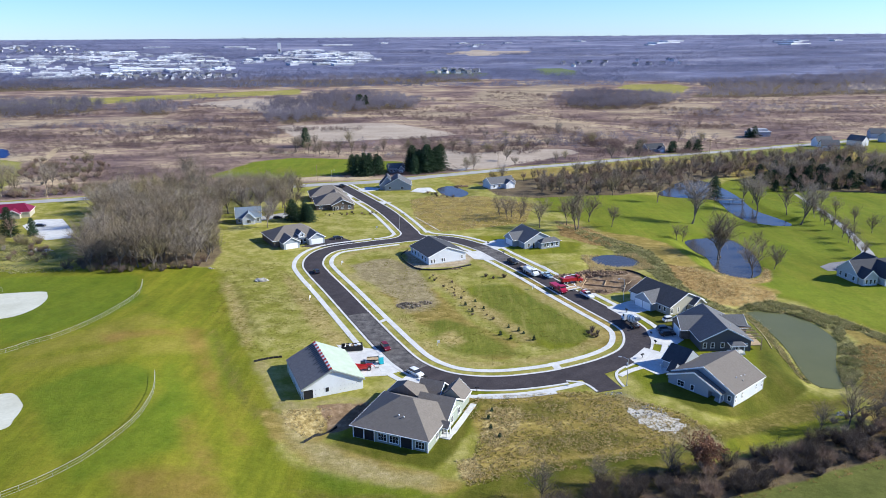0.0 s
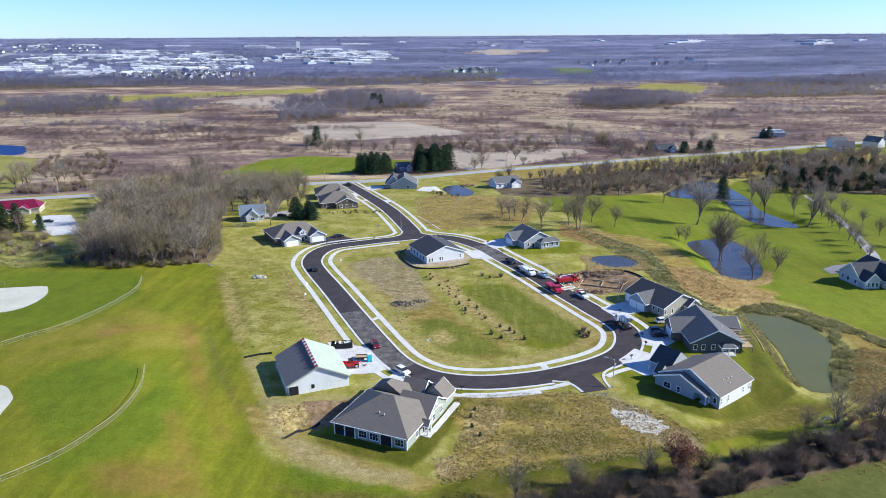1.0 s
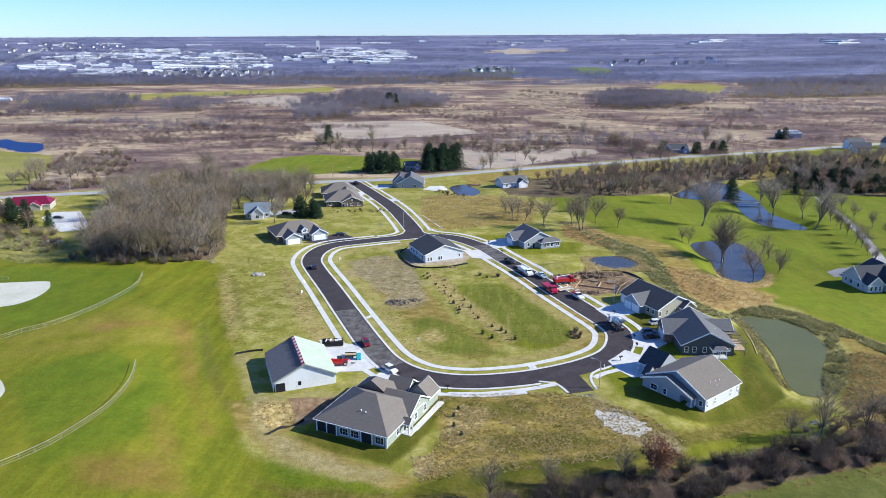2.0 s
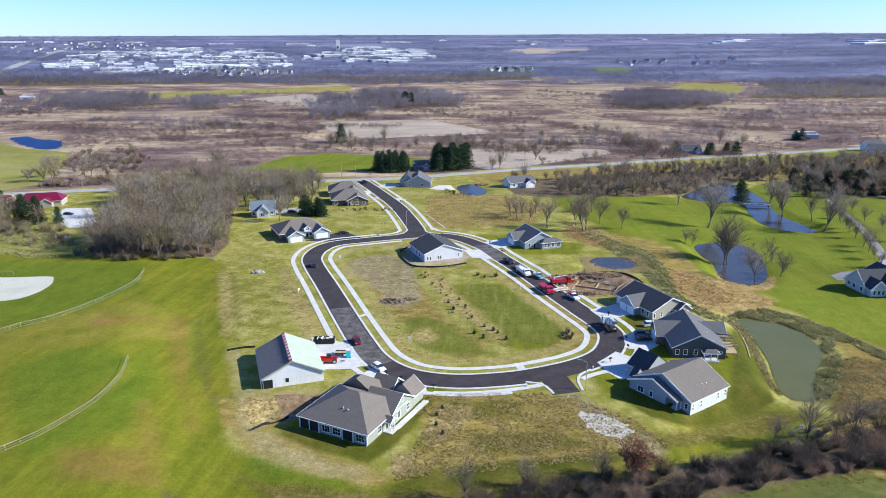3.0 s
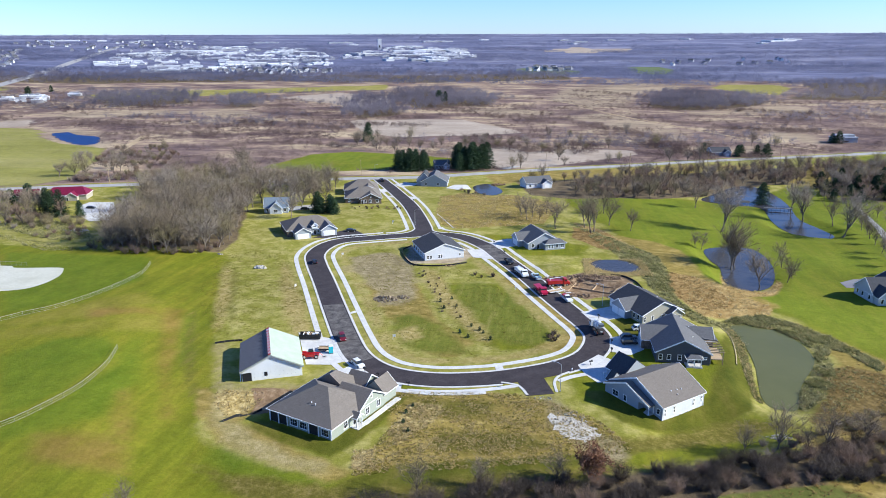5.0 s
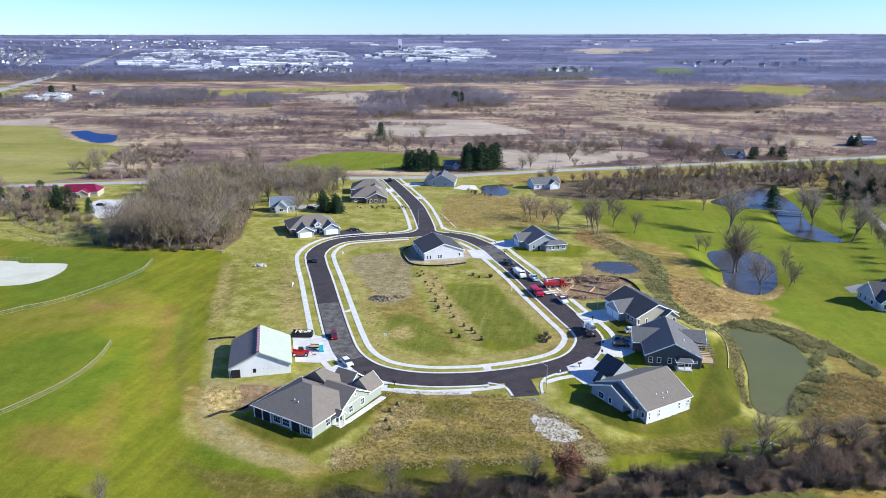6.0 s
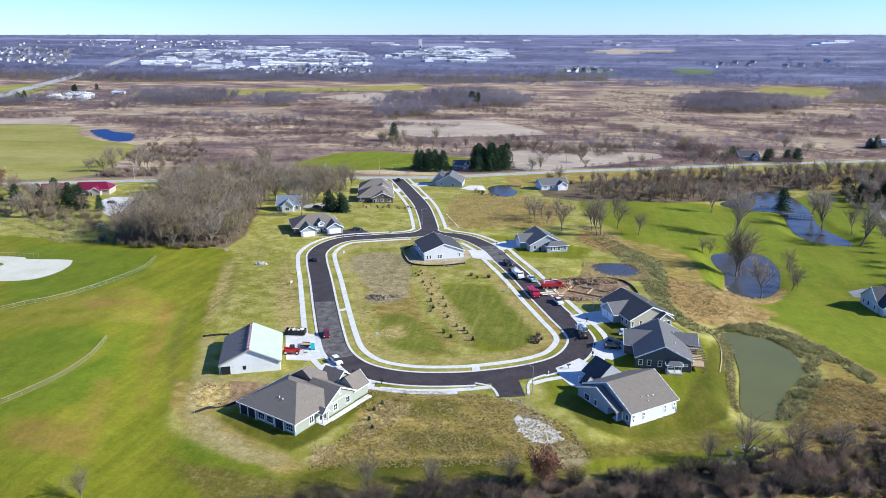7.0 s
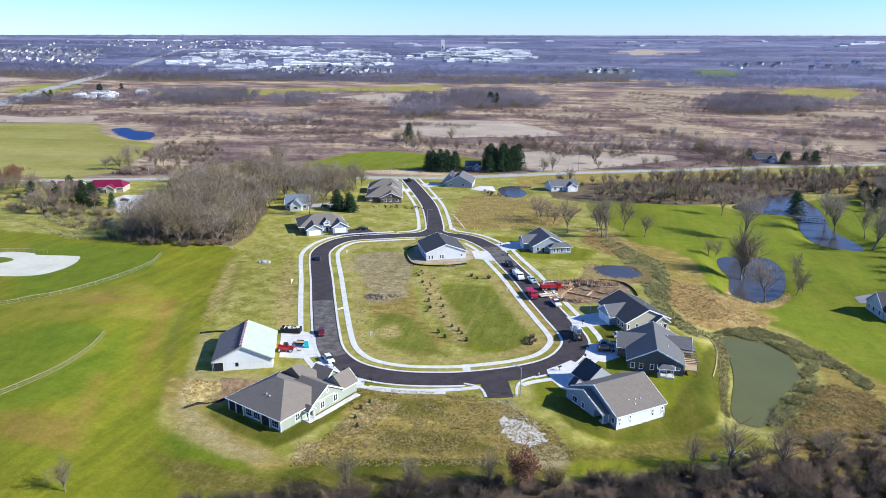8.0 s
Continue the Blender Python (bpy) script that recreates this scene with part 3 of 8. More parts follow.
def ground_material():
    m = bpy.data.materials.new("ground_cover")
    m.use_nodes = True
    nt = m.node_tree
    bsdf = nt.nodes["Principled BSDF"]
    bsdf.inputs["Roughness"].default_value, bsdf.inputs["Specular IOR Level"].default_value = 0.95, 0.1
    geo = nt.nodes.new("ShaderNodeNewGeometry")

    def noi(scale, detail=5, rough=0.6, stretch=None):
        n = nt.nodes.new("ShaderNodeTexNoise")
        n.inputs["Scale"].default_value, n.inputs["Detail"].default_value, n.inputs["Roughness"].default_value = scale, detail, rough
        src = geo.outputs["Position"]
        if stretch:
            mp = nt.nodes.new("ShaderNodeMapping")
            mp.inputs["Rotation"].default_value = (0, 0, stretch[2])
            mp.inputs["Scale"].default_value = (stretch[0], stretch[1], 1)
            nt.links.new(src, mp.inputs["Vector"])
            src = mp.outputs["Vector"]
        nt.links.new(src, n.inputs["Vector"])
        return n.outputs["Fac"]

    def ramp(fac, *stops):
        r = nt.nodes.new("ShaderNodeValToRGB")
        while len(r.color_ramp.elements) < len(stops):
            r.color_ramp.elements.new(0.5)
        for e, (p, c) in zip(r.color_ramp.elements, stops):
            e.position, e.color = p, (*c, 1)
        nt.links.new(fac, r.inputs["Fac"])
        return r.outputs["Color"]

    def mix(fac, a, b):
        n = nt.nodes.new("ShaderNodeMix")
        n.data_type = "RGBA"
        nt.links.new(fac, n.inputs[0])
        nt.links.new(a, n.inputs[6])
        nt.links.new(b, n.inputs[7])
        return n.outputs[2]

    big, mid, small = noi(0.02, 6), noi(0.09, 6, 0.7), noi(0.9, 5, 0.7)
    streak = noi(0.12, 6, 0.7, (1.0, 0.22, radians(25)))
    lots = ramp(noi(0.13, 7, 0.75), (0.25, (0.15, 0.16, 0.014)), (0.45, (0.225, 0.215, 0.036)), (0.58, (0.335, 0.30, 0.09)), (0.78, (0.44, 0.37, 0.15)))
    mown = noi(0.4, 4, 0.65, (1.0, 0.035, radians(8)))
    lawn = mix(ramp(mown, (0.38, (0, 0, 0)), (0.62, (1, 1, 1))), ramp(streak, (0.2, (0.095, 0.117, 0.007)), (0.5, (0.137, 0.145, 0.009)), (0.8, (0.205, 0.175, 0.018))), ramp(streak, (0.2, (0.122, 0.148, 0.007)), (0.5, (0.172, 0.180, 0.011)), (0.8, (0.25, 0.212, 0.024))))
    dry = ramp(noi(0.35, 6, 0.75, (0.45, 1.0, 0.0)), (0.25, (0.12, 0.10, 0.016)), (0.5, (0.255, 0.192, 0.048)), (0.75, (0.42, 0.32, 0.115)))
    soil = ramp(noi(0.3, 6, 0.75), (0.25, (0.23, 0.18, 0.12)), (0.5, (0.38, 0.31, 0.21)), (0.75, (0.54, 0.47, 0.36)))
    marsh = ramp(noi(0.019, 9, 0.74, (0.55, 1.0, 0.15)), (0.37, (0.105, 0.072, 0.072)), (0.46, (0.19, 0.13, 0.112)), (0.53, (0.285, 0.205, 0.15)), (0.6, (0.46, 0.36, 0.23)))
    tan = ramp(noi(0.05, 6, 0.7, (0.2, 1.0, 0.5)), (0.3, (0.33, 0.265, 0.205)), (0.7, (0.44, 0.37, 0.295)))
    yellow = ramp(mid, (0.3, (0.22, 0.20, 0.045)), (0.7, (0.32, 0.28, 0.08)))
    c = lots
    c = mix(mask_node(nt, "wild", 0.5, mid), c, marsh)
    pale = ramp(noi(0.06, 7, 0.72, (0.4, 1.0, 0.3)), (0.32, (0.22, 0.165, 0.118)), (0.5, (0.34, 0.265, 0.175)), (0.68, (0.46, 0.375, 0.255)))
    c = mix(mask_node(nt, "pale", 2.4, noi(0.022, 9, 0.78, (0.4, 1.0, 0.2)), 0.5, 1.25), c, pale)
    # bluish stops put the distance haze into the ground colour
    hazy_floor = ramp(noi(0.006, 9, 0.78, (0.4, 1.0, 0.1)), (0.34, (0.088, 0.095, 0.17)), (0.47, (0.138, 0.146, 0.232)), (0.56, (0.205, 0.208, 0.30)), (0.68, (0.33, 0.315, 0.345)))
    c = mix(mask_node(nt, "hazy_woodland", 0.5, big), c, hazy_floor)
    c = mix(mask_node(nt, "lawn", 1.1, mid, 0.25, 0.75), c, lawn)
    olive = ramp(noi(0.02, 6, 0.65, (0.3, 1.0, 0.5)), (0.3, (0.19, 0.185, 0.035)), (0.5, (0.255, 0.24, 0.06)), (0.7, (0.32, 0.285, 0.10)))
    c = mix(mask_node(nt, "olive", 0.5, mid, 0.3, 0.7), c, olive)
    bright = ramp(streak, (0.25, (0.105, 0.142, 0.008)), (0.5, (0.145, 0.176, 0.011)), (0.75, (0.19, 0.198, 0.02)))
    c = mix(mask_node(nt, "bright", 1.0, big, 0.45, 1.2), c, bright)
    soft_grain = noi(0.16, 7, 0.62, (1.0, 0.4, radians(25)))
    gold = ramp(soft_grain, (0.3, (0.148, 0.145, 0.011)), (0.7, (0.235, 0.203, 0.032)))
    c = mix(mask_node(nt, "gold", 0.9, big, 0.15, 1.0), c, gold)
    deep = ramp(soft_grain, (0.3, (0.09, 0.128, 0.007)), (0.7, (0.145, 0.172, 0.011)))
    c = mix(mask_node(nt, "deep", 0.7, mid, 0.2, 0.95), c, deep)
    rust = ramp(soft_grain, (0.3, (0.152, 0.122, 0.014)), (0.7, (0.25, 0.165, 0.042)))
    c = mix(mask_node(nt, "rust", 0.9, mid, 0.25, 1.1), c, rust)
    # leaf litter, its colour darkened to carry the shade beneath the brush
    shaded_litter = ramp(mid, (0.3, (0.075, 0.058, 0.036)), (0.5, (0.13, 0.098, 0.058)), (0.7, (0.205, 0.16, 0.085)))
    c = mix(mask_node(nt, "shaded_litter", 0.8, mid, 0.35, 0.65), c, shaded_litter)
    meadow = ramp(mid, (0.3, (0.072, 0.084, 0.016)), (0.6, (0.115, 0.122, 0.028)), (0.75, (0.22, 0.195, 0.075)))
    c = mix(mask_node(nt, "meadow", 0.5, mid), c, meadow)
    c = mix(mask_node(nt, "dry", 0.9, mid, 0.35, 0.7), c, dry)
    bank = ramp(noi(0.28, 7, 0.75), (0.28, (0.14, 0.082, 0.026)), (0.46, (0.27, 0.18, 0.062)), (0.7, (0.50, 0.37, 0.16)))
    c = mix(mask_node(nt, "bank", 0.9, mid, 0.2, 0.6), c, bank)
    reedbed = ramp(noi(0.8, 6, 0.75), (0.32, (0.06, 0.064, 0.016)), (0.5, (0.165, 0.155, 0.05)), (0.68, (0.38, 0.32, 0.15)))
    c = mix(mask_node(nt, "reedbed", 0.9, mid, 0.3, 0.7), c, reedbed)
    russet = ramp(noi(0.6, 6, 0.75), (0.3, (0.13, 0.075, 0.025)), (0.5, (0.27, 0.175, 0.062)), (0.7, (0.48, 0.36, 0.16)))
    c = mix(mask_node(nt, "russet", 0.9, mid, 0.3, 0.7), c, russet)
    ochre = ramp(noi(0.7, 6, 0.75), (0.3, (0.075, 0.055, 0.016)), (0.5, (0.155, 0.108, 0.034)), (0.7, (0.30, 0.215, 0.085)))
    c = mix(mask_node(nt, "ochre", 0.9, mid, 0.3, 0.7), c, ochre)
    tufts = noi(0.55, 7, 0.75)
    loop_green = ramp(noi(0.5, 5, 0.7, (1.0, 0.12, radians(-24))), (0.3, (0.105, 0.125, 0.014)), (0.55, (0.155, 0.162, 0.022)), (0.75, (0.25, 0.225, 0.06)))
    c = mix(mask_node(nt, "loop_green", 1.1, mid, 0.2, 1.05), c, loop_green)
    straw = ramp(tufts, (0.28, (0.20, 0.16, 0.035)), (0.5, (0.31, 0.245, 0.085)), (0.72, (0.48, 0.39, 0.18)))
    c = mix(mask_node(nt, "straw", 1.3, mid, 0.3, 1.0), c, straw)
    house_lawn = ramp(soft_grain, (0.28, (0.062, 0.074, 0.006)), (0.5, (0.096, 0.098, 0.010)), (0.72, (0.165, 0.137, 0.028)))
    c = mix(mask_node(nt, "house_lawn", 0.8, mid, 0.3, 0.75), c, house_lawn)
    dark_grass = ramp(tufts, (0.3, (0.08, 0.076, 0.010)), (0.5, (0.13, 0.112, 0.02)), (0.7, (0.24, 0.19, 0.06)))
    c = mix(mask_node(nt, "dark_grass", 1.2, mid, 0.3, 0.9), c, dark_grass)
    graded = ramp(tufts, (0.28, (0.20, 0.175, 0.055)), (0.5, (0.30, 0.245, 0.10)), (0.72, (0.44, 0.36, 0.19)))
    c = mix(mask_node(nt, "graded", 1.1, mid, 0.2, 0.85), c, graded)
    thatch = ramp(noi(0.9, 6, 0.75), (0.28, (0.19, 0.14, 0.045)), (0.5, (0.345, 0.265, 0.105)), (0.7, (0.54, 0.44, 0.22)))
    c = mix(mask_node(nt, "thatch", 0.9, mid, 0.35, 0.7), c, thatch)
    c = mix(mask_node(nt, "soil", 0.9, mid, 0.4, 0.75), c, soil)
    bare = ramp(noi(0.4, 7, 0.75), (0.28, (0.155, 0.128, 0.055)), (0.5, (0.265, 0.213, 0.11)), (0.72, (0.40, 0.335, 0.205)))
    c = mix(mask_node(nt, "bare", 1.4, mid, 0.3, 1.0), c, bare)
    ruts = ramp(noi(0.5, 6, 0.75, (1.0, 0.15, radians(-25))), (0.3, (0.085, 0.088, 0.012)), (0.5, (0.125, 0.118, 0.018)), (0.7, (0.19, 0.16, 0.034)))
    c = mix(mask_node(nt, "ruts", 1.5, noi(0.5, 6, 0.75, (1.0, 0.15, radians(-25))), 0.1, 1.1), c, ruts)
    # dug earth; by the sage house the brown also paints that house's shadow
    pit = ramp(noi(0.5, 6, 0.75), (0.3, (0.13, 0.085, 0.048)), (0.5, (0.23, 0.155, 0.09)), (0.72, (0.37, 0.28, 0.18)))
    c = mix(mask_node(nt, "pit", 0.6, mid, 0.4, 0.6), c, pit)
    c = mix(mask_node(nt, "tan", 0.4, mid), c, tan)
    c = mix(mask_node(nt, "yellow", 0.4, mid), c, yellow)
    far_green = ramp(mid, (0.3, (0.105, 0.135, 0.06)), (0.7, (0.15, 0.18, 0.085)))
    c = mix(mask_node(nt, "far_green", 0.4, mid), c, far_green)
    for fac, lo, hi, a, b in ((small, 0.25, 0.75, 0.82, 1.18), (noi(3.2, 3, 0.7), 0.3, 0.7, 0.9, 1.1), (noi(0.22, 5, 0.7), 0.3, 0.7, 0.88, 1.12), (big, 0.3, 0.7, 0.85, 1.15)):
        mr = nt.nodes.new("ShaderNodeMapRange")
        for k, v in zip(("From Min", "From Max", "To Min", "To Max"), (lo, hi, a, b)):
            mr.inputs[k].default_value = v
        nt.links.new(fac, mr.inputs["Value"])
        mul = nt.nodes.new("ShaderNodeVectorMath")
        mul.operation = "SCALE"
        nt.links.new(c, mul.inputs[0])
        nt.links.new(mr.outputs["Result"], mul.inputs["Scale"])
        c = mul.outputs[0]
    nt.links.new(c, bsdf.inputs["Base Color"])
    b = nt.nodes.new("ShaderNodeBump")
    b.inputs["Strength"].default_value, b.inputs["Distance"].default_value = 0.5, 0.3
    nt.links.new(noi(1.3, 6, 0.7), b.inputs["Height"])
    nt.links.new(b.outputs["Normal"], bsdf.inputs["Normal"])
    return m


def make_ground():
    nx, ny = len(xs), len(ys)
    idx = np.arange(nx * ny).reshape(ny, nx)
    quads = np.stack([idx[:-1, :-1], idx[:-1, 1:], idx[1:, 1:], idx[1:, :-1]], -1).reshape(-1, 4)
    me = bpy.data.meshes.new("ground")
    me.from_pydata(np.stack([gx, gy, gzz], 1).tolist(), [], quads.tolist())
    for name, m in MASKS.items():
        at = me.attributes.new(name, "FLOAT", "POINT")
        at.data.foreach_set("value", m.astype(np.float32))
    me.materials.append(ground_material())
    me.polygons.foreach_set("use_smooth", [True] * len(me.polygons))
    me.update()
    return tagged(new("ground", me), "late autumn grass, marsh and bare fields", "ground", kind="structure")


make_ground()

# ---------------------------------------------------------------- water
for key, outline in PONDS.items():
    green = key == "pond_east"
    ob = mesh_object("water_" + key, [(x, y, POND_LEVEL[key]) for x, y in outline], [tuple(range(len(outline)))], WATER_GREEN if green else WATER_DEEP if key == "pond_northwest" else WATER_BLUE,
                     label="still silty green retention pond" if green else "still blue pond", category="pond", kind="structure")

# ---------------------------------------------------------------- roads, kerbs and footways
RW = 3.7
cen = np.argmin(np.hypot(RING[:, 0] + 12, RING[:, 1] - 309))
ribbon("road_ring", RING, -RW, RW, 0.05, ASPHALT, True, label="dark new asphalt loop road", category="road", kind="structure")
ribbon("road_branch", BRANCH, -RW - 0.2, RW + 0.2, 0.06, ASPHALT, label="dark new asphalt entrance road", category="road", kind="structure")
ribbon("road_stub", STUB, -3.6, 3.6, 0.062, ASPHALT, label="short dark asphalt road stub", category="road", kind="structure")
ribbon("highway", HIGHWAY, -5.0, 5.0, 0.08, OLD_ROAD, label="pale worn two-lane highway", category="road", kind="structure")
ribbon("dusty_road", np.array([p for p in RING if p[0] < 0 and 173 < p[1] < 216]), -3.3, 3.3, 0.062, DUSTY, label="dust and dried mud on the asphalt", category="road", kind="structure")
ribbon("dusty_road", np.array([p for p in RING if p[0] > 15 and 268 < p[1] < 296]), -3.4, 3.2, 0.062, DUSTY, label="dust and dried mud on the asphalt", category="road", kind="structure")


def pick(line, test):
    """The longest run of a closed line on which the test holds."""
    n = len(line)
    ok = [bool(test(*p)) for p in line]
    if all(ok):
        return line, True
    start = next(i for i in range(n) if ok[i] and not ok[i - 1])
    runs, run = [], []
    for k in range(n):
        i = (start + k) % n
        if ok[i]:
            run.append(line[i])
        elif run:
            runs.append(run)
            run = []
    if run:
        runs.append(run)
    return runs, False


def ring_strips(name, d0, d1, up, test, label, thick=0.14, lip=0.0):
    runs, whole = pick(RING, test)
    if whole:
        ribbon(name, RING, d0, d1, up, CONCRETE, True, thick, lip, label=label, category="kerb" if "kerb" in name else "pavement", kind="structure")
        return
    for run in runs:
        if len(run) > 2:
            ribbon(name, np.array(run), d0, d1, up, CONCRETE, False, thick, lip, label=label, category="kerb" if "kerb" in name else "pavement", kind="structure")


# the loop runs anticlockwise seen from above: its right side is the outer one
ring_strips("kerb_inner", -RW - 0.65, -RW + 0.05, 0.09, lambda x, y: True, "pale concrete kerb and gutter")
ring_strips("kerb_outer", RW - 0.05, RW + 0.65, 0.09, lambda x, y: not (-22 < x < -4 and y > 300) and not (31 < x < 46 and y < 180), "pale concrete kerb and gutter")
ring_strips("pavement_inner", -8.1, -6.4, 0.07, lambda x, y: not (-22 < x < 8 and y > 295), "pale concrete footway slabs")
ring_strips("pavement_outer", 6.6, 8.3, 0.07, lambda x, y: not (-28 < x < -1.5 and y > 298) and not (27 < x < 50 and y < 182), "pale concrete footway slabs")
for sgn, nm in ((-1, "west"), (1, "east")):
    d = sorted((sgn * (RW + 0.15), sgn * (RW + 0.85)))
    ribbon("kerb_branch_" + nm, BRANCH[10:58], d[0], d[1], 0.1, CONCRETE, label="pale concrete kerb and gutter", category="kerb", kind="structure")
    d = sorted((sgn * 6.8, sgn * 8.4))
    ribbon("pavement_branch_" + nm, BRANCH[9:58], d[0], d[1], 0.08, CONCRETE, label="pale concrete footway slabs", category="pavement", kind="structure")

# rounded corners where the entrance road meets the loop
CORNER = [(-23.5, 309.6), (-20.8, 312.8), (-19.5, 317), (-19.3, 323), (-11.7, 323), (-10.7, 318), (-7.8, 315.2), (-3.2, 313.9), (-4, 309), (-22, 306)]
sheet("road_corner", CORNER, 0.058, ASPHALT, 6, label="dark new asphalt at the junction", category="road", kind="structure")
for pts in ([(-23.7, 310.2), (-20.9, 313.1), (-19.7, 317), (-19.6, 320.6)], [(-3.2, 314.2), (-7.6, 315.0), (-10.4, 317.6), (-11.5, 322.4)]):
    ribbon("kerb_return", smooth(pts, False, 6), -0.35, 0.35, 0.1, CONCRETE, label="pale concrete kerb return", category="kerb", kind="structure")
for pts in ([(-31, 309.7), (-26.6, 312.2), (-23.6, 315.4), (-22.8, 319.5)], [(3.2, 316.6), (-1.8, 318.2), (-5.4, 320.2), (-7.6, 324.2)]):
    ribbon("pavement_return", smooth(pts, False, 6), -0.8, 0.8, 0.07, CONCRETE, label="pale concrete footway slabs", category="pavement", kind="structure")

# ---------------------------------------------------------------- building kit


def part(name, bm, material, parent, label=""):
    me = bpy.data.meshes.new(name)
    bmesh.ops.recalc_face_normals(bm, faces=bm.faces)
    bm.to_mesh(me)
    bm.free()
    me.materials.append(material)
    ob = new(name, me)
    ob.parent = parent
    return tagged(ob, label)


def thing(name, x, y, turn, label, category, group="", z=None, kind=""):
    ob = new(name)
    ob.empty_display_size = 0.5
    ob.matrix_world = pose(x, y, gz(x, y) if z is None else z, 0, 0, turn)
    return tagged(ob, label, category, group, kind)


def add_box(bm, x0, x1, y0, y1, z0, z1):
    v = [bm.verts.new(p) for p in ((x0, y0, z0), (x1, y0, z0), (x1, y1, z0), (x0, y1, z0), (x0, y0, z1), (x1, y0, z1), (x1, y1, z1), (x0, y1, z1))]
    for f in ((0, 3, 2, 1), (4, 5, 6, 7), (0, 1, 5, 4), (1, 2, 6, 5), (2, 3, 7, 6), (3, 0, 4, 7)):
        bm.faces.new([v[i] for i in f])
    return v


def box(*a):
    bm = bmesh.new()
    add_box(bm, *a)
    return bm


def prism(points, axis, a, b):
    """An outline in the plane across the axis, drawn out along it from a to b."""
    bm = bmesh.new()
    put = (lambda p, c: (c, p[0], p[1])) if axis == "x" else ((lambda p, c: (p[0], c, p[1])) if axis == "y" else (lambda p, c: (p[0], p[1], c)))
    va, vb = [bm.verts.new(put(p, a)) for p in points], [bm.verts.new(put(p, b)) for p in points]
    bm.faces.new(va)
    bm.faces.new(vb[::-1])
    n = len(points)
    for i in range(n):
        bm.faces.new((va[i], vb[i], vb[(i + 1) % n], va[(i + 1) % n]))
    return bm


def tube(bm, a, b, r0, r1, n=6):
    a, b = Vector(a), Vector(b)
    q = (b - a).to_track_quat("Z", "Y")
    ring = []
    for c, r in ((a, r0), (b, r1)):
        ring.append([bm.verts.new(c + q @ Vector((r * math.cos(6.2832 * k / n), r * math.sin(6.2832 * k / n), 0))) for k in range(n)])
    for k in range(n):
        bm.faces.new((ring[0][k], ring[0][(k + 1) % n], ring[1][(k + 1) % n], ring[1][k]))
    bm.faces.new(ring[0][::-1])
    bm.faces.new(ring[1])

# ---------------------------------------------------------------- houses


def siding_material(name, c, lap=0.18):
    m = mat(name, tuple(k * 0.92 for k in c), c, 0.6, 0.6, fine=0.05)
    nt = m.node_tree
    bsdf = nt.nodes["Principled BSDF"]
    tc = nt.nodes.new("ShaderNodeTexCoord")
    sep = nt.nodes.new("ShaderNodeSeparateXYZ")
    nt.links.new(tc.outputs["Object"], sep.inputs[0])
    md = nt.nodes.new("ShaderNodeMath")
    md.operation = "MODULO"
    md.inputs[1].default_value = lap
    nt.links.new(sep.outputs["Z"], md.inputs[0])
    b = nt.nodes.new("ShaderNodeBump")
    b.inputs["Strength"].default_value, b.inputs["Distance"].default_value = 0.6, 0.1
    nt.links.new(md.outputs[0], b.inputs["Height"])
    nt.links.new(b.outputs["Normal"], bsdf.inputs["Normal"])
    return m


def shingle_material(name, c1, c2):
    m = mat(name, c1, c2, 1.6, 0.9, fine=0.12, spec=0.2)
    nt = m.node_tree
    bsdf = nt.nodes["Principled BSDF"]
    tc = nt.nodes.new("ShaderNodeTexCoord")
    br = nt.nodes.new("ShaderNodeTexBrick")
    br.inputs["Scale"].default_value, br.inputs["Mortar Size"].default_value = 1.0, 0.012
    br.inputs["Brick Width"].default_value, br.inputs["Row Height"].default_value = 0.33, 0.16
    br.inputs["Color1"].default_value, br.inputs["Color2"].default_value, br.inputs["Mortar"].default_value = (0.92, 0.92, 0.92, 1), (1.08, 1.08, 1.08, 1), (0.75, 0.75, 0.75, 1)
    nt.links.new(tc.outputs["Object"], br.inputs["Vector"])
    src = bsdf.inputs["Base Color"].links[0].from_socket
    mul = nt.nodes.new("ShaderNodeVectorMath")
    mul.operation = "MULTIPLY"
    nt.links.new(src, mul.inputs[0])
    nt.links.new(br.outputs["Color"], mul.inputs[1])
    nt.links.new(mul.outputs[0], bsdf.inputs["Base Color"])
    return m


SHINGLE_BROWN = shingle_material("brown_grey_shingles", (0.168, 0.148, 0.129), (0.198, 0.175, 0.153))
SHINGLE_GREY = shingle_material("slate_grey_shingles", (0.12, 0.12, 0.126), (0.148, 0.148, 0.154))
SHINGLE_BLUE = shingle_material("blue_grey_shingles", (0.15, 0.19, 0.24), (0.20, 0.24, 0.29))
SHINGLE_DARK = shingle_material("charcoal_shingles", (0.058, 0.060, 0.068), (0.078, 0.080, 0.089))
SIDING_GREEN = siding_material("sage_siding", (0.31, 0.34, 0.29))
SIDING_GREY = siding_material("grey_blue_siding", (0.34, 0.37, 0.41))
SIDING_WHITE = siding_material("white_siding", (0.66, 0.68, 0.71))
SIDING_DARK = siding_material("dark_grey_siding", (0.085, 0.09, 0.10))
SIDING_BEIGE = siding_material("beige_siding", (0.40, 0.38, 0.31))
STONE_BROWN = mat("brown_stone_veneer", (0.10, 0.075, 0.055), (0.24, 0.19, 0.15), 1.2, 0.9, bump=0.8, bump_scale=3, fine=0.3)
WRAP = mat("white_house_wrap", (0.68, 0.70, 0.72), (0.76, 0.78, 0.80), 0.3, 0.6, fine=0.04)
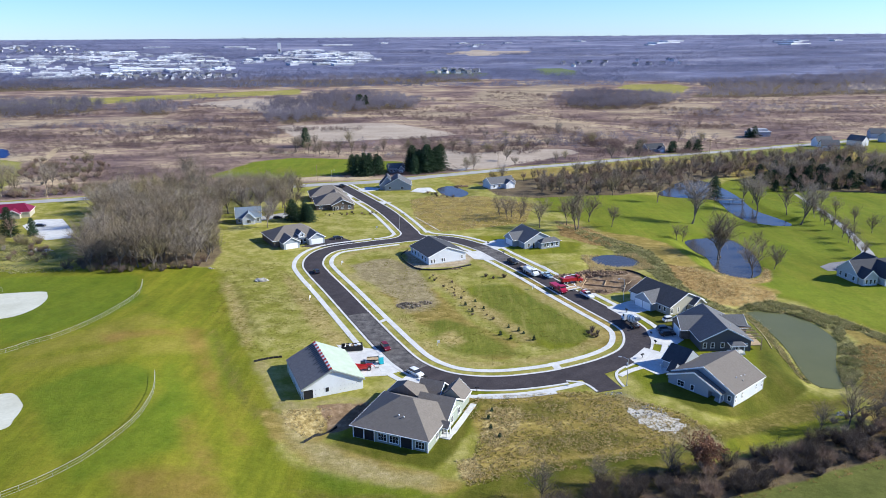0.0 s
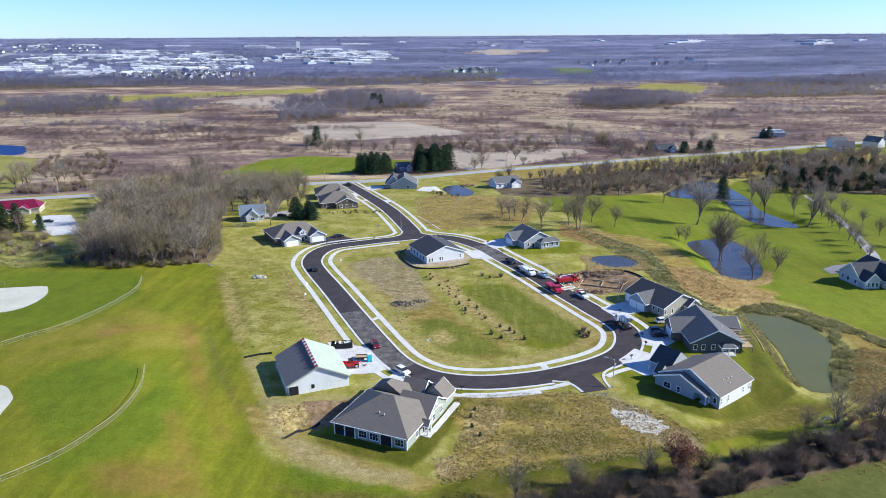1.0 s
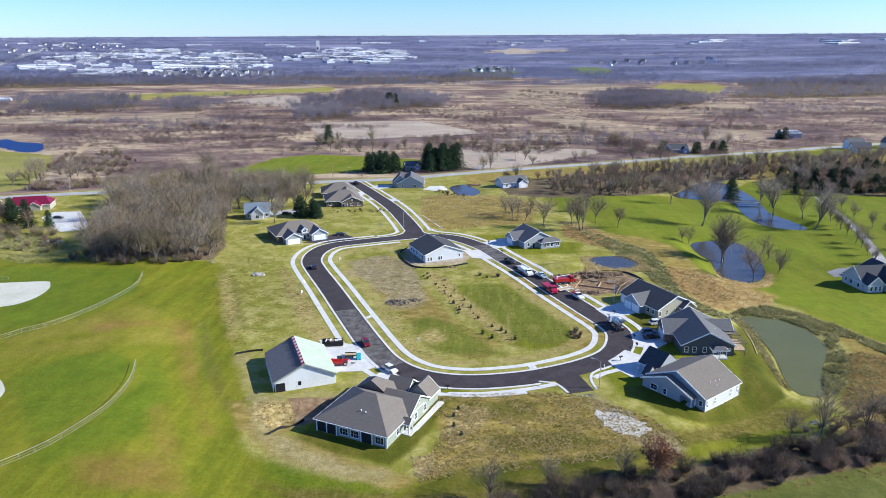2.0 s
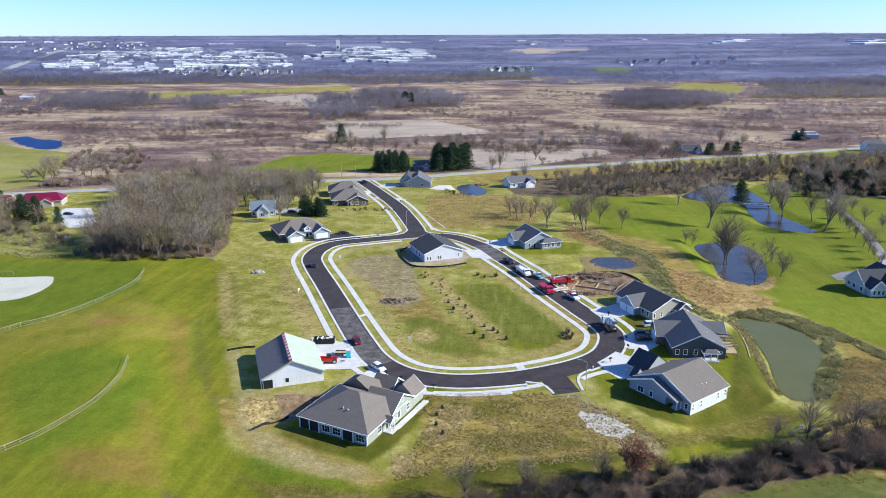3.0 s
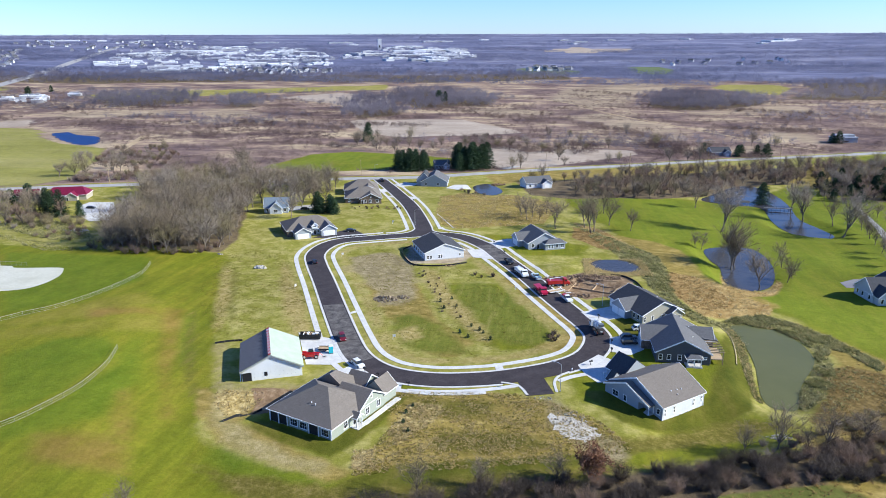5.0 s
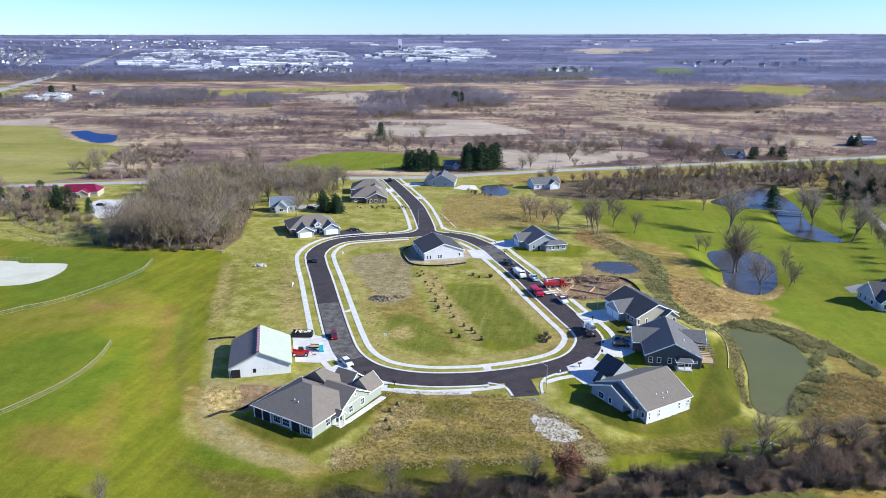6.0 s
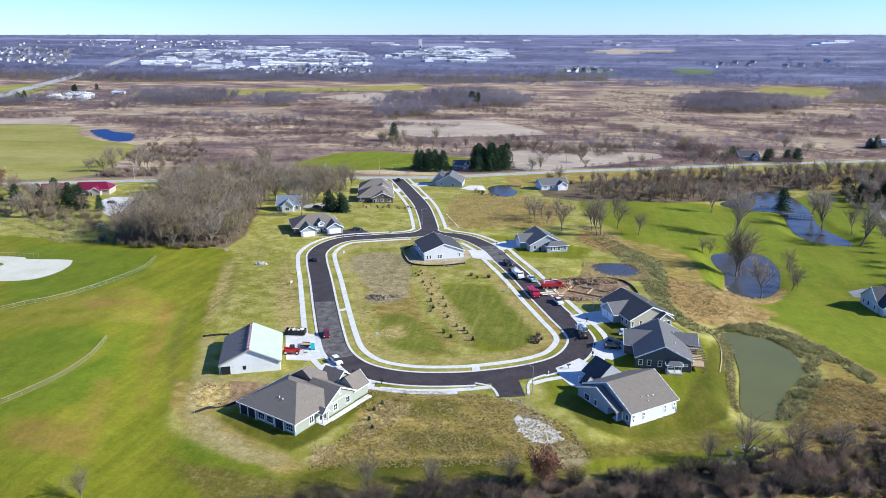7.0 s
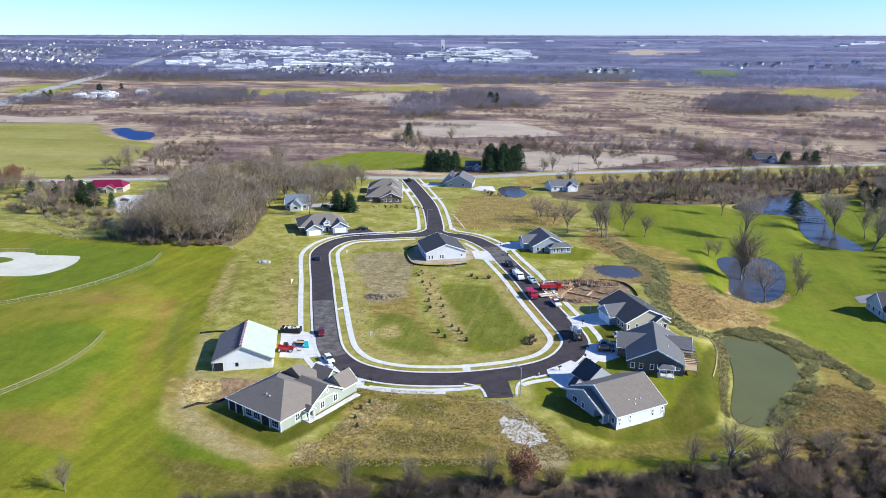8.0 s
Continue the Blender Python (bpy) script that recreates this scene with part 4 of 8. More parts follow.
# new shingles, colour lightened to make up for grazing sun on the west slope
SHINGLE_NEW = shingle_material("newly_laid_shingles", (0.21, 0.18, 0.155), (0.31, 0.27, 0.24))
SIDING_PALE = siding_material("pale_grey_siding", (0.50, 0.52, 0.55))
DECKING = mat("bare_roof_sheathing", (0.36, 0.42, 0.33), (0.43, 0.49, 0.40), 0.4, 0.8, fine=0.06)
TRIM = mat("white_trim", (0.80, 0.81, 0.82), (0.86, 0.87, 0.88), 1.0, 0.5)
FOUNDATION = mat("foundation_concrete", (0.40, 0.39, 0.37), (0.52, 0.51, 0.49), 0.6, 0.9, fine=0.1)
RED_PAINT = mat("red_metal_paint", (0.42, 0.015, 0.015), (0.55, 0.025, 0.02), 1.0, 0.35)
DARK_METAL = mat("black_metal", (0.015, 0.015, 0.017), (0.03, 0.03, 0.032), 2.0, 0.5)
GALV = mat("galvanised_steel", (0.45, 0.46, 0.47), (0.58, 0.59, 0.60), 2.0, 0.4, metal=0.6)
WOOD = mat("bare_timber", (0.36, 0.26, 0.15), (0.50, 0.38, 0.24), 1.5, 0.85, fine=0.2)
GLASS = mat("window_glass", (0.02, 0.025, 0.03), (0.03, 0.035, 0.045), 0.3, 0.05, spec=0.8)
GARAGE = mat("white_garage_door", (0.76, 0.77, 0.78), (0.82, 0.83, 0.84), 1.0, 0.5)
# roof underlay and silt fabric, also black panels standing in for shade
BLACK_SHEET = mat("black_sheet_and_shade", (0.012, 0.013, 0.017), (0.022, 0.024, 0.03), 0.3, 0.6)


def gable_block(house, x0, x1, y0, y1, ze, zr, ridge, wall, roof, z0=-0.6, over=0.45, over_end=0.35, name="wall", thick=0.2, trim=True, ends=(1, 1)):
    """A wing with a gable roof: the ridge runs along 'x' or 'y'."""
    if ridge == "x":
        a0, a1, b0, b1 = y0, y1, x0, x1
    else:
        a0, a1, b0, b1 = x0, x1, y0, y1
    mid = (a0 + a1) / 2
    rise = (zr - ze) / (mid - a0)
    part(name, prism([(a0, z0), (a1, z0), (a1, ze), (mid, zr), (a0, ze)], ridge, b0, b1), wall, house)
    lo = ze - over * rise
    part("roof", prism([(a0 - over, lo), (mid, zr), (a1 + over, lo), (a1 + over, lo + thick), (mid, zr + thick), (a0 - over, lo + thick)], ridge, b0 - over_end * ends[0], b1 + over_end * ends[1]), roof, house)
    if trim:
        for k, (c, on) in enumerate(((b0 - over_end, ends[0]), (b1 + over_end, ends[1]))):
            if not on:
                continue
            s = -1 if k == 0 else 1
            c0, c1 = sorted((c, c + s * 0.08))
            part("rake_board", prism([(a0 - over, lo - 0.12), (mid, zr - 0.12), (a1 + over, lo - 0.12), (a1 + over, lo + thick + 0.04), (mid, zr + thick + 0.04), (a0 - over, lo + thick + 0.04)], ridge, c0, c1), TRIM, house, "white rake board")
        for c in (a0 - over, a1 + over):
            s = -1 if c < mid else 1
            c0, c1 = sorted((c + 0.003 * s, c + s * 0.12))
            gutter = prism([(c0, lo - 0.02), (c1, lo - 0.02), (c1, lo + 0.13), (c0, lo + 0.13)], ridge, b0 - over_end, b1 + over_end)
            part("gutter", gutter, TRIM, house, "white gutter")


def hip_block(house, x0, x1, y0, y1, ze, zr, inset0, inset1, ridge, wall, roof, z0=-0.6, over=0.5, name="wall"):
    """A wing with a hip roof: insets are how far the ridge stops short of either end (0 makes a gable)."""
    part(name, box(x0, x1, y0, y1, z0, ze), wall, house)
    X0, X1, Y0, Y1 = x0 - over, x1 + over, y0 - over, y1 + over
    if ridge == "x":
        m = (Y0 + Y1) / 2
        top = [(X0 + inset0, m), (X1 - inset1, m)]
    else:
        m = (X0 + X1) / 2
        top = [(m, Y0 + inset0), (m, Y1 - inset1)]
    bm = bmesh.new()
    lo = [bm.verts.new((x, y, ze - 0.1)) for x, y in ((X0, Y0), (X1, Y0), (X1, Y1), (X0, Y1))]
    up = [bm.verts.new((x, y, ze + 0.1)) for x, y in ((X0, Y0), (X1, Y0), (X1, Y1), (X0, Y1))]
    a, b = [bm.verts.new((*p, zr)) for p in top]
    bm.faces.new(lo[::-1])
    for k in range(4):
        bm.faces.new((lo[k], lo[(k + 1) % 4], up[(k + 1) % 4], up[k]))
    if ridge == "x":
        for f in ((up[0], up[1], b, a), (up[1], up[2], b), (up[2], up[3], a, b), (up[3], up[0], a)):
            bm.faces.new(f)
    else:
        for f in ((up[0], up[1], a), (up[1], up[2], b, a), (up[2], up[3], b), (up[3], up[0], a, b)):
            bm.faces.new(f)
    part("roof", bm, roof, house)
    e = 0.003
    for nm, q in (("gutter", (X0 - 0.1, X1 + 0.1, Y0 - 0.12, Y0 - e, ze - 0.09, ze + 0.07)), ("gutter", (X0 - 0.1, X1 + 0.1, Y1 + e, Y1 + 0.12, ze - 0.09, ze + 0.07)),
                  ("gutter", (X0 - 0.12, X0 - e, Y0, Y1, ze - 0.09, ze + 0.07)), ("gutter", (X1 + e, X1 + 0.12, Y0, Y1, ze - 0.09, ze + 0.07))):
        part(nm, box(*q), TRIM, house, "white gutter")


def face_box(face, wall, c, half, z0, z1, out0, out1):
    """A box on a wall face: face is '-x', '+x', '-y' or '+y', wall its coordinate, c the place along it."""
    s = -1 if face[0] == "-" else 1
    a, b = sorted((wall + s * out0, wall + s * out1))
    return (a, b, c - half, c + half, z0, z1) if face[1] == "x" else (c - half, c + half, a, b, z0, z1)


def window(house, face, wall, c, z, w=0.9, h=1.3, lights=1, name="window"):
    """A white frame with panes set in it: the bars are what shows of the frame between the panes."""
    t = 0.11
    win = part(name, box(*face_box(face, wall, c, w / 2 + t, z - t, z + h + t, -0.02, 0.06)), TRIM, house, "white framed window")
    part("window_sill", box(*face_box(face, wall, c, w / 2 + t + 0.05, z - t - 0.06, z - t - 0.002, -0.02, 0.11)), TRIM, win)
    for k in range(lights):
        for j in range(2):
            part("pane", box(*face_box(face, wall, c - w / 2 + (k + 0.5) * w / lights, w / lights / 2 - 0.035, z + j * h / 2 + 0.025, z + (j + 1) * h / 2 - 0.025, 0.0, 0.066)), GLASS, win, "dark glass pane")


def garage_door(house, face, wall, c, z=0.0, w=4.9, h=2.2):
    g = part("garage_door", box(*face_box(face, wall, c, w / 2 + 0.18, z, z + h + 0.2, -0.02, 0.05)), TRIM, house, "white garage door surround")
    for k in range(4):
        part("panel", box(*face_box(face, wall, c, w / 2, z + k * h / 4 + 0.015, z + (k + 1) * h / 4 - 0.015, 0.0, 0.075)), GARAGE, g)


def door(house, face, wall, c, z=0.0, w=0.95, h=2.05, material=None):
    d = part("door", box(*face_box(face, wall, c, w / 2 + 0.12, z, z + h + 0.12, -0.02, 0.05)), TRIM, house, "white door surround")
    part("leaf", box(*face_box(face, wall, c, w / 2, z + 0.02, z + h, 0.0, 0.07)), material or DARK_METAL, d, "dark entrance door leaf")


def posts(house, spots, z0, z1, r=0.1, material=None):
    for x, y in spots:
        part("post", box(x - r, x + r, y - r, y + r, z0, z1), material or TRIM, house, "white porch post")


def vents(house, spots):
    for x, y, z in spots:
        bm = bmesh.new()
        tube(bm, (x, y, z - 0.3), (x, y, z + 0.35), 0.09, 0.09, 8)
        tube(bm, (x, y, z + 0.35), (x, y, z + 0.45), 0.14, 0.14, 8)
        part("roof_vent", bm, TRIM, house, "white roof vent pipe")


def house_southeast():
    h = thing("house", 69.7, 150.9, 40, "single-storey house, white rear wall, grey-brown shingle roof, blue-grey gable", "house", z=0.45)
    gable_block(h, 1.9, 16.2, 2.4, 19, 2.7, 6.7, "x", SIDING_GREY, SHINGLE_BROWN, z0=-3)
    part("rear_wall", box(1.902, 16.198, 2.34, 2.398, -3, 2.5), SIDING_WHITE, h, "white rear wall")
    # projecting wing with a recessed corner porch, its gable lower than the main ridge
    part("wing_wall", prism([(8.0, -3), (19, -3), (19, 2.2), (12.0, 5.2), (8.0, 3.6)], "x", 0, 1.897), SIDING_GREY, h)
    part("roof", prism([(4.4, 2.25), (12.0, 5.3), (19.5, 2.1), (19.5, 2.3), (12.0, 5.5), (4.4, 2.45)], "x", -0.4, 1.54), SHINGLE_BROWN, h)
    part("rake_board", prism([(4.4, 2.1), (12.0, 5.15), (19.5, 1.95), (19.5, 2.34), (12.0, 5.54), (4.4, 2.49)], "x", -0.48, -0.403), TRIM, h, "white rake board")
    part("porch_beam", box(0, 1.8, 4.75, 5.0, 2.0, 2.3), TRIM, h)
    part("porch_gable", prism([(5.0, 2.1), (7.99, 2.1), (7.99, 3.5), (5.0, 2.42)], "x", 0, 0.12), SIDING_GREY, h)
    part("porch_floor", box(0, 1.897, 4.8, 7.99, -3, 0.0), FOUNDATION, h)
    posts(h, [(0.1, 4.9), (1.75, 4.9)], 0.0, 2.0)
    # front garage wing and a small porch gable, shade put into darker shingles
    gable_block(h, 6.5, 14.5, 19.003, 25, 2.5, 5.6, "y", SIDING_GREY, SHINGLE_DARK, ends=(0, 1), z0=-1)
    gable_block(h, 2.2, 5.2, 19.003, 20.6, 2.3, 3.9, "y", SIDING_GREY, SHINGLE_DARK, ends=(0, 1), z0=-1)
    garage_door(h, "+y", 25, 10.5)
    for x in (2.8, 5.9, 12.6, 15.4):
        for z in (0.4, 1.3):
            window(h, "-y", 2.34, x, z - 0.1, 0.5, 0.6)
    for x in (6.0, 8.2, 10.4, 12.6):
        window(h, "-y", 2.34, x, -1.35, 1.2, 0.5, 2, "basement_window")
    for y, w, n in ((15.5, 1.8, 2), (12.3, 0.9, 1)):
        window(h, "-x", 0, y, 0.4, w, 1.4, n)
    window(h, "-x", 1.9, 3.5, 0.4, 0.8, 1.3)
    vents(h, [(7.4, 5.0, 3.9), (9.2, 4.8, 3.8), (10.6, 4.6, 3.75), (8.3, 3.7, 3.3)])
    for x in (1.95, 16.15):
        part("downpipe", box(x - 0.05, x + 0.05, 2.24, 2.33, -1.6, 2.5), TRIM, h, "white downpipe")
    return h


def house_east_dark():
    h = thing("house", 72.3, 184.8, 1, "single-storey house with charcoal siding and dark grey gabled roof", "house")
    gable_block(h, 0, 14.2, 0, 19, 3.0, 6.6, "y", SIDING_DARK, SHINGLE_GREY)
    gable_block(h, -2.6, 7.0, 8.5, 16.5, 2.9, 5.6, "x", STONE_BROWN, SHINGLE_GREY, ends=(1, 0))
    gable_block(h, 7.2, 17.0, 9.5, 17.5, 2.95, 5.2, "x", SIDING_DARK, SHINGLE_GREY, ends=(0, 1))
    garage_door(h, "-x", -2.6, 12.5)
    # side porch with a low hip roof
    hip_block(h, 7.8, 11.6, -2.4, -0.003, 2.4, 3.2, 1.2, 1.2, "x", SIDING_DARK, SHINGLE_GREY, z0=2.3, over=0.3, name="porch_beam")
    part("porch_floor", box(7.6, 11.8, -2.6, -0.003, -0.4, 0.2), CONCRETE, h)
    posts(h, [(7.95, -2.25), (9.7, -2.25), (11.45, -2.25)], 0.2, 2.3)
    for x in (1.2, 3.4, 6.2):
        window(h, "-y", 0, x, 0.9, 0.9, 1.4)
    window(h, "-y", 0, 12.6, 1.4, 1.4, 0.5)
    window(h, "-y", 0, 9.0, 0.8, 1.0, 1.5)
    door(h, "-y", 0, 10.6, 0.2)
    # rear deck with pergola
    part("deck", box(14.203, 18.0, 1.0, 9.0, 0.9, 1.05), WOOD, h, "raised timber deck")
    posts(h, [(17.8, 1.2), (17.8, 5.0), (17.8, 8.8), (14.6, 1.2)], -0.6, 3.0, 0.09, WOOD)
    for k in range(8):
        part("rafter", box(14.3, 18.3, 1.2 + k * 1.08, 1.3 + k * 1.08, 2.95, 3.15), WOOD, h, "timber pergola rafter")
    part("porch_roof", prism([(14.203, 3.3), (18.2, 2.9), (18.2, 3.08), (14.203, 3.48)], "y", 9.2, 15), SHINGLE_GREY, h)
    vents(h, [(10.5, 6, 5.0), (10.8, 13.2, 4.9)])
    return h


def house_east_beige():
    h = thing("house", 71.9, 211.6, 29, "single-storey beige house with grey gabled roof", "house")
    gable_block(h, 0, 14.6, 0, 18, 3.0, 6.4, "y", SIDING_BEIGE, SHINGLE_DARK)
    gable_block(h, -2.2, 6.8, 6.0, 13.5, 2.9, 5.4, "x", SIDING_GREY, SHINGLE_GREY, ends=(1, 0))
    gable_block(h, 8.5, 13.5, -1.8, 6, 2.8, 4.6, "y", SIDING_BEIGE, SHINGLE_GREY, ends=(1, 0))
    for y in (8.0, 11.6):
        garage_door(h, "-x", -2.2, y, 0, 2.9)
    garage_door(h, "-x", 0, 16.0, 0, 2.9)
    for x in (0.8, 3.6):
        window(h, "-y", 0, x, 0.8, 0.7, 1.5)
    window(h, "-y", -1.8, 10.2, 0.7, 1.2, 1.5, 2)
    door(h, "-y", -1.8, 12.2)
    window(h, "-y", 0, 7.4, 0.8, 0.7, 1.5)
    part("footpath", box(-1.5, 14, -2.4, -1.2, 0.02, 0.09), CONCRETE, h, "pale concrete path")
    window(h, "-x", 0, 2.2, 0.9, 0.9, 1.4)
    window(h, "-x", 0, 4.4, 0.9, 0.9, 1.4)
    vents(h, [(11, 8, 4.6)])
    return h


def house_northeast():
    h = thing("house", 34.5, 291.0, 24, "single-storey grey house with charcoal hipped and gabled roof", "house")
    gable_block(h, 0, 14.5, 0, 15, 2.9, 6.6, "y", SIDING_GREY, SHINGLE_GREY)
    hip_block(h, 6.5, 15.5, -3.0, -0.003, 2.7, 4.4, 2.5, 2.5, "x", SIDING_GREY, SHINGLE_GREY)
    gable_block(h, -2.4, 5, 5.5, 13.0, 2.9, 5.3, "x", SIDING_GREY, SHINGLE_GREY, ends=(1, 0))
    garage_door(h, "-x", -2.4, 9.2)
    window(h, "-y", -3.0, 8.2, 0.8, 0.8, 1.5)
    window(h, "-y", -3.0, 9.6, 0.8, 0.8, 1.5)
    window(h, "-y", -3.0, 11.6, 0.8, 1.3, 1.5, 2)
    window(h, "-y", -3.0, 14.2, 0.8, 1.4, 1.5, 2)
    window(h, "-y", 0, 2.0, 0.8, 1.0, 1.5)
    door(h, "-y", 0, 4.4)
    return h


def house_centre():
    h = thing("house", -5.7, 268.4, 25.8, "white new house with dark charcoal gabled roof", "house")
    gable_block(h, 0, 16.3, 0, 18, 3.3, 6.4, "y", SIDING_WHITE, SHINGLE_DARK, over_end=0.3)
    for x in (1.2, 2.4, 5.8, 6.8):
        window(h, "-y", 0, x, 0.7, 0.7, 1.4)
    window(h, "-y", 0, 14.6, 1.0, 0.6, 1.2)
    for y in (3, 6, 9.5, 13, 16):
        window(h, "-x", 0, y, 0.8, 1.0, 1.5)
    garage_door(h, "+x", 16.3, 12.3)
    part("foundation", box(-0.05, 16.35, -0.05, 18.05, -0.7, 0.25), FOUNDATION, h)
    return h


def house_unfinished():
    h = thing("house_under_construction", -34.3, 157.2, 23, "unfinished house in white wrap, half shingled roof with red underlay strips", "house")
    L, W = 18.0, 15.2
    gable_block(h, 0, W, 0, L, 2.9, 6.6, "y", WRAP, DECKING, trim=False, over=0.5)
    # shingles laid on the west slope only
    rise = (6.6 - 2.9) / (W / 2)
    part("shingles", prism([(-0.55, 2.9 - 0.55 * rise + 0.205), (W / 2 - 0.7, 6.6 - 0.7 * rise + 0.205), (W / 2 - 0.7, 6.6 - 0.7 * rise + 0.25), (-0.55, 2.9 - 0.55 * rise + 0.25)], "y", -0.35, L + 0.35), SHINGLE_NEW, h, "newly laid brown-grey shingles")
    part("rake_board", prism([(-0.5, 2.4), (W / 2, 6.42), (W + 0.5, 2.4), (W + 0.5, 2.66), (W / 2, 6.66), (-0.5, 2.66)], "y", -0.44, -0.352), GALV, h, "grey metal drip edge")
    for k in range(19):
        y = 0.3 + k * 0.96
        part("shingle_bundle", prism([(W / 2 - 0.75, 6.6 - 0.75 * rise + 0.25), (W / 2 - 0.05, 6.6 + 0.20), (W / 2 - 0.05, 6.6 + 0.38), (W / 2 - 0.75, 6.6 - 0.75 * rise + 0.42)], "y", y, y + 0.6), (RED_PAINT, WRAP)[k % 2], h, "red or white wrapped bundle of shingles")
        ln = 1.2 + 1.4 * ((k * 7) % 5) / 5
        part("underlay_strip", prism([(W / 2 - 0.8 - ln, 6.6 - (0.8 + ln) * rise + 0.256), (W / 2 - 0.8, 6.6 - 0.8 * rise + 0.256), (W / 2 - 0.8, 6.6 - 0.8 * rise + 0.27), (W / 2 - 0.8 - ln, 6.6 - (0.8 + ln) * rise + 0.27)], "y", y + 0.1, y + 0.55), BLACK_SHEET, h, "dark underlay strip")
    # flat black panels on the wall stand in for shade inside openings
    part("window_hole", box(5.6, 6.4, -0.03, 0.05, 1.0, 2.1), BLACK_SHEET, h, "black panel for the shade inside a window opening")
    part("porch_opening", box(0.1, 2.4, -0.032, 0.05, 0.0, 2.3), BLACK_SHEET, h, "black panel for the shade inside the porch")
    for k in range(11):
        for j in range(2):
            part("fastener_row", box(3.0 + k * 1.05, 3.08 + k * 1.05, -0.02, 0.0, 0.8 + j * 1.1, 0.88 + j * 1.1), DARK_METAL, h)
    for k in range(12):
        part("stud", box(-0.5, -0.36, 0.3 + k * 1.5, 0.44 + k * 1.5, -0.4, 2.62), TRIM, h, "white porch post")
    return h


def house_southwest():
    h = thing("house", -20.0, 140.0, -22, "single-storey sage green house with large brown-grey hipped roof", "house")
    hip_block(h, 0, 18, 0, 16, 3.0, 7.7, 8.6, 7.6, "x", SIDING_GREEN, SHINGLE_BROWN)
    # entrance wing with its gable to the east, and the garages behind
    gable_block(h, 10, 18.6, 9.2, 19.2, 3.0, 5.9, "x", SIDING_GREEN, SHINGLE_BROWN, ends=(0, 1))
    hip_block(h, 0.6, 9.5, 16.003, 22, 2.9, 6.2, 0.1, 4.4, "y", SIDING_GREEN, SHINGLE_BROWN)
    gable_block(h, 7.0, 12.5, 19.5, 25.0, 2.9, 5.0, "x", SIDING_GREEN, SHINGLE_BROWN, ends=(1, 1))
    gable_block(h, 13.0, 18.4, 19.203, 24.5, 2.9, 5.3, "y", SIDING_GREEN, SHINGLE_BROWN, ends=(0, 1))
    garage_door(h, "+y", 24.5, 15.7, 0, 4.2)
    garage_door(h, "+y", 25.0, 9.8, 0, 4.2)
    # covered rear terrace: black panels paint the recesses' shade between white posts
    part("terrace_recess", box(0.15, 5.2, -0.03, 0.02, 0.1, 2.6), BLACK_SHEET, h, "black panel for the shade in the covered terrace")
    part("terrace_recess", box(11.7, 14.3, -0.03, 0.02, 0.1, 2.6), BLACK_SHEET, h, "black panel for the shade in the covered terrace")
    posts(h, [(0.1, -0.12), (2.7, -0.12), (5.3, -0.12), (11.6, -0.12), (14.4, -0.12), (17.9, -0.12)], -0.3, 2.9)
    for c in (7.2, 10.0):
        window(h, "-y", 0, c, 0.7, 2.0, 1.6, 3)
    window(h, "-y", 0, 16.2, 0.7, 2.0, 1.6, 3)
    window(h, "+x", 18, 5.0, 0.8, 1.3, 1.6, 2)
    for c in (12.4, 16.8):
        window(h, "+x", 18.6, c, 0.8, 1.3, 1.6, 2)
    window(h, "+x", 18.6, 14.2, 4.2, 0.4, 0.7)
    door(h, "+x", 18, 8.2)
    gable_block(h, 18.003, 19.8, 6.8, 9.0, 2.6, 3.5, "x", TRIM, SHINGLE_BROWN, z0=2.45, over=0.2, over_end=0.2, name="porch_beam", ends=(0, 1))
    posts(h, [(19.6, 7.0), (19.6, 8.8)], 0, 2.5)
    part("porch_floor", box(18.003, 20.4, 6.4, 9.1, -0.3, 0.16), CONCRETE, h, "pale concrete porch step")
    part("footpath", box(19.2, 20.6, 9.103, 23.5, -0.25, 0.1), CONCRETE, h, "pale concrete path")
    vents(h, [(9.6, 3.6, 5.2), (10.9, 3.4, 5.1), (15.8, 6.3, 4.2)])
    part("downpipe", box(18.02, 18.12, -0.14, -0.04, -0.2, 2.9), TRIM, h, "white downpipe")
    part("chimney_box", box(-0.9, -0.003, 10.2, 12.2, -0.3, 2.2), SIDING_GREEN, h, "small sage bay")
    return h


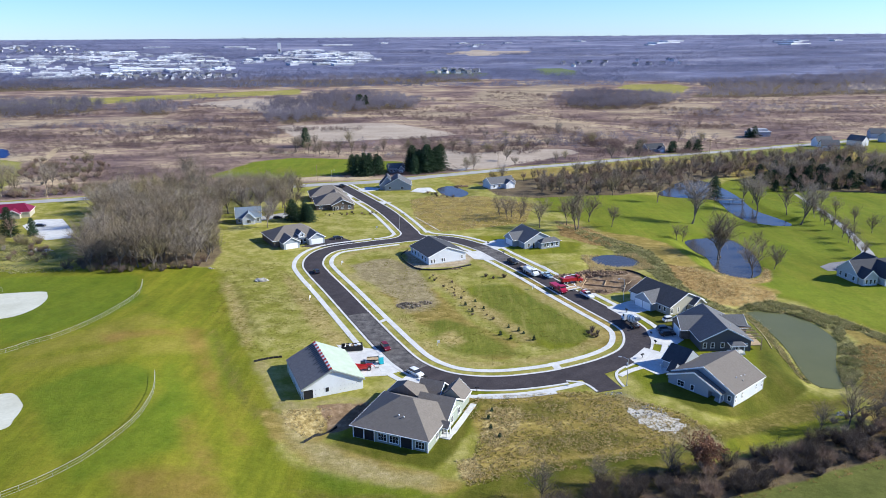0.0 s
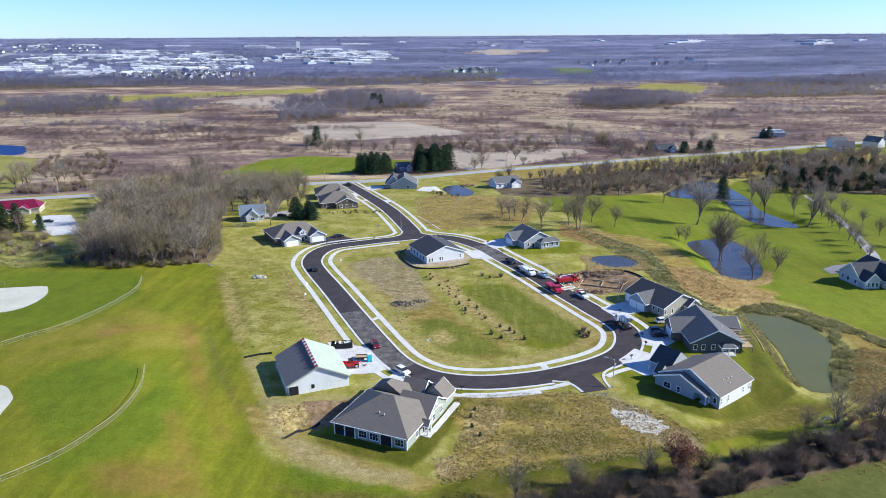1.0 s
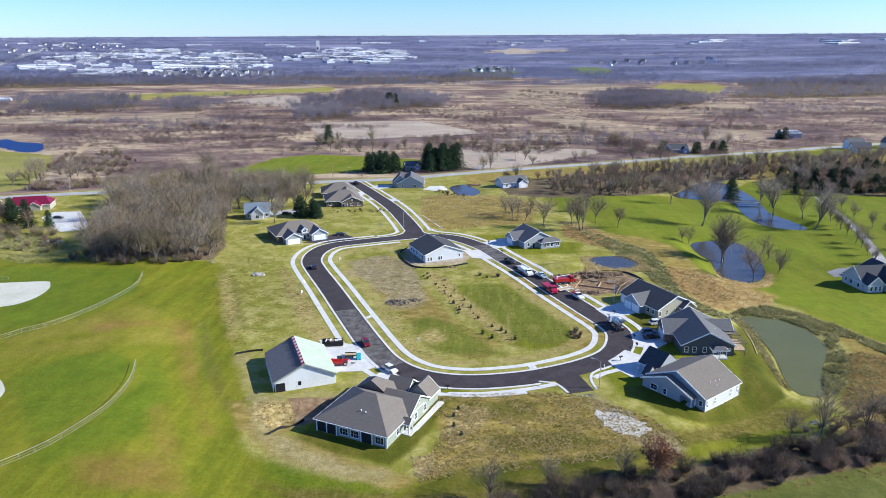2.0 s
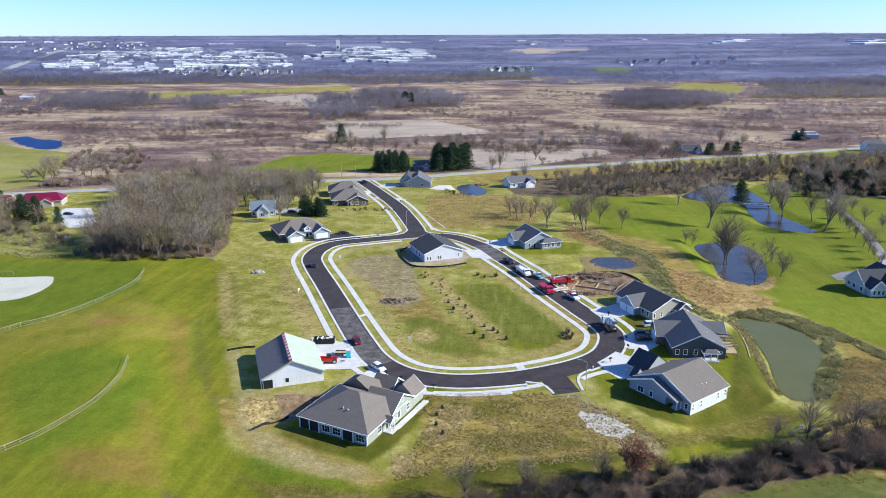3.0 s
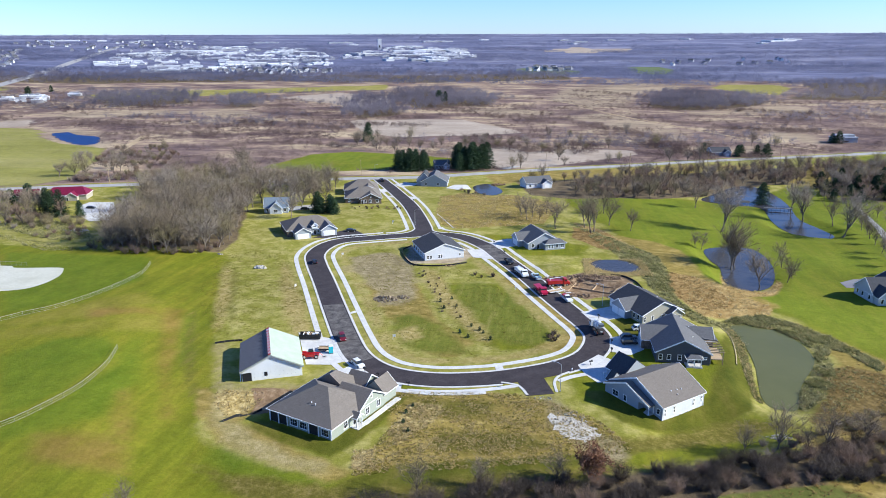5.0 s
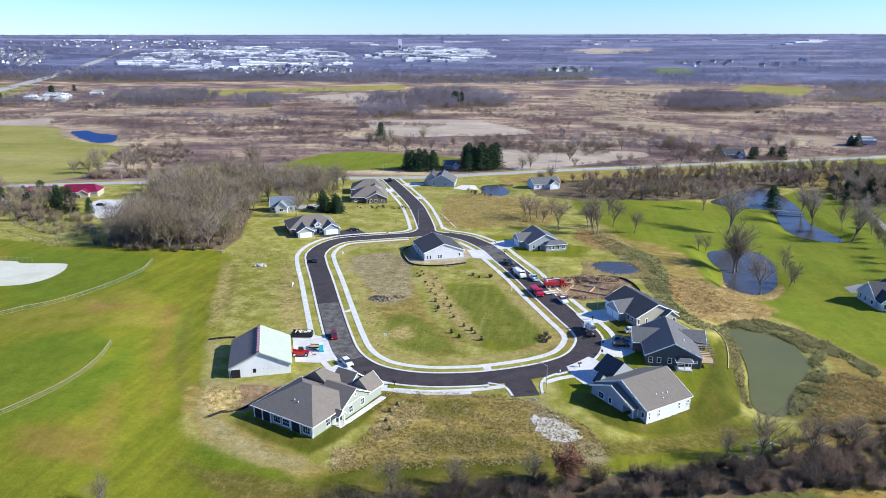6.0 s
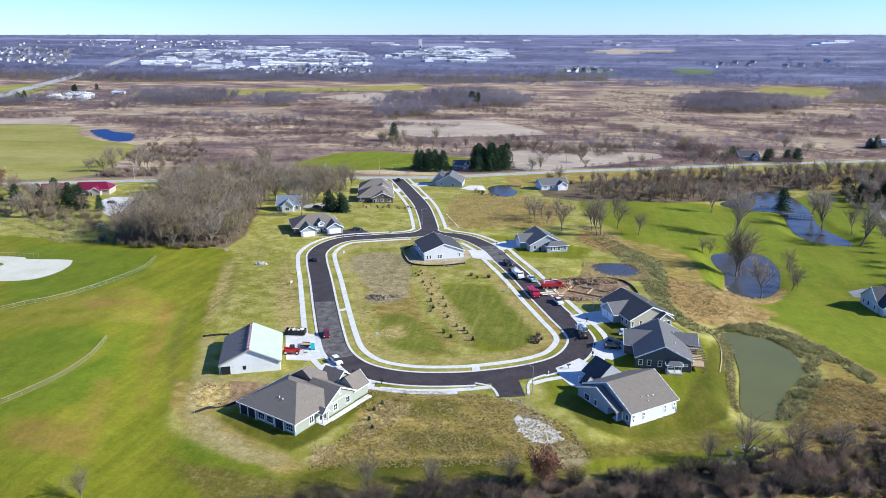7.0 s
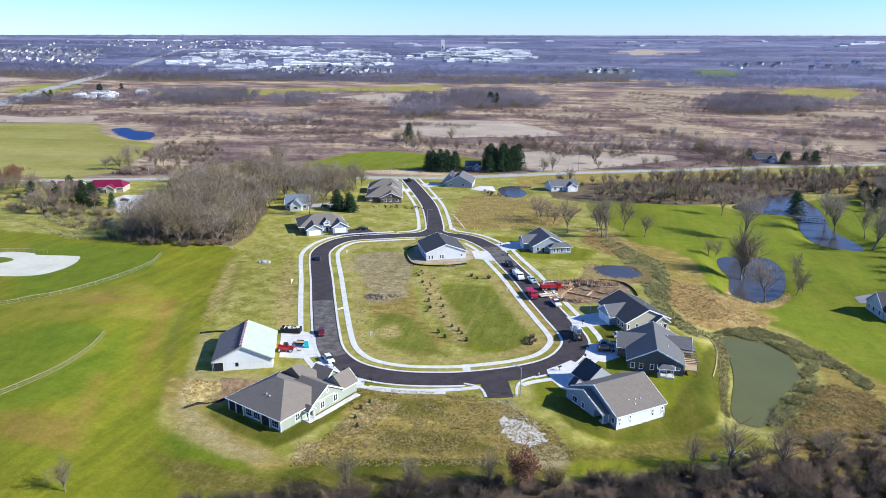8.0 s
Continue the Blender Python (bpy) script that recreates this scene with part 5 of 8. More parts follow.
def house_northwest_duplex():
    h = thing("house", -68.5, 294.0, 30, "grey single-storey house with dormer, two white garages and brown-grey roof", "house")
    hip_block(h, -3, 18, 4.0, 21, 2.9, 7.0, 8.0, 6.0, "x", SIDING_GREY, SHINGLE_BROWN)
    gable_block(h, -0.4, 6.6, -1.5, 9, 2.9, 4.9, "y", SIDING_GREY, SHINGLE_GREY, ends=(1, 0))
    gable_block(h, 11.6, 18.6, 0.0, 9, 2.9, 5.0, "y", SIDING_GREY, SHINGLE_GREY, ends=(1, 0))
    gable_block(h, 8.0, 10.6, 3.2, 9, 4.4, 5.6, "y", SIDING_WHITE, SHINGLE_GREY, ends=(1, 0), name="dormer", over=0.25, over_end=0.2, z0=3.0)
    garage_door(h, "-y", -1.5, 3.1)
    garage_door(h, "-y", 0.0, 15.1)
    window(h, "-y", 3.2, 9.3, 3.6, 1.4, 0.8, 2)
    window(h, "-y", 4.0, 7.2, 0.8, 1.0, 1.4)
    door(h, "-y", 4.0, 9.4)
    window(h, "-y", 4.0, 11.0, 0.8, 1.0, 1.4)
    part("stone_front", box(-2.99, -0.1, 3.9, 3.998, -0.5, 2.8), STONE_BROWN, h, "dark stone veneer wall")
    part("stone_side", box(-3.06, -3.002, 4.0, 21.0, -0.5, 2.8), STONE_BROWN, h, "dark stone veneer wall")
    return h


def house_stone(name, x, y, turn, roof, big=1.0):
    h = thing("house", x, y, turn, "single-storey brown stone house with grey-brown roof beside the entrance road", "house")
    hip_block(h, 0, 19, 0, 17, 2.9, 7.4, 8.5, 6.5, "x", STONE_BROWN, roof)
    gable_block(h, 8.0, 19.5, -3.0, 7, 2.9, 5.6, "y", STONE_BROWN, roof, ends=(1, 0))
    for c in (13.4, 17.2):
        window(h, "-y", -3.0, c, 0.8, 1.3, 1.4, 2)
    door(h, "-y", -3.0, 9.2)
    window(h, "-y", -3.0, 10.8, 0.8, 0.8, 1.4)
    window(h, "-y", -3.0, 13.7, 3.6, 0.5, 0.7)
    window(h, "-y", 0, 2.2, 0.8, 1.4, 1.4, 2)
    garage_door(h, "+x", 19, 12)
    return h


def house_north():
    h = thing("house", -38.5, 427.5, 4, "grey house with steep stepped gables by the highway", "house")
    gable_block(h, 3, 19, 0, 16, 3.0, 7.4, "y", SIDING_GREY, SHINGLE_GREY)
    gable_block(h, 0, 9, 3, 14, 2.9, 7.9, "y", SIDING_GREY, SHINGLE_DARK)
    window(h, "-y", 0, 13.5, 0.8, 1.6, 1.4, 2)
    window(h, "-y", 0, 6.0, 0.8, 1.0, 1.4)
    garage_door(h, "-x", 0, 9.0)
    return h


def house_old():
    h = thing("house", -101.8, 340.5, 15, "small old pale blue cottage with steep grey roof under trees", "house")
    gable_block(h, 0, 12, 0, 9, 3.2, 7.2, "x", SIDING_GREY, SHINGLE_BLUE)
    gable_block(h, 3, 9, -2.5, 4, 3.0, 5.9, "y", SIDING_WHITE, SHINGLE_BLUE, ends=(1, 0))
    for c in (1.5, 10.5):
        window(h, "-y", 0, c, 0.9, 1.0, 1.4)
    window(h, "-y", -2.5, 6, 0.9, 1.8, 1.4, 2)
    return h


def house_golf():
    h = thing("house", 155.6, 250.2, 10, "large pale grey house with dark charcoal many-gabled roof", "house")
    gable_block(h, 0, 26, 3, 14, 3.2, 7.6, "x", SIDING_PALE, SHINGLE_DARK)
    gable_block(h, 8, 15, -1.5, 9, 3.3, 7.4, "y", SIDING_WHITE, SHINGLE_DARK, ends=(1, 0))
    gable_block(h, 0.5, 6.5, 0.5, 8, 3.0, 5.8, "y", SIDING_PALE, SHINGLE_DARK, ends=(1, 0))
    gable_block(h, 17.0, 25, -4, 7, 3.0, 5.8, "y", SIDING_PALE, SHINGLE_DARK, ends=(1, 0))
    gable_block(h, 10, 22, 13.5, 20, 3.0, 6.4, "y", SIDING_PALE, SHINGLE_DARK, ends=(0, 1))
    for c in (1.8, 3.5, 5.2):
        window(h, "-y", 0.5, c, 0.7, 0.9, 1.6)
    for c in (9.4, 11.5, 13.6):
        window(h, "-y", -1.5, c, 0.7, 1.0, 1.8)
    for c in (19, 22.5):
        window(h, "-y", -4, c, 0.8, 1.6, 1.4, 2)
    for c in (5, 9, 12):
        window(h, "-x", 0, c, 0.8, 1.1, 1.5)
    return h


ROOF_CRIMSON = mat("crimson_metal_roof", (0.13, 0.008, 0.03), (0.18, 0.012, 0.045), 0.5, 0.5)


def barn_red():
    h = thing("barn", -234, 353, 18, "low building with crimson metal roof beside the highway", "barn")
    hip_block(h, 0, 21, 0, 12, 2.8, 6.4, 3.0, 3.5, "x", SIDING_BEIGE, ROOF_CRIMSON)
    gable_block(h, 11, 17, -3, 4, 2.6, 4.6, "y", SIDING_BEIGE, ROOF_CRIMSON, ends=(1, 0))
    for c in (2, 5, 7.5):
        window(h, "-y", 0, c, 0.9, 1.4, 1.2, 2)
    door(h, "-y", -3, 12)
    g = thing("barn", -252, 350, 18, "small outbuilding with dark crimson roof", "barn")
    gable_block(g, 0, 13, 0, 9, 2.8, 5.4, "x", STONE_BROWN, ROOF_CRIMSON)
    return h


def plain_house(x, y, turn, w, d, wall, roof, label, group=""):
    h = thing("house", x, y, turn, label, "house", group)
    gable_block(h, 0, w, 0, d, 3.2, 3.2 + d * 0.3, "x", wall, roof)
    gable_block(h, w * 0.55, w * 0.9, -3, d * 0.5, 3.0, 5.0, "y", wall, roof, ends=(1, 0))
    for c in (w * 0.15, w * 0.35):
        window(h, "-y", 0, c, 0.9, 1.4, 1.3, 2)
    garage_door(h, "-y", -3, w * 0.725, 0, 2.6)
    return h


house_southeast()
house_east_dark()
house_east_beige()
house_northeast()
house_centre()
house_unfinished()
house_southwest()
house_northwest_duplex()
house_stone("a", -67.5, 371.0, 15, SHINGLE_BROWN)
house_stone("b", -74.5, 394.0, 15, SHINGLE_BROWN)
house_north()
house_old()
house_golf()
barn_red()
plain_house(29, 430, 25, 17, 10, SIDING_WHITE, SHINGLE_GREY, "white house among bare trees near the highway")
plain_house(-38, 497, 15, 11, 9, SIDING_GREY, SHINGLE_GREY, "grey farmhouse between tall spruces")
plain_house(172, 600, 12, 16, 11, SIDING_GREY, SHINGLE_DARK, "grey farmhouse beyond the highway")

# ---------------------------------------------------------------- drives, paths and patches
DRIVES = [
    ("driveway", [(-31, 190.5), (-21.4, 187.8), (-14.6, 186.0), (-10.6, 178.6), (-8.2, 175.0), (-15.2, 170.2), (-21.5, 169.5), (-24.5, 176)], "pale dusty concrete drive of the unfinished house", CONCRETE),
    ("driveway", [(-8.5, 172.2), (-5.2, 168.6), (-2.2, 165.6), (-4.5, 160), (-9, 163), (-11.5, 167)], "pale concrete drive apron", CONCRETE),
    ("driveway", [(1.2, 163.6), (6.4, 162.4), (7.0, 157.6), (2.2, 156.6), (-1.6, 158.6)], "pale concrete drive apron", CONCRETE),
    ("driveway", [(51.2, 179.6), (53.8, 182.6), (57.2, 187.2), (62.4, 182.6), (65, 177.5), (60.5, 171.5), (56, 169.6), (53.2, 173.6)], "broad pale concrete drive apron", CONCRETE),
    ("driveway", [(60.4, 189.8), (61.2, 199.9), (67.5, 202.7), (70.5, 201.5), (70.2, 192.5), (66, 188)], "pale concrete drive", CONCRETE),
    ("driveway", [(53.6, 219.6), (57.0, 211.4), (66.5, 216.6), (70.5, 222), (66.5, 228.5), (62.4, 225.6)], "pale concrete drive", CONCRETE),
    ("driveway", [(17.0, 300.6), (22.0, 290.4), (29.5, 296.5), (34.5, 299), (31.5, 308), (24.4, 307.6)], "pale concrete drive", CONCRETE),
    ("driveway", [(12.6, 276.4), (20.2, 274.6), (22.4, 279.2), (15.4, 288.6), (8.8, 287.4)], "pale concrete drive of the new white house", CONCRETE),
    ("driveway", [(-46.5, 299.5), (-38.5, 304.2), (-45, 311.5), (-51, 313), (-62, 297), (-52.5, 296.6)], "dark asphalt drive with pale apron", ASPHALT),
    ("driveway", [(-34, 386), (-29, 391), (-44, 399), (-50, 393)], "pale concrete drive", CONCRETE),
    ("driveway", [(-48, 415), (-54, 404), (-60, 410), (-54, 421)], "pale concrete drive", CONCRETE),
    ("driveway", [(-20, 424), (-12, 420), (-4, 426), (-8, 438), (-16, 436)], "pale concrete drive", CONCRETE),
    ("driveway", [(-53, 431), (-48, 424), (-40, 430), (-39, 437), (-48, 440)], "pale concrete drive", CONCRETE),
    ("car_park", [(-207, 340), (-208, 353), (-195, 355), (-183, 338), (-174.6, 325.7), (-170.5, 315), (-178.7, 309.4), (-190.5, 320)], "pale concrete car park", CONCRETE),
    ("driveway", [(-92, 348), (-78, 356), (-74, 362), (-84, 366), (-96, 356)], "bleached gravel yard", OLD_ROAD),
    ("gravel_patch", [(43.6, 148.2), (45.6, 151.6), (50.7, 149.4), (55, 145.5), (54, 142.5), (50, 141.2), (46.5, 143)], "pale crushed gravel at the road's end", GRAVEL),
    ("golf_lane", [(176, 288), (182, 298), (193, 330), (203, 370), (214, 428), (216, 428), (206, 369), (196, 329), (186, 296), (182, 286)], "grey asphalt lane to the golf house", OLD_ROAD),
    ("driveway", [(152.7, 275.6), (159.3, 280.6), (166.5, 282.9), (171.7, 280.6), (169.8, 273.4), (161.2, 270.4), (152.8, 269.5)], "grey asphalt turning circle behind the golf house", LANE),
    ("farm_track", [(9, 508), (16, 520), (22, 520), (14, 506)], "pale gravel farm drive", OLD_ROAD),
]
for nm, outline, label, m in DRIVES:
    if m is GRAVEL:
        rag = np.random.default_rng(3)
        outline = [tuple(np.array(p) + rag.normal(size=2) * 0.45) for p in smooth(outline, True, 6)]
    sheet(nm, outline, 0.055, m, 5.0, 0.06, label=label, category="car park" if nm == "car_park" else "pavement", kind="structure")
SAND_OUT = smooth([(-170, 206), (-158, 202.5), (-145.5, 201.6), (-134.5, 205.3), (-130.9, 212.1), (-131.4, 221.3), (-134.8, 228.6), (-138.7, 231.4), (-154, 228.8), (-158.5, 230.6), (-172, 227.5)], True, 5)
sheet("infield", SAND_OUT, 0.05, SAND, 6, label="pale raked sand of the ball-field infield", category="sand", kind="structure")
sheet("infield_turf", smooth([(-174, 219), (-164.5, 222.5), (-157.6, 220.4), (-159, 215.4), (-166, 211), (-174, 210)], True, 5), 0.056, TURF_PATCH, 6, label="green turf inside the infield", category="turf", kind="structure")
sheet("infield", smooth([(-118, 149), (-105.5, 153.1), (-102.1, 153), (-98.2, 149.1), (-96.4, 146.4), (-95.3, 141.2), (-95.6, 136.4), (-108, 131), (-117, 137)], True, 5), 0.05, SAND, 6, label="pale raked sand of the ball-field infield", category="sand", kind="structure")
# south footway beside the near kerb, and the kerb returns of the stub
ribbon("pavement_south", smooth([(8.5, 158.7), (16.5, 159.0), (24, 160.6), (30.5, 162.8), (36, 165.4)], False, 6), -0.8, 0.8, 0.07, CONCRETE, label="pale concrete footway slabs", category="pavement", kind="structure")
ribbon("kerb_return", smooth([(31.5, 166.4), (35.2, 165.6), (37.0, 163.5), (38.3, 160.5)], False, 6), -0.35, 0.35, 0.1, CONCRETE, label="pale concrete kerb return", category="kerb", kind="structure")
ribbon("kerb_return", smooth([(49.0, 175.0), (46.0, 171.8), (45.0, 168), (45.6, 163.0)], False, 6), -0.35, 0.35, 0.1, CONCRETE, label="pale concrete kerb return", category="kerb", kind="structure")
ribbon("pavement_stub", smooth([(46.0, 169.2), (49.5, 172.2), (54.5, 175)], False, 5), -0.8, 0.8, 0.07, CONCRETE, label="pale concrete footway slabs", category="pavement", kind="structure")
ribbon("farm_track", smooth([(-19, 1178), (26, 1149), (77, 1079), (105, 985), (136, 914), (163, 864), (207, 775), (238, 700), (256, 668), (277, 644)], False, 6), -2.6, 2.6, 0.12, CROP, label="pale dirt track across the plain", category="track", kind="structure")
ribbon("farm_track", smooth([(-312, 545), (-335, 605), (-358, 664)], False, 8), -3, 3, 0.12, CROP, label="pale dirt track across the plain", category="track", kind="structure")
ribbon("far_highway", smooth([(-600, 480), (-740, 730), (-836, 904), (-926, 1069), (-1012, 1268), (-1134, 1549), (-1333, 1964), (-1510, 2346), (-1800, 3000)], False, 14), -13, 13, 0.6, OLD_ROAD, label="pale divided highway in the distance", category="road", kind="structure")
ribbon("path", smooth([(-13.9, 352.5), (-7.8, 338.5), (-1.9, 324.5)], False, 5), -0.25, 0.25, 0.05, CONCRETE, label="narrow pale path in the grass", category="path", kind="structure")
ribbon("straw_wattle", smooth([(96.3, 220), (98, 212), (96.8, 200), (94.6, 189)], False, 6), -0.15, 0.15, 0.22, WATTLE, False, 0.3, label="pale straw wattle along the pond bank", category="wattle", kind="structure")
sheet("crossing_slab", [(28.7, 177.2), (30.7, 177.8), (31.7, 174.0), (29.7, 173.1)], 0.065, CONCRETE, 5, 0.05, label="short pale concrete slab between kerb and footway", category="pavement", kind="structure")
sheet("crossing_slab", [(-20.1, 209.0), (-17.8, 211.8), (-17.1, 210.3), (-19.4, 207.6)], 0.065, CONCRETE, 5, 0.05, label="short pale concrete slab between kerb and footway", category="pavement", kind="structure")

# ---------------------------------------------------------------- plants
BARK = mat("grey_brown_bark", (0.12, 0.098, 0.078), (0.25, 0.21, 0.175), 1.2, 0.95, bump=0.6, bump_scale=6, fine=0.25, rand=0.25)
TWIGS = upright(island(mat("bare_twigs", (0.175, 0.138, 0.092), (0.275, 0.222, 0.152), 0.4, 0.95, rand=0.42), 0.7, 1.3), 0.7, 0.25)
TWIGS_GREY = upright(island(mat("silver_grey_twigs", (0.24, 0.20, 0.155), (0.37, 0.315, 0.25), 0.4, 0.95, rand=0.25), 0.75, 1.25), 0.7, 0.25)
TWIGS_WILLOW = upright(island(mat("olive_willow_twigs", (0.20, 0.17, 0.085), (0.33, 0.28, 0.15), 0.4, 0.95, rand=0.25), 0.75, 1.25), 0.7, 0.3)
TWIGS_RED = upright(island(mat("russet_leaves", (0.17, 0.085, 0.05), (0.31, 0.17, 0.10), 0.5, 0.95, rand=0.2), 0.6, 1.4), 1.2, 0.3)
NEEDLES = island(mat("spruce_needles", (0.018, 0.04, 0.018), (0.05, 0.085, 0.038), 0.5, 0.85, rand=0.25), 0.6, 1.4)
BRUSH = upright(island(mat("bare_brush", (0.05, 0.039, 0.031), (0.135, 0.106, 0.082), 0.15, 0.95, rand=0.35), 0.5, 1.5), 0.9, 0.15)
TWIGS_BROWN = upright(island(mat("reddish_brown_twigs", (0.185, 0.125, 0.092), (0.32, 0.23, 0.168), 0.05, 0.95), 0.7, 1.3), 0.6, 0.3)
REED = upright(island(mat("green_reeds", (0.17, 0.175, 0.052), (0.42, 0.385, 0.18), 0.2, 0.9), 0.5, 1.5), 0.8, 0.35)
STRAW = upright(island(mat("dry_grass_blades", (0.48, 0.37, 0.16), (0.68, 0.55, 0.29), 0.12, 0.9), 0.7, 1.3), 0.4, 0.5)
OCHRE = upright(island(mat("ochre_grass_blades", (0.26, 0.175, 0.062), (0.44, 0.32, 0.135), 0.12, 0.9), 0.7, 1.3), 0.4, 0.5)
TURF = upright(island(mat("rough_grass_blades", (0.17, 0.165, 0.02), (0.29, 0.25, 0.06), 0.1, 0.9), 0.7, 1.3), 0.3, 0.5)
# FAR_WOOD and SKYLINE_WOOD: aerial haze is mixed into the base colours
FAR_WOOD = upright(island(mat("hazed_bare_woods", (0.135, 0.122, 0.16), (0.32, 0.29, 0.34), 0.006, 0.95), 0.9, 1.1), 0.22, 0.45)
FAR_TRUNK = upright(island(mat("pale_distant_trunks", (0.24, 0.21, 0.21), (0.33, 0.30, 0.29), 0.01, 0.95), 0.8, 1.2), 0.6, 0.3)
SKYLINE_WOOD = upright(island(mat("hazed_skyline_woods", (0.10, 0.11, 0.20), (0.27, 0.28, 0.405), 0.006, 0.95), 0.92, 1.08), 0.2, 0.45)
MARSH_BRUSH = upright(island(mat("marsh_brush", (0.10, 0.068, 0.068), (0.27, 0.20, 0.172), 0.012, 0.95), 0.88, 1.12), 0.22, 0.45)
rng = np.random.default_rng(7)


def sliver_mesh(name, roots, tips, widths, material):
    """Many thin blades, each one triangle that narrows from root to tip."""
    roots, tips = np.asarray(roots, float), np.asarray(tips, float)
    n = len(roots)
    d = tips - roots
    side = np.cross(d, rng.normal(size=(n, 3)))
    side /= np.linalg.norm(side, axis=1)[:, None] + 1e-9
    side *= np.asarray(widths, float).reshape(-1, 1) / 2
    v = np.empty((n, 3, 3))
    v[:, 0], v[:, 1], v[:, 2] = roots - side, roots + side, tips
    me = bpy.data.meshes.new(name)
    me.vertices.add(3 * n)
    me.vertices.foreach_set("co", v.ravel())
    me.loops.add(3 * n)
    me.loops.foreach_set("vertex_index", np.arange(3 * n))
    me.polygons.add(n)
    me.polygons.foreach_set("loop_start", np.arange(n) * 3)
    me.polygons.foreach_set("loop_total", np.full(n, 3))
    me.materials.append(material)
    me.update(calc_edges=True)
    return me


def bare_tree_meshes(seed, height, spread=0.5, limbs=6, dense=1.0, twig=TWIGS, leaves=False, stem=0.26, coarse=False, wide=1.0):
    r = np.random.default_rng(seed)
    bm = bmesh.new()
    roots, tips, widths = [], [], []

    def bend(d, a):
        v = Vector(d) + Vector(r.normal(size=3)) * a
        return v.normalized()

    def limb(p, d, ln, rad, level):
        steps = (3 if level < 2 else 2) if not coarse else (2 if level == 0 else 1)
        q, rr = Vector(p), rad
        pts = [q.copy()]
        for k in range(steps):
            d = bend(d, 0.13 + 0.05 * level)
            d.z += 0.06
            d.normalize()
            nq, nr = q + d * ln / steps, rad * (1 - 0.28 * (k + 1))
            tube(bm, q, nq, rr, max(nr, 0.012), (6 if level == 0 else (4 if level == 1 else 3)) if not coarse else 3)
            q, rr = nq, max(nr, 0.012)
            pts.append(q.copy())
        if level < 2:
            if level == 0:
                limb(q, d, height * 0.5, rad * 0.55, 1)
            n = limbs if level == 0 else 6
            for k in range(n):
                t = 0.55 + 0.45 * (k + r.random()) / n if level == 0 else 0.3 + 0.7 * (k + r.random()) / n
                i = min(int(t * steps), steps - 1)
                s = pts[i].lerp(pts[i + 1], t * steps - i)
                az = 6.283 * (k / n * 1.618 * 2 + r.random() * 0.3)
                out = Vector((math.cos(az), math.sin(az), 0))
                up = 0.75 + 0.5 * r.random() if level == 0 else 0.45
                nd = (out * (spread * 1.5 if level == 0 else 0.9) + Vector((0, 0, up)) + d * 0.5).normalized()
                limb(s, nd, (height * 0.42 if level == 0 else ln * 0.55) * (0.75 + 0.5 * r.random()), rad * (0.5 if level == 0 else 0.42), level + 1)
        else:
            for k in range(int(7 * dense)):
                t = r.random() * 0.95 + 0.05
                i = min(int(t * steps), steps - 1)
                s = pts[i].lerp(pts[i + 1], t * steps - i)
                nd = (bend(d, 0.55) + Vector((0, 0, 0.22))).normalized()
                e = s + nd * ln * (0.45 + 0.4 * r.random())
                roots.append(s), tips.append(e), widths.append(0.2 if coarse else 0.085 * wide)
                for j in range(2 if coarse else 4):
                    u = s.lerp(e, 0.25 + 0.7 * r.random())
                    f = u + bend(nd, 0.6) * ln * 0.34
                    roots.append(u), tips.append(f), widths.append(0.17 if coarse else 0.06 * wide)
                    if leaves:
                        for _ in range(3):
                            g0 = u.lerp(f, r.random())
                            roots.append(g0), tips.append(g0 + bend(nd, 1.5) * 0.35), widths.append(0.26)

    limb((0, 0, -0.3), (0, 0, 1), height * stem, height * 0.021, 0)
    me = bpy.data.meshes.new("trunk")
    bm.to_mesh(me)
    bm.free()
    me.materials.append(BARK)
    return me, sliver_mesh("crown", [tuple(p) for p in roots], [tuple(p) for p in tips], widths, twig)


def shrub_meshes(seed, height, twig, n=150, w=0.06):
    r = np.random.default_rng(seed)
    az, t = r.random(n) * 6.283, r.random(n) ** 0.6
    roots = np.stack([0.12 * np.cos(az) * height, 0.12 * np.sin(az) * height, np.zeros(n)], 1)
    mids = roots + np.stack([0.42 * t * np.cos(az), 0.42 * t * np.sin(az), 0.35 + 0.45 * r.random(n)], 1) * height
    R, T, W = [roots], [mids], [np.full(n, w)]
    for _ in range(5):
        k = r.random((n, 1)) * 0.7 + 0.3
        s = roots + (mids - roots) * k
        R.append(s), T.append(s + (r.normal(size=(n, 3)) * 0.16 + [0, 0, 0.12]) * height), W.append(np.full(n, w * 0.85))
    R, T, W = np.concatenate(R), np.concatenate(T), np.concatenate(W)
    bm = bmesh.new()
    for k in range(5):
        tube(bm, (0, 0, -0.1), tuple(mids[k] * 0.8), 0.05, 0.02, 4)
    me = bpy.data.meshes.new("stems")
    bm.to_mesh(me)
    bm.free()
    me.materials.append(BARK)
    return me, sliver_mesh("crown", R, T, W, twig)


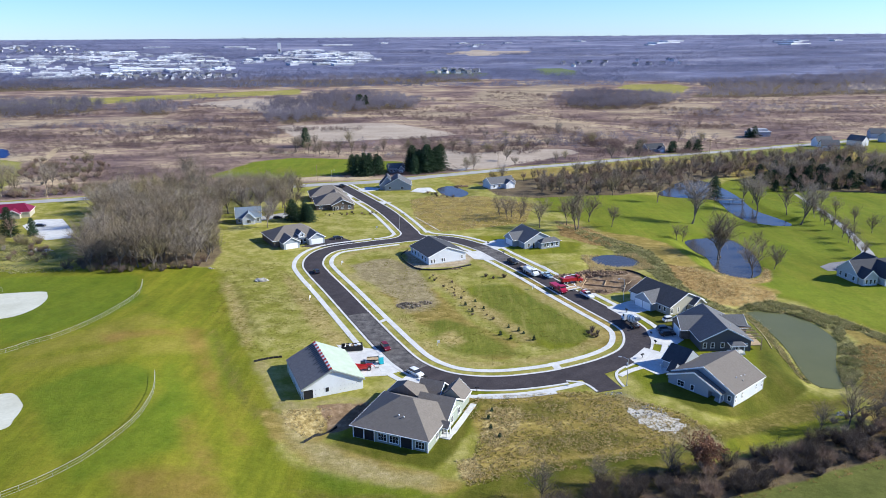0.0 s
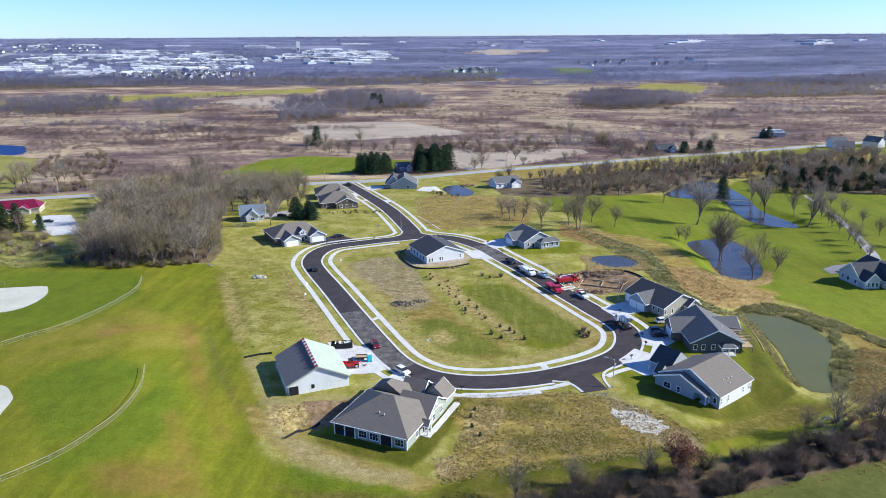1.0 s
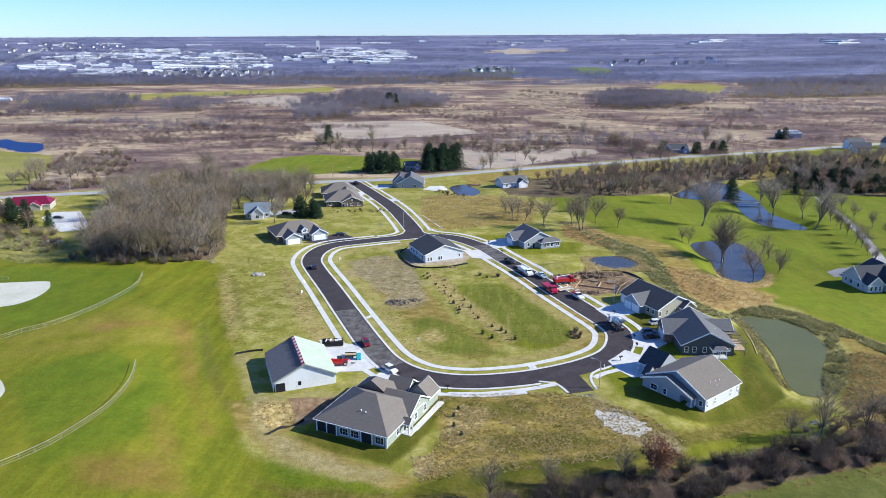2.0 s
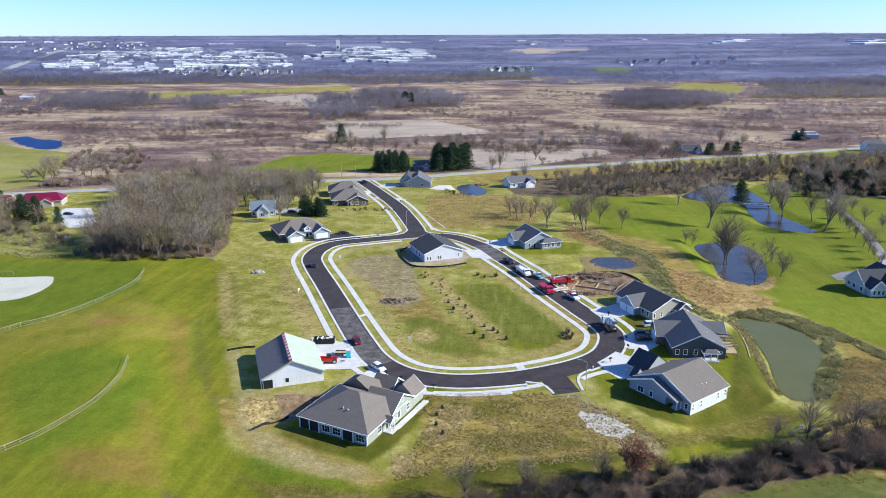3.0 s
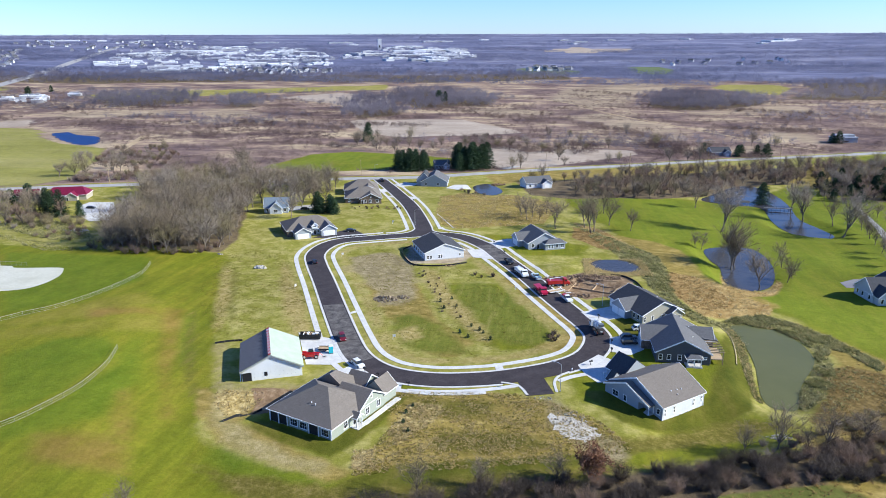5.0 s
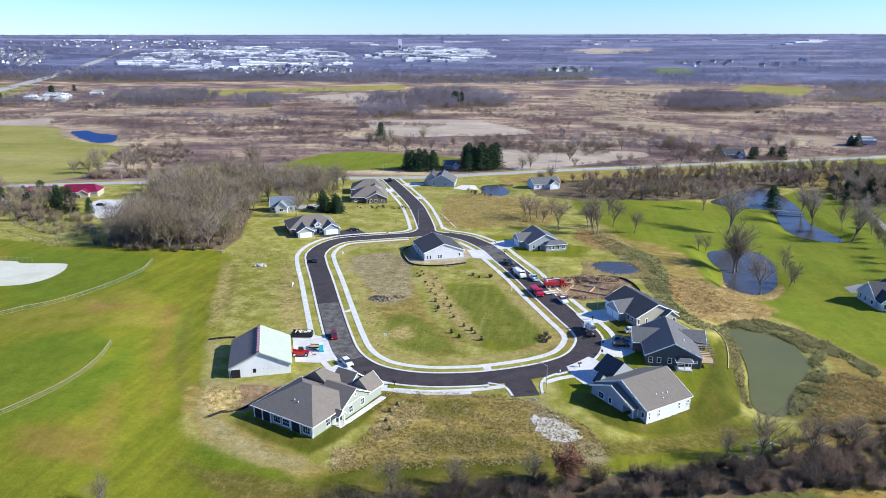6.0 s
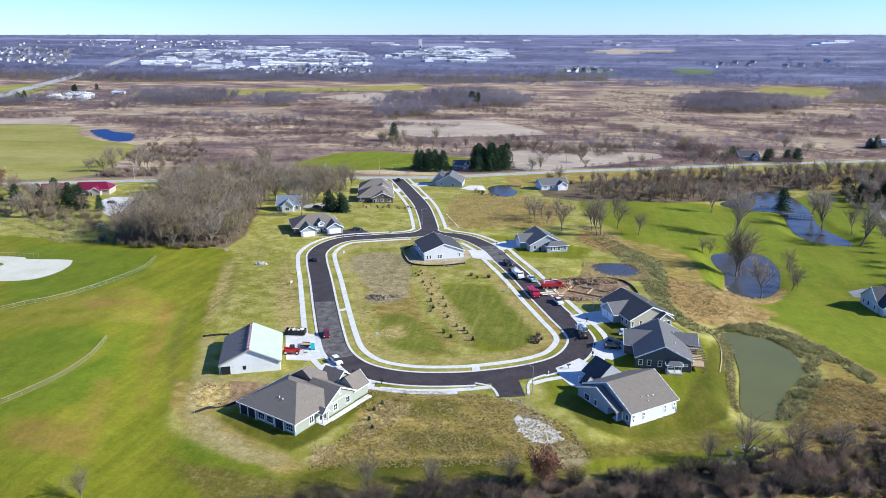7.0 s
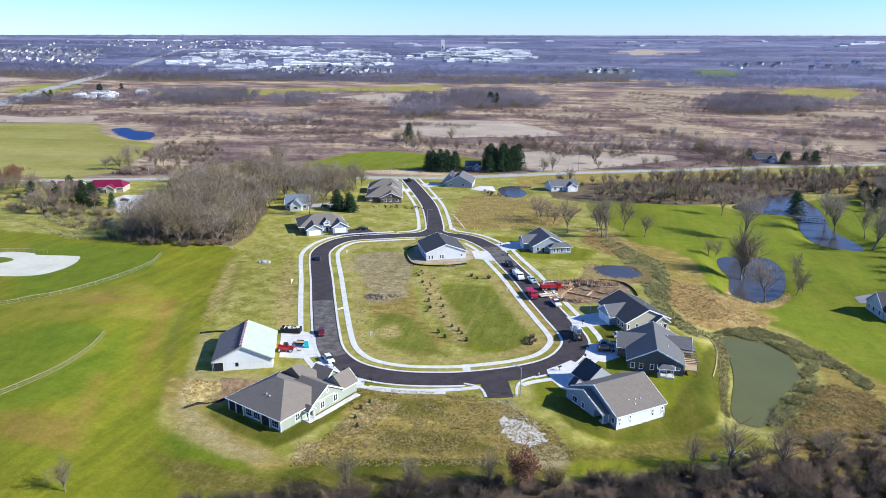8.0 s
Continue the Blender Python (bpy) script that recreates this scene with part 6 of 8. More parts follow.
def conifer_meshes(seed, height, width, needles=None):
    r = np.random.default_rng(seed)
    bm = bmesh.new()
    tube(bm, (0, 0, -0.3), (0, 0, height * 0.96), height * 0.016, 0.03, 6)
    me = bpy.data.meshes.new("trunk")
    bm.to_mesh(me)
    bm.free()
    me.materials.append(BARK)
    R, T, W = [], [], []
    whorls = int(height * 2.2)
    for k in range(whorls):
        f = (k + 0.5) / whorls
        z = height * (0.06 + 0.94 * f)
        ln = width * (1 - f) ** 0.5 * (0.8 + 0.35 * r.random()) + 0.15
        for j in range(9):
            az = 6.283 * (j + r.random()) / 9
            o = np.array([math.cos(az), math.sin(az), -0.22 + 0.4 * f])
            tip = np.array([0, 0, z]) + o * ln * (0.75 + 0.4 * r.random())
            root = np.array([0, 0, z])
            R.append(root), T.append(tip), W.append(0.35)
            for q in (0.35, 0.55, 0.75, 0.9):
                s = root + (tip - root) * q
                for sg in (-1, 1):
                    e = s + (o * 0.5 + sg * np.array([-o[1], o[0], -0.25]) * 0.6 + r.normal(size=3) * 0.12) * ln * 0.36
                    R.append(s), T.append(e), W.append(0.30)
    return me, sliver_mesh("crown", R, T, W, needles or NEEDLES)


def plant(name, meshes, spots, label, category, group="", lower="trunk"):
    """One thing with its two parts, then copies: spots are x, y, scale and turn."""
    first = None
    for x, y, s, rot in spots:
        m = pose(x, y, gz(x, y), 0, 0, rot) @ Matrix.Diagonal((s, s, s, 1))
        if first is None:
            first = new(name)
            tagged(first, label, category, group)
            for nm, me in zip((lower, "crown"), meshes):
                ob = new(nm, me)
                ob.parent = first
            first.matrix_basis = m
        else:
            c = first.copy()
            scene.collection.objects.link(c)
            for o in first.children:
                k = o.copy()
                scene.collection.objects.link(k)
                k.parent = c
            c.matrix_basis = m
    return first


def thicket(name, kinds, spots, label, category):
    """Many plants joined into one mass: kinds are pairs of meshes, taken in turn."""
    verts, faces, mats, base = [], [], [], 0
    data = []
    for pair in kinds:
        for me in pair:
            co = np.empty(3 * len(me.vertices))
            me.vertices.foreach_get("co", co)
            data.append((co.reshape(-1, 3), [tuple(f.vertices) for f in me.polygons], me.materials[0]))
    used = []
    for k, (x, y, s, rot) in enumerate(spots):
        a = radians(rot)
        z = gz(x, y)
        for co, fs, material in data[2 * (k % len(kinds)):2 * (k % len(kinds)) + 2]:
            if material not in used:
                used.append(material)
            v = np.column_stack([co[:, 0] * math.cos(a) - co[:, 1] * math.sin(a), co[:, 0] * math.sin(a) + co[:, 1] * math.cos(a), co[:, 2]]) * s + [x, y, z]
            verts.append(v)
            faces.extend(tuple(i + base for i in f) for f in fs)
            mats.extend([used.index(material)] * len(fs))
            base += len(v)
    me = bpy.data.meshes.new(name)
    me.from_pydata(np.concatenate(verts).tolist(), [], faces)
    for material in used:
        me.materials.append(material)
    me.polygons.foreach_set("material_index", mats)
    me.update()
    return tagged(new(name, me), label, category, kind="stuff")


def scatter(poly, n, gap, seed, avoid=()):
    """Up to n spots inside an outline, no nearer to one another than gap."""
    r = np.random.default_rng(seed)
    p = np.array(poly, float)
    lo, hi = p.min(0), p.max(0)
    got = []
    for _ in range(n * 30):
        q = lo + (hi - lo) * r.random(2)
        if not inside(p, q[0], q[1]) or any((q[0] - a) ** 2 + (q[1] - b) ** 2 < gap * gap for a, b in got):
            continue
        if any(inside(np.array(a, float), q[0], q[1]) for a in avoid):
            continue
        got.append((q[0], q[1]))
        if len(got) >= n:
            break
    return got


def spread_spots(pts, seed, lo=0.75, hi=1.2):
    r = np.random.default_rng(seed)
    return [(x, y, lo + (hi - lo) * r.random(), 360 * r.random()) for x, y in pts]


TREES = [bare_tree_meshes(s, h, sp, lb, de) for s, h, sp, lb, de in ((1, 17, 0.45, 7, 1.0), (2, 19, 0.38, 6, 1.0), (3, 15, 0.6, 7, 1.1), (4, 18, 0.5, 8, 0.9), (5, 13, 0.5, 6, 1.0))]
TREES += [bare_tree_meshes(s, h, sp, lb, de, tw) for s, h, sp, lb, de, tw in ((6, 18, 0.42, 7, 1.2, TWIGS_GREY), (7, 16, 0.6, 7, 1.3, TWIGS_GREY), (8, 16, 0.5, 8, 1.2, TWIGS_WILLOW), (9, 14, 0.6, 7, 1.3, TWIGS_WILLOW))]
BELT_TREES = [bare_tree_meshes(s, h, sp, 6, 0.6, tw, coarse=True) for s, h, sp, tw in ((61, 15, 0.5, TWIGS_BROWN), (62, 13, 0.6, TWIGS_BROWN), (63, 17, 0.42, TWIGS_GREY), (64, 14, 0.55, TWIGS), (65, 12, 0.6, TWIGS_BROWN), (66, 15, 0.5, TWIGS_WILLOW))]


def grove(name, poly, n, gap, seed, label, group, lo=0.75, hi=1.2, avoid=(), kinds=(0, 5, 2, 7, 1, 6, 8, 3, 4), joined=False):
    pts = scatter(poly, n, gap, seed, avoid)
    spots = spread_spots(pts, seed + 1, lo, hi)
    if joined:
        thicket("tree_belt", BELT_TREES, spots, label, "trees")
        return
    for k, kind in enumerate(kinds):
        sub = spots[k::len(kinds)]
        if sub:
            plant(name, TREES[kind], sub, label, "tree", group)


WOOD_W = [(-141, 259), (-126, 255.5), (-106, 256), (-94, 270), (-97, 290), (-104, 318), (-112, 345), (-150, 372), (-184, 372), (-160, 330), (-152, 300)]
grove("bare_tree", WOOD_W, 150, 4.4, 11, "tall leafless grey-brown deciduous tree in a dense wood", "trees of the west wood", 0.75, 1.2, kinds=(0, 6, 1, 7, 2, 3, 8, 5, 4))
grove("bare_tree", [(-118, 345), (-80, 330), (-78, 372), (-86, 410), (-120, 430), (-190, 405), (-184, 376)], 58, 6, 21, "leafless tree behind the old cottage", "trees round the old cottage", 0.8, 1.15, avoid=[[(-108, 334), (-84, 334), (-84, 356), (-108, 356)]])
grove("bare_tree", ROAD_BELT, 215, 4.8, 31, "leafless reddish-brown trees in a belt beside the highway", "trees of the highway belt", 0.45, 0.85, avoid=[[(18, 400), (54, 400), (60, 455), (14, 455)]], joined=True)
grove("bare_tree", [(225, 480), (300, 440), (330, 520), (330, 590), (280, 560)], 110, 5, 41, "leafless trees in the belt beyond the golf course", "trees of the east belt", 0.5, 0.9, joined=True)
grove("bare_tree", [(-330, 330), (-245, 335), (-232, 300), (-205, 290), (-190, 320), (-215, 335), (-240, 345), (-300, 372)], 45, 6, 51, "leafless trees near the crimson-roofed building", "trees near the barn", 0.55, 0.95, joined=True)
grove("bare_tree", [(-40, 575), (-150, 600), (-120, 640), (-20, 620), (60, 640), (110, 640), (40, 600)], 24, 10, 61, "leafless tree at the edge of a stubble field", "field edge trees", 0.5, 0.85)
grove("bare_tree", [(-290, 425), (-262, 430), (-240, 450), (-262, 470), (-290, 455)], 7, 9, 71, "leafless tree beyond the highway", "roadside trees", 0.7, 0.95)
# single trees on the golf course and along its edge: x, y and height
def stand(name, meshes, spots, label, group):
    tall = float(np.percentile([v.co.z for v in meshes[1].vertices], 98))
    plant(name, meshes, [(x, y, h / tall, 67 * k % 360) for k, (x, y, h) in enumerate(spots)], label, "tree", group)


stand("bare_tree", bare_tree_meshes(12, 21, 0.42, 8, 1.0, TWIGS, stem=0.2, wide=1.2), [(116, 288, 22), (118, 290.5, 18)], "large leafless many-stemmed dark tree beside the pond", "golf course trees")
stand("bare_tree", bare_tree_meshes(13, 22, 0.34, 8, 1.2, TWIGS_GREY, stem=0.24, wide=1.2), [(181, 350.5, 22), (124.9, 347.6, 23), (174.3, 386, 20)], "tall silver-grey leafless tree with a fine broad crown", "golf course trees")
stand("bare_tree", bare_tree_meshes(14, 16, 0.3, 6, 0.9, TWIGS, stem=0.3, wide=1.3), [(120.5, 264.8, 15.5), (122.4, 400, 15), (80.6, 330.6, 10.5), (71.6, 340, 13.3), (46, 329, 14.2), (59.5, 334, 13)], "leafless spreading tree on mown golf grass", "golf course trees")
stand("bare_tree", bare_tree_meshes(15, 18, 0.22, 6, 0.8, TWIGS, stem=0.32, wide=1.3), [(62, 323.3, 19), (63.5, 326, 16), (175.2, 410, 17), (179, 404, 14), (70.7, 364.8, 11.5), (184, 372, 15)], "slender leafless tree at the water's edge", "golf course trees")
stand("young_tree", bare_tree_meshes(16, 13, 0.28, 5, 0.8, TWIGS, wide=1.4), [(41.6, 361, 10), (32, 347, 13), (28.9, 356.8, 10.5), (34.5, 352, 11), (38, 344, 9), (109.6, 314.9, 8), (106.9, 315, 7.3), (136.1, 278, 8.5), (136.5, 292.8, 8), (132.8, 272.6, 9), (138.3, 303.6, 8)], "thin young leafless tree in grass", "young trees")
stand("avenue_tree", TREES[0], [(194.2, 363.5, 10), (191.1, 346.4, 9.6), (189.3, 336, 9.3), (186, 321, 10), (183.9, 312, 10), (200.7, 376.4, 8), (180.6, 300, 8), (193.4, 355, 9), (177, 288, 8), (203, 310, 9), (205, 330, 9), (208, 350, 9), (210, 372, 9), (214, 395, 9)], "small leafless tree in a row along the golf lane", "avenue trees")
plant("russet_oak", bare_tree_meshes(21, 9, 0.55, 7, 1.0, TWIGS_RED, True), [(51.5, 124.5, 1.0, 0), (-291, 360, 1.5, 60), (-299, 356, 1.3, 200), (-284, 352, 1.2, 120)], "small oak holding russet-brown dead leaves", "tree")
plant("bare_tree", TREES[3], [(18.7, 116.8, 0.5, 0), (30, 121.6, 0.38, 77), (45.3, 124.5, 0.45, 20), (92.7, 145.1, 0.62, 130), (103.6, 147.7, 0.6, 10), (98.3, 144.1, 0.4, 210), (85.3, 143.4, 0.42, 33), (113.3, 152.4, 0.5, 90), (-31.5, 100.3, 0.42, 40), (-215, 323, 0.8, 22), (-166, 463, 1.1, 300), (-160, 452, 0.8, 80)], "leafless tree rising from the brush", "tree", "trees in the brush")
# conifers
SPRUCE = [conifer_meshes(31, 13, 5.2), conifer_meshes(32, 18, 6.5), conifer_meshes(33, 8, 3.4)]
plant("spruce", SPRUCE[0], spread_spots([(-58.7, 486), (-52.4, 485), (-47.3, 488), (-44, 491), (-60, 497), (-52, 499), (-47, 503), (-55, 492), (-20, 493), (-63, 491)], 5, 0.85, 1.2), "dark green spruce in a windbreak", "tree", "farmstead spruces")
plant("spruce", SPRUCE[1], spread_spots([(-23, 503), (-17, 500), (-11, 499), (-5, 503), (-22, 511), (-15, 513), (-9, 512), (-2, 508), (-19, 506), (-12, 506), (-126, 655)], 6, 0.8, 1.1), "tall dark green spruce tree", "tree", "tall spruces")
plant("spruce", SPRUCE[0], [(164.4, 425.4, 1.05, 30)], "dark green spruce beside the stream", "tree")
plant("spruce", conifer_meshes(34, 14, 4.6), [(-210, 322, 1.0, 10), (-200, 318, 1.0, 80), (-190, 319, 0.62, 120)], "tall green spruce before the crimson-roofed building", "tree", "spruces by the car park")
plant("spruce", SPRUCE[2], spread_spots([(-73, 345.5), (-68, 348.5), (-76, 349), (-70, 351), (-66, 345), (-163, 458), (-225, 345), (-242, 350), (-248, 344), (-252, 332)], 8, 0.9, 1.4), "dense dark green spruce tree", "tree", "small spruces")
DARK_WOOD = [(198, 442), (216, 485), (245, 506), (273, 514), (340, 512), (340, 420), (264, 430), (240, 436), (217, 431)]
plant("spruce", SPRUCE[0], spread_spots(scatter(DARK_WOOD, 75, 6, 91), 9, 0.5, 0.9), "dark green spruce in a plantation", "tree", "plantation spruces")
grove("bare_tree", DARK_WOOD, 120, 4, 95, "leafless brown trees among the plantation spruces", "plantation trees", 0.5, 0.9, joined=True)
plant("spruce", SPRUCE[2], spread_spots([(192, 600), (196, 607), (208, 606), (214, 600), (300, 705), (305, 703), (168, 612)], 19, 1.0, 1.5), "dark green spruce by a farmhouse", "tree", "farm spruces")

plant("willow", TREES[7], [(-195.5, 424, 0.75, 0), (-186, 436, 0.7, 50), (-177, 427, 0.85, 110), (-160, 413, 0.8, 160), (-196, 408, 0.7, 220), (-200, 398, 0.75, 280), (-190, 384, 0.8, 330), (-175, 392, 0.85, 20)], "olive-tinted leafless willow beside the highway", "tree", "willows")
plant("willow", TREES[8], [(-145, 420, 0.9, 0), (-130, 412, 0.95, 70), (-112, 424, 0.95, 130), (-97, 421, 1.0, 200), (-86, 413, 1.0, 260), (-104, 404, 0.9, 310), (-122, 398, 1.0, 15), (-90, 398, 1.0, 95)], "olive-tinted leafless willow beside the highway", "tree", "willows")
plant("bare_tree", TREES[5], [(-175, 479, 0.85, 0), (-169, 470, 0.6, 90), (-294, 468, 0.8, 40), (-297, 490, 0.6, 140)], "pale grey leafless tree beyond the highway", "tree", "roadside trees")

# brush and hedgerow
SHRUBS = [shrub_meshes(41, 4.2, BRUSH, 170), shrub_meshes(42, 3.2, BRUSH, 140), shrub_meshes(43, 5.0, BRUSH, 190), shrub_meshes(49, 4.6, TWIGS_BROWN, 150)]
MIXED_SHRUBS = [shrub_meshes(44, 4.0, TWIGS_BROWN, 60, 0.13), shrub_meshes(47, 5.0, TWIGS, 65, 0.13), shrub_meshes(45, 3.4, TWIGS_GREY, 55, 0.13), shrub_meshes(48, 4.2, TWIGS_BROWN, 60, 0.13), shrub_meshes(46, 4.2, TWIGS_WILLOW, 60, 0.13)]


def brush(poly, n, gap, seed, label, group, lo=0.7, hi=1.2, joined=False, avoid=()):
    spots = spread_spots(scatter(poly, n, gap, seed, avoid), seed, lo, hi)
    if joined:
        thicket("brush", MIXED_SHRUBS, spots, label, "brush")
        return
    for k in range(4):
        if spots[k::4]:
            plant("shrub", SHRUBS[k], spots[k::4], label, "shrub", group, "stem")


brush([(-12, 106), (17, 114), (32, 121), (50, 127), (60, 130), (80, 137), (100, 146), (120, 156), (150, 165), (150, 140), (112, 138), (92, 131), (72, 123), (52, 117), (30, 108), (0, 96)], 215, 1.8, 101, "bare thorny brown shrub in the hedgerow", "hedgerow shrubs", 0.6, 1.1)
brush([(-142, 256), (-126, 252.5), (-106, 253.5), (-92, 267), (-94, 275), (-118, 270), (-150, 268)], 46, 2.4, 103, "bare grey shrub at the wood's edge", "wood edge shrubs", 0.6, 1.0, joined=True)
brush([(-215, 320), (-178, 300), (-150, 272), (-148, 264), (-168, 266), (-200, 284), (-220, 304)], 26, 3.4, 105, "bare brown brush on rough ground", "rough ground shrubs", 0.4, 0.9, joined=True)
for k, (x, y) in enumerate([(-205, 302), (-199, 304), (-194, 301), (-188, 304), (-183, 300), (-201, 297), (-192, 296), (-178, 302)]):
    plant("shrub", shrub_meshes(81 + k % 2, 5.5, (TWIGS_WILLOW, TWIGS)[k % 2], 170), [(x, y, 0.9 + 0.1 * (k % 3), 41 * k)], "broad olive-tan leafless thicket before the car park", "shrub", "thickets by the car park", "stem")
brush([(84, 143), (92, 148), (101, 153), (113, 162), (132, 176), (150, 165), (120, 152), (102, 144), (92, 139)], 60, 2.4, 131, "bare thorny brown shrubs by the reed bank", "hedgerow shrubs", 0.3, 0.7, joined=True)
brush(ROAD_BELT, 160, 3.2, 109, "bare reddish brown shrub in the tree belt", "belt undergrowth", 0.6, 1.1, joined=True, avoid=[[(18, 400), (54, 400), (60, 455), (14, 455)]])
brush([(-330, 330), (-245, 338), (-210, 325), (-195, 300), (-225, 295), (-300, 310)], 50, 4.0, 111, "bare brown shrub near the barn", "barn shrubs", 0.6, 1.1, joined=True)

brush(DARK_WOOD, 160, 3.0, 117, "bare brown brush under the plantation", "plantation brush", 0.7, 1.2, joined=True)
brush([(-262, 408), (-215, 424), (-160, 446), (-165, 470), (-225, 452), (-268, 430)], 90, 3.0, 113, "bare purple-brown brush beyond the highway", "roadside brush", 0.7, 1.2, joined=True)
brush([(-330, 560), (-300, 500), (-262, 452), (-230, 470), (-250, 540), (-300, 600)], 80, 4.0, 115, "bare brown brush beside the pale field", "field brush", 0.7, 1.3, joined=True)

# thickets and single trees north of the highway
for k in range(4):
    plant("bare_tree", TREES[(2, 5, 7, 3)[k]], [(x, y, 0.6 + 0.1 * ((i * 7) % 4), 53 * i) for i, (x, y) in enumerate([(-19, 688), (41, 706), (62, 712), (70, 663), (49, 557), (118, 727), (134, 651), (157, 571), (173, 627), (215, 607), (237, 662), (222, 676), (148, 569), (134, 564), (16, 504), (22, 511), (54, 529), (86, 544), (95, 553), (-120, 668), (-128, 656), (-128, 621), (-87, 669)][k::4])], "single leafless tree in the fields north of the highway", "tree", "field trees")

# blades of grass and reeds


def grass(name, poly, n, h, w, material, label, seed, per=7, lean=0.75, patch=0.0, avoid=()):
    r = np.random.default_rng(seed)
    p = np.array(poly, float)
    lo, hi = p.min(0), p.max(0)
    q = lo + (hi - lo) * r.random((n * 4, 2))
    ok = inside(p, q[:, 0], q[:, 1])
    for a in avoid:
        ok &= ~inside(np.array(a, float), q[:, 0], q[:, 1])
    if patch:
        f = np.sin(q[:, 0] * 0.31 + 2 * np.sin(q[:, 1] * 0.17)) * np.sin(q[:, 1] * 0.37 + 1.7 * np.sin(q[:, 0] * 0.23))
        ok &= f + r.normal(size=len(f)) * 0.4 > patch - 0.6
    q = q[ok][:n]
    z = land(q[:, 0], q[:, 1])
    c = np.repeat(np.column_stack([q, z]), per, 0)
    m = len(c)
    hh = np.repeat(h * (0.6 + 0.7 * r.random(len(q))), per) * (0.7 + 0.5 * r.random(m))
    roots = c + np.column_stack([r.normal(size=(m, 2)) * 0.25 * h, np.full(m, -0.05)])
    tips = roots + np.column_stack([r.normal(size=(m, 2)) * lean * hh[:, None], hh])
    me = sliver_mesh(name, roots, tips, w * (0.7 + 0.6 * r.random(m)), material)
    return tagged(new(name, me), label, "grass", kind="stuff")


grass("dry_grass", DRY[0], 3600, 0.34, 0.13, STRAW, "tall dry straw-coloured grass on the empty lot", 201, patch=0.3)
grass("rough_grass", DRY[0], 2600, 0.26, 0.14, TURF, "olive rough grass on the empty lot", 202, patch=0.1)
grass("dry_grass", DRY[1], 2400, 0.55, 0.22, STRAW, "tall dry marsh grass beside the entrance road", 203, patch=0.4)
for k, area in enumerate(STRAW_BANK):
    grass("dry_grass", area, (420, 160, 200)[k], 0.55, 0.16, STRAW, "tall pale dry grass on the bank by the golf course", 230 + k, patch=0.0)
for k, area in enumerate(RUSSET):
    grass("dry_grass", area, (260, 200)[k], 0.5, 0.16, OCHRE, "russet dead weeds in the drainage swale", 235 + k)
for k, area in enumerate(THATCH):
    grass("dry_grass", area, (120, 90, 140)[k], 0.45, 0.14, STRAW, "bleached tussocks of dead grass by the sage house", 240 + k)
grass("reeds", REEDS_POND[0], 2600, 0.75, 0.2, REED, "dense green-grey reed tussocks round the retention pond", 205, per=12, lean=0.6, patch=0.25)
grass("reeds", REEDS_SWALE[0], 2400, 0.65, 0.2, REED, "green-grey reed tussocks in the drainage swale", 207, per=10, lean=0.6, patch=0.3)
grass("reeds", REEDS_WEST[0], 300, 0.7, 0.18, REED, "green reeds along the pond bank", 208, per=9)
grass("dry_grass", REEDS_WEST[0], 260, 0.6, 0.16, STRAW, "pale dry grass along the pond bank", 218, per=8)
grass("dry_grass", REEDS_POND[0], 800, 0.6, 0.16, STRAW, "pale dry grass among the reeds of the retention pond", 219, per=7, patch=0.4)
grass("dry_grass", OCHRE_EAST[0], 900, 0.5, 0.15, OCHRE, "ochre dry grass beyond the pond", 206, patch=0.35)
grass("reeds", OCHRE_EAST[0], 700, 0.5, 0.16, REED, "green-grey reed tussocks in the ochre grass", 209, patch=0.5)
grass("dry_grass", [(128, 214), (141, 195), (178, 154), (150, 138), (128, 150), (122, 170), (126, 196)], 600, 0.45, 0.15, OCHRE, "ochre dry grass at the edge of the golf course", 217, patch=0.4)
grass("dry_grass", [(57, 281), (80, 283), (82, 262), (56, 256)], 700, 0.8, 0.2, STRAW, "dry straw reeds round the small pond", 211, avoid=[PONDS["pond_small"]])
grass("rough_grass", [(-60, 262), (-24, 190), (-34, 190), (-54, 184), (-76, 215), (-90, 262), (-70, 282)], 3000, 0.16, 0.16, TURF, "uneven rough grass on the empty lots", 212, patch=0.45, lean=1.2)
grass("rough_grass", [(-42, 280), (-12, 286), (-6, 262), (14, 262), (46, 200), (40, 188), (14, 176), (-4, 184)], 3400, 0.16, 0.15, TURF, "uneven rough grass inside the loop road", 213, patch=0.5, lean=1.2)
grass("dry_grass", [(-10, 106), (17, 116), (50, 129), (80, 139), (120, 158), (150, 165), (150, 140), (92, 128), (52, 114), (10, 96)], 1500, 0.6, 0.1, OCHRE, "brown dead grass under the hedgerow", 214, patch=0.3)
grass("rough_grass", [(-215, 318), (-178, 298), (-152, 274), (-168, 268), (-205, 284), (-222, 302)], 1500, 0.7, 0.2, REED, "rough weeds among the brush", 216)
grass("rough_grass", [(-95, 262), (-150, 258), (-200, 275), (-260, 300), (-230, 285), (-160, 252)], 1500, 0.6, 0.2, REED, "rough weeds along the field edge", 215)


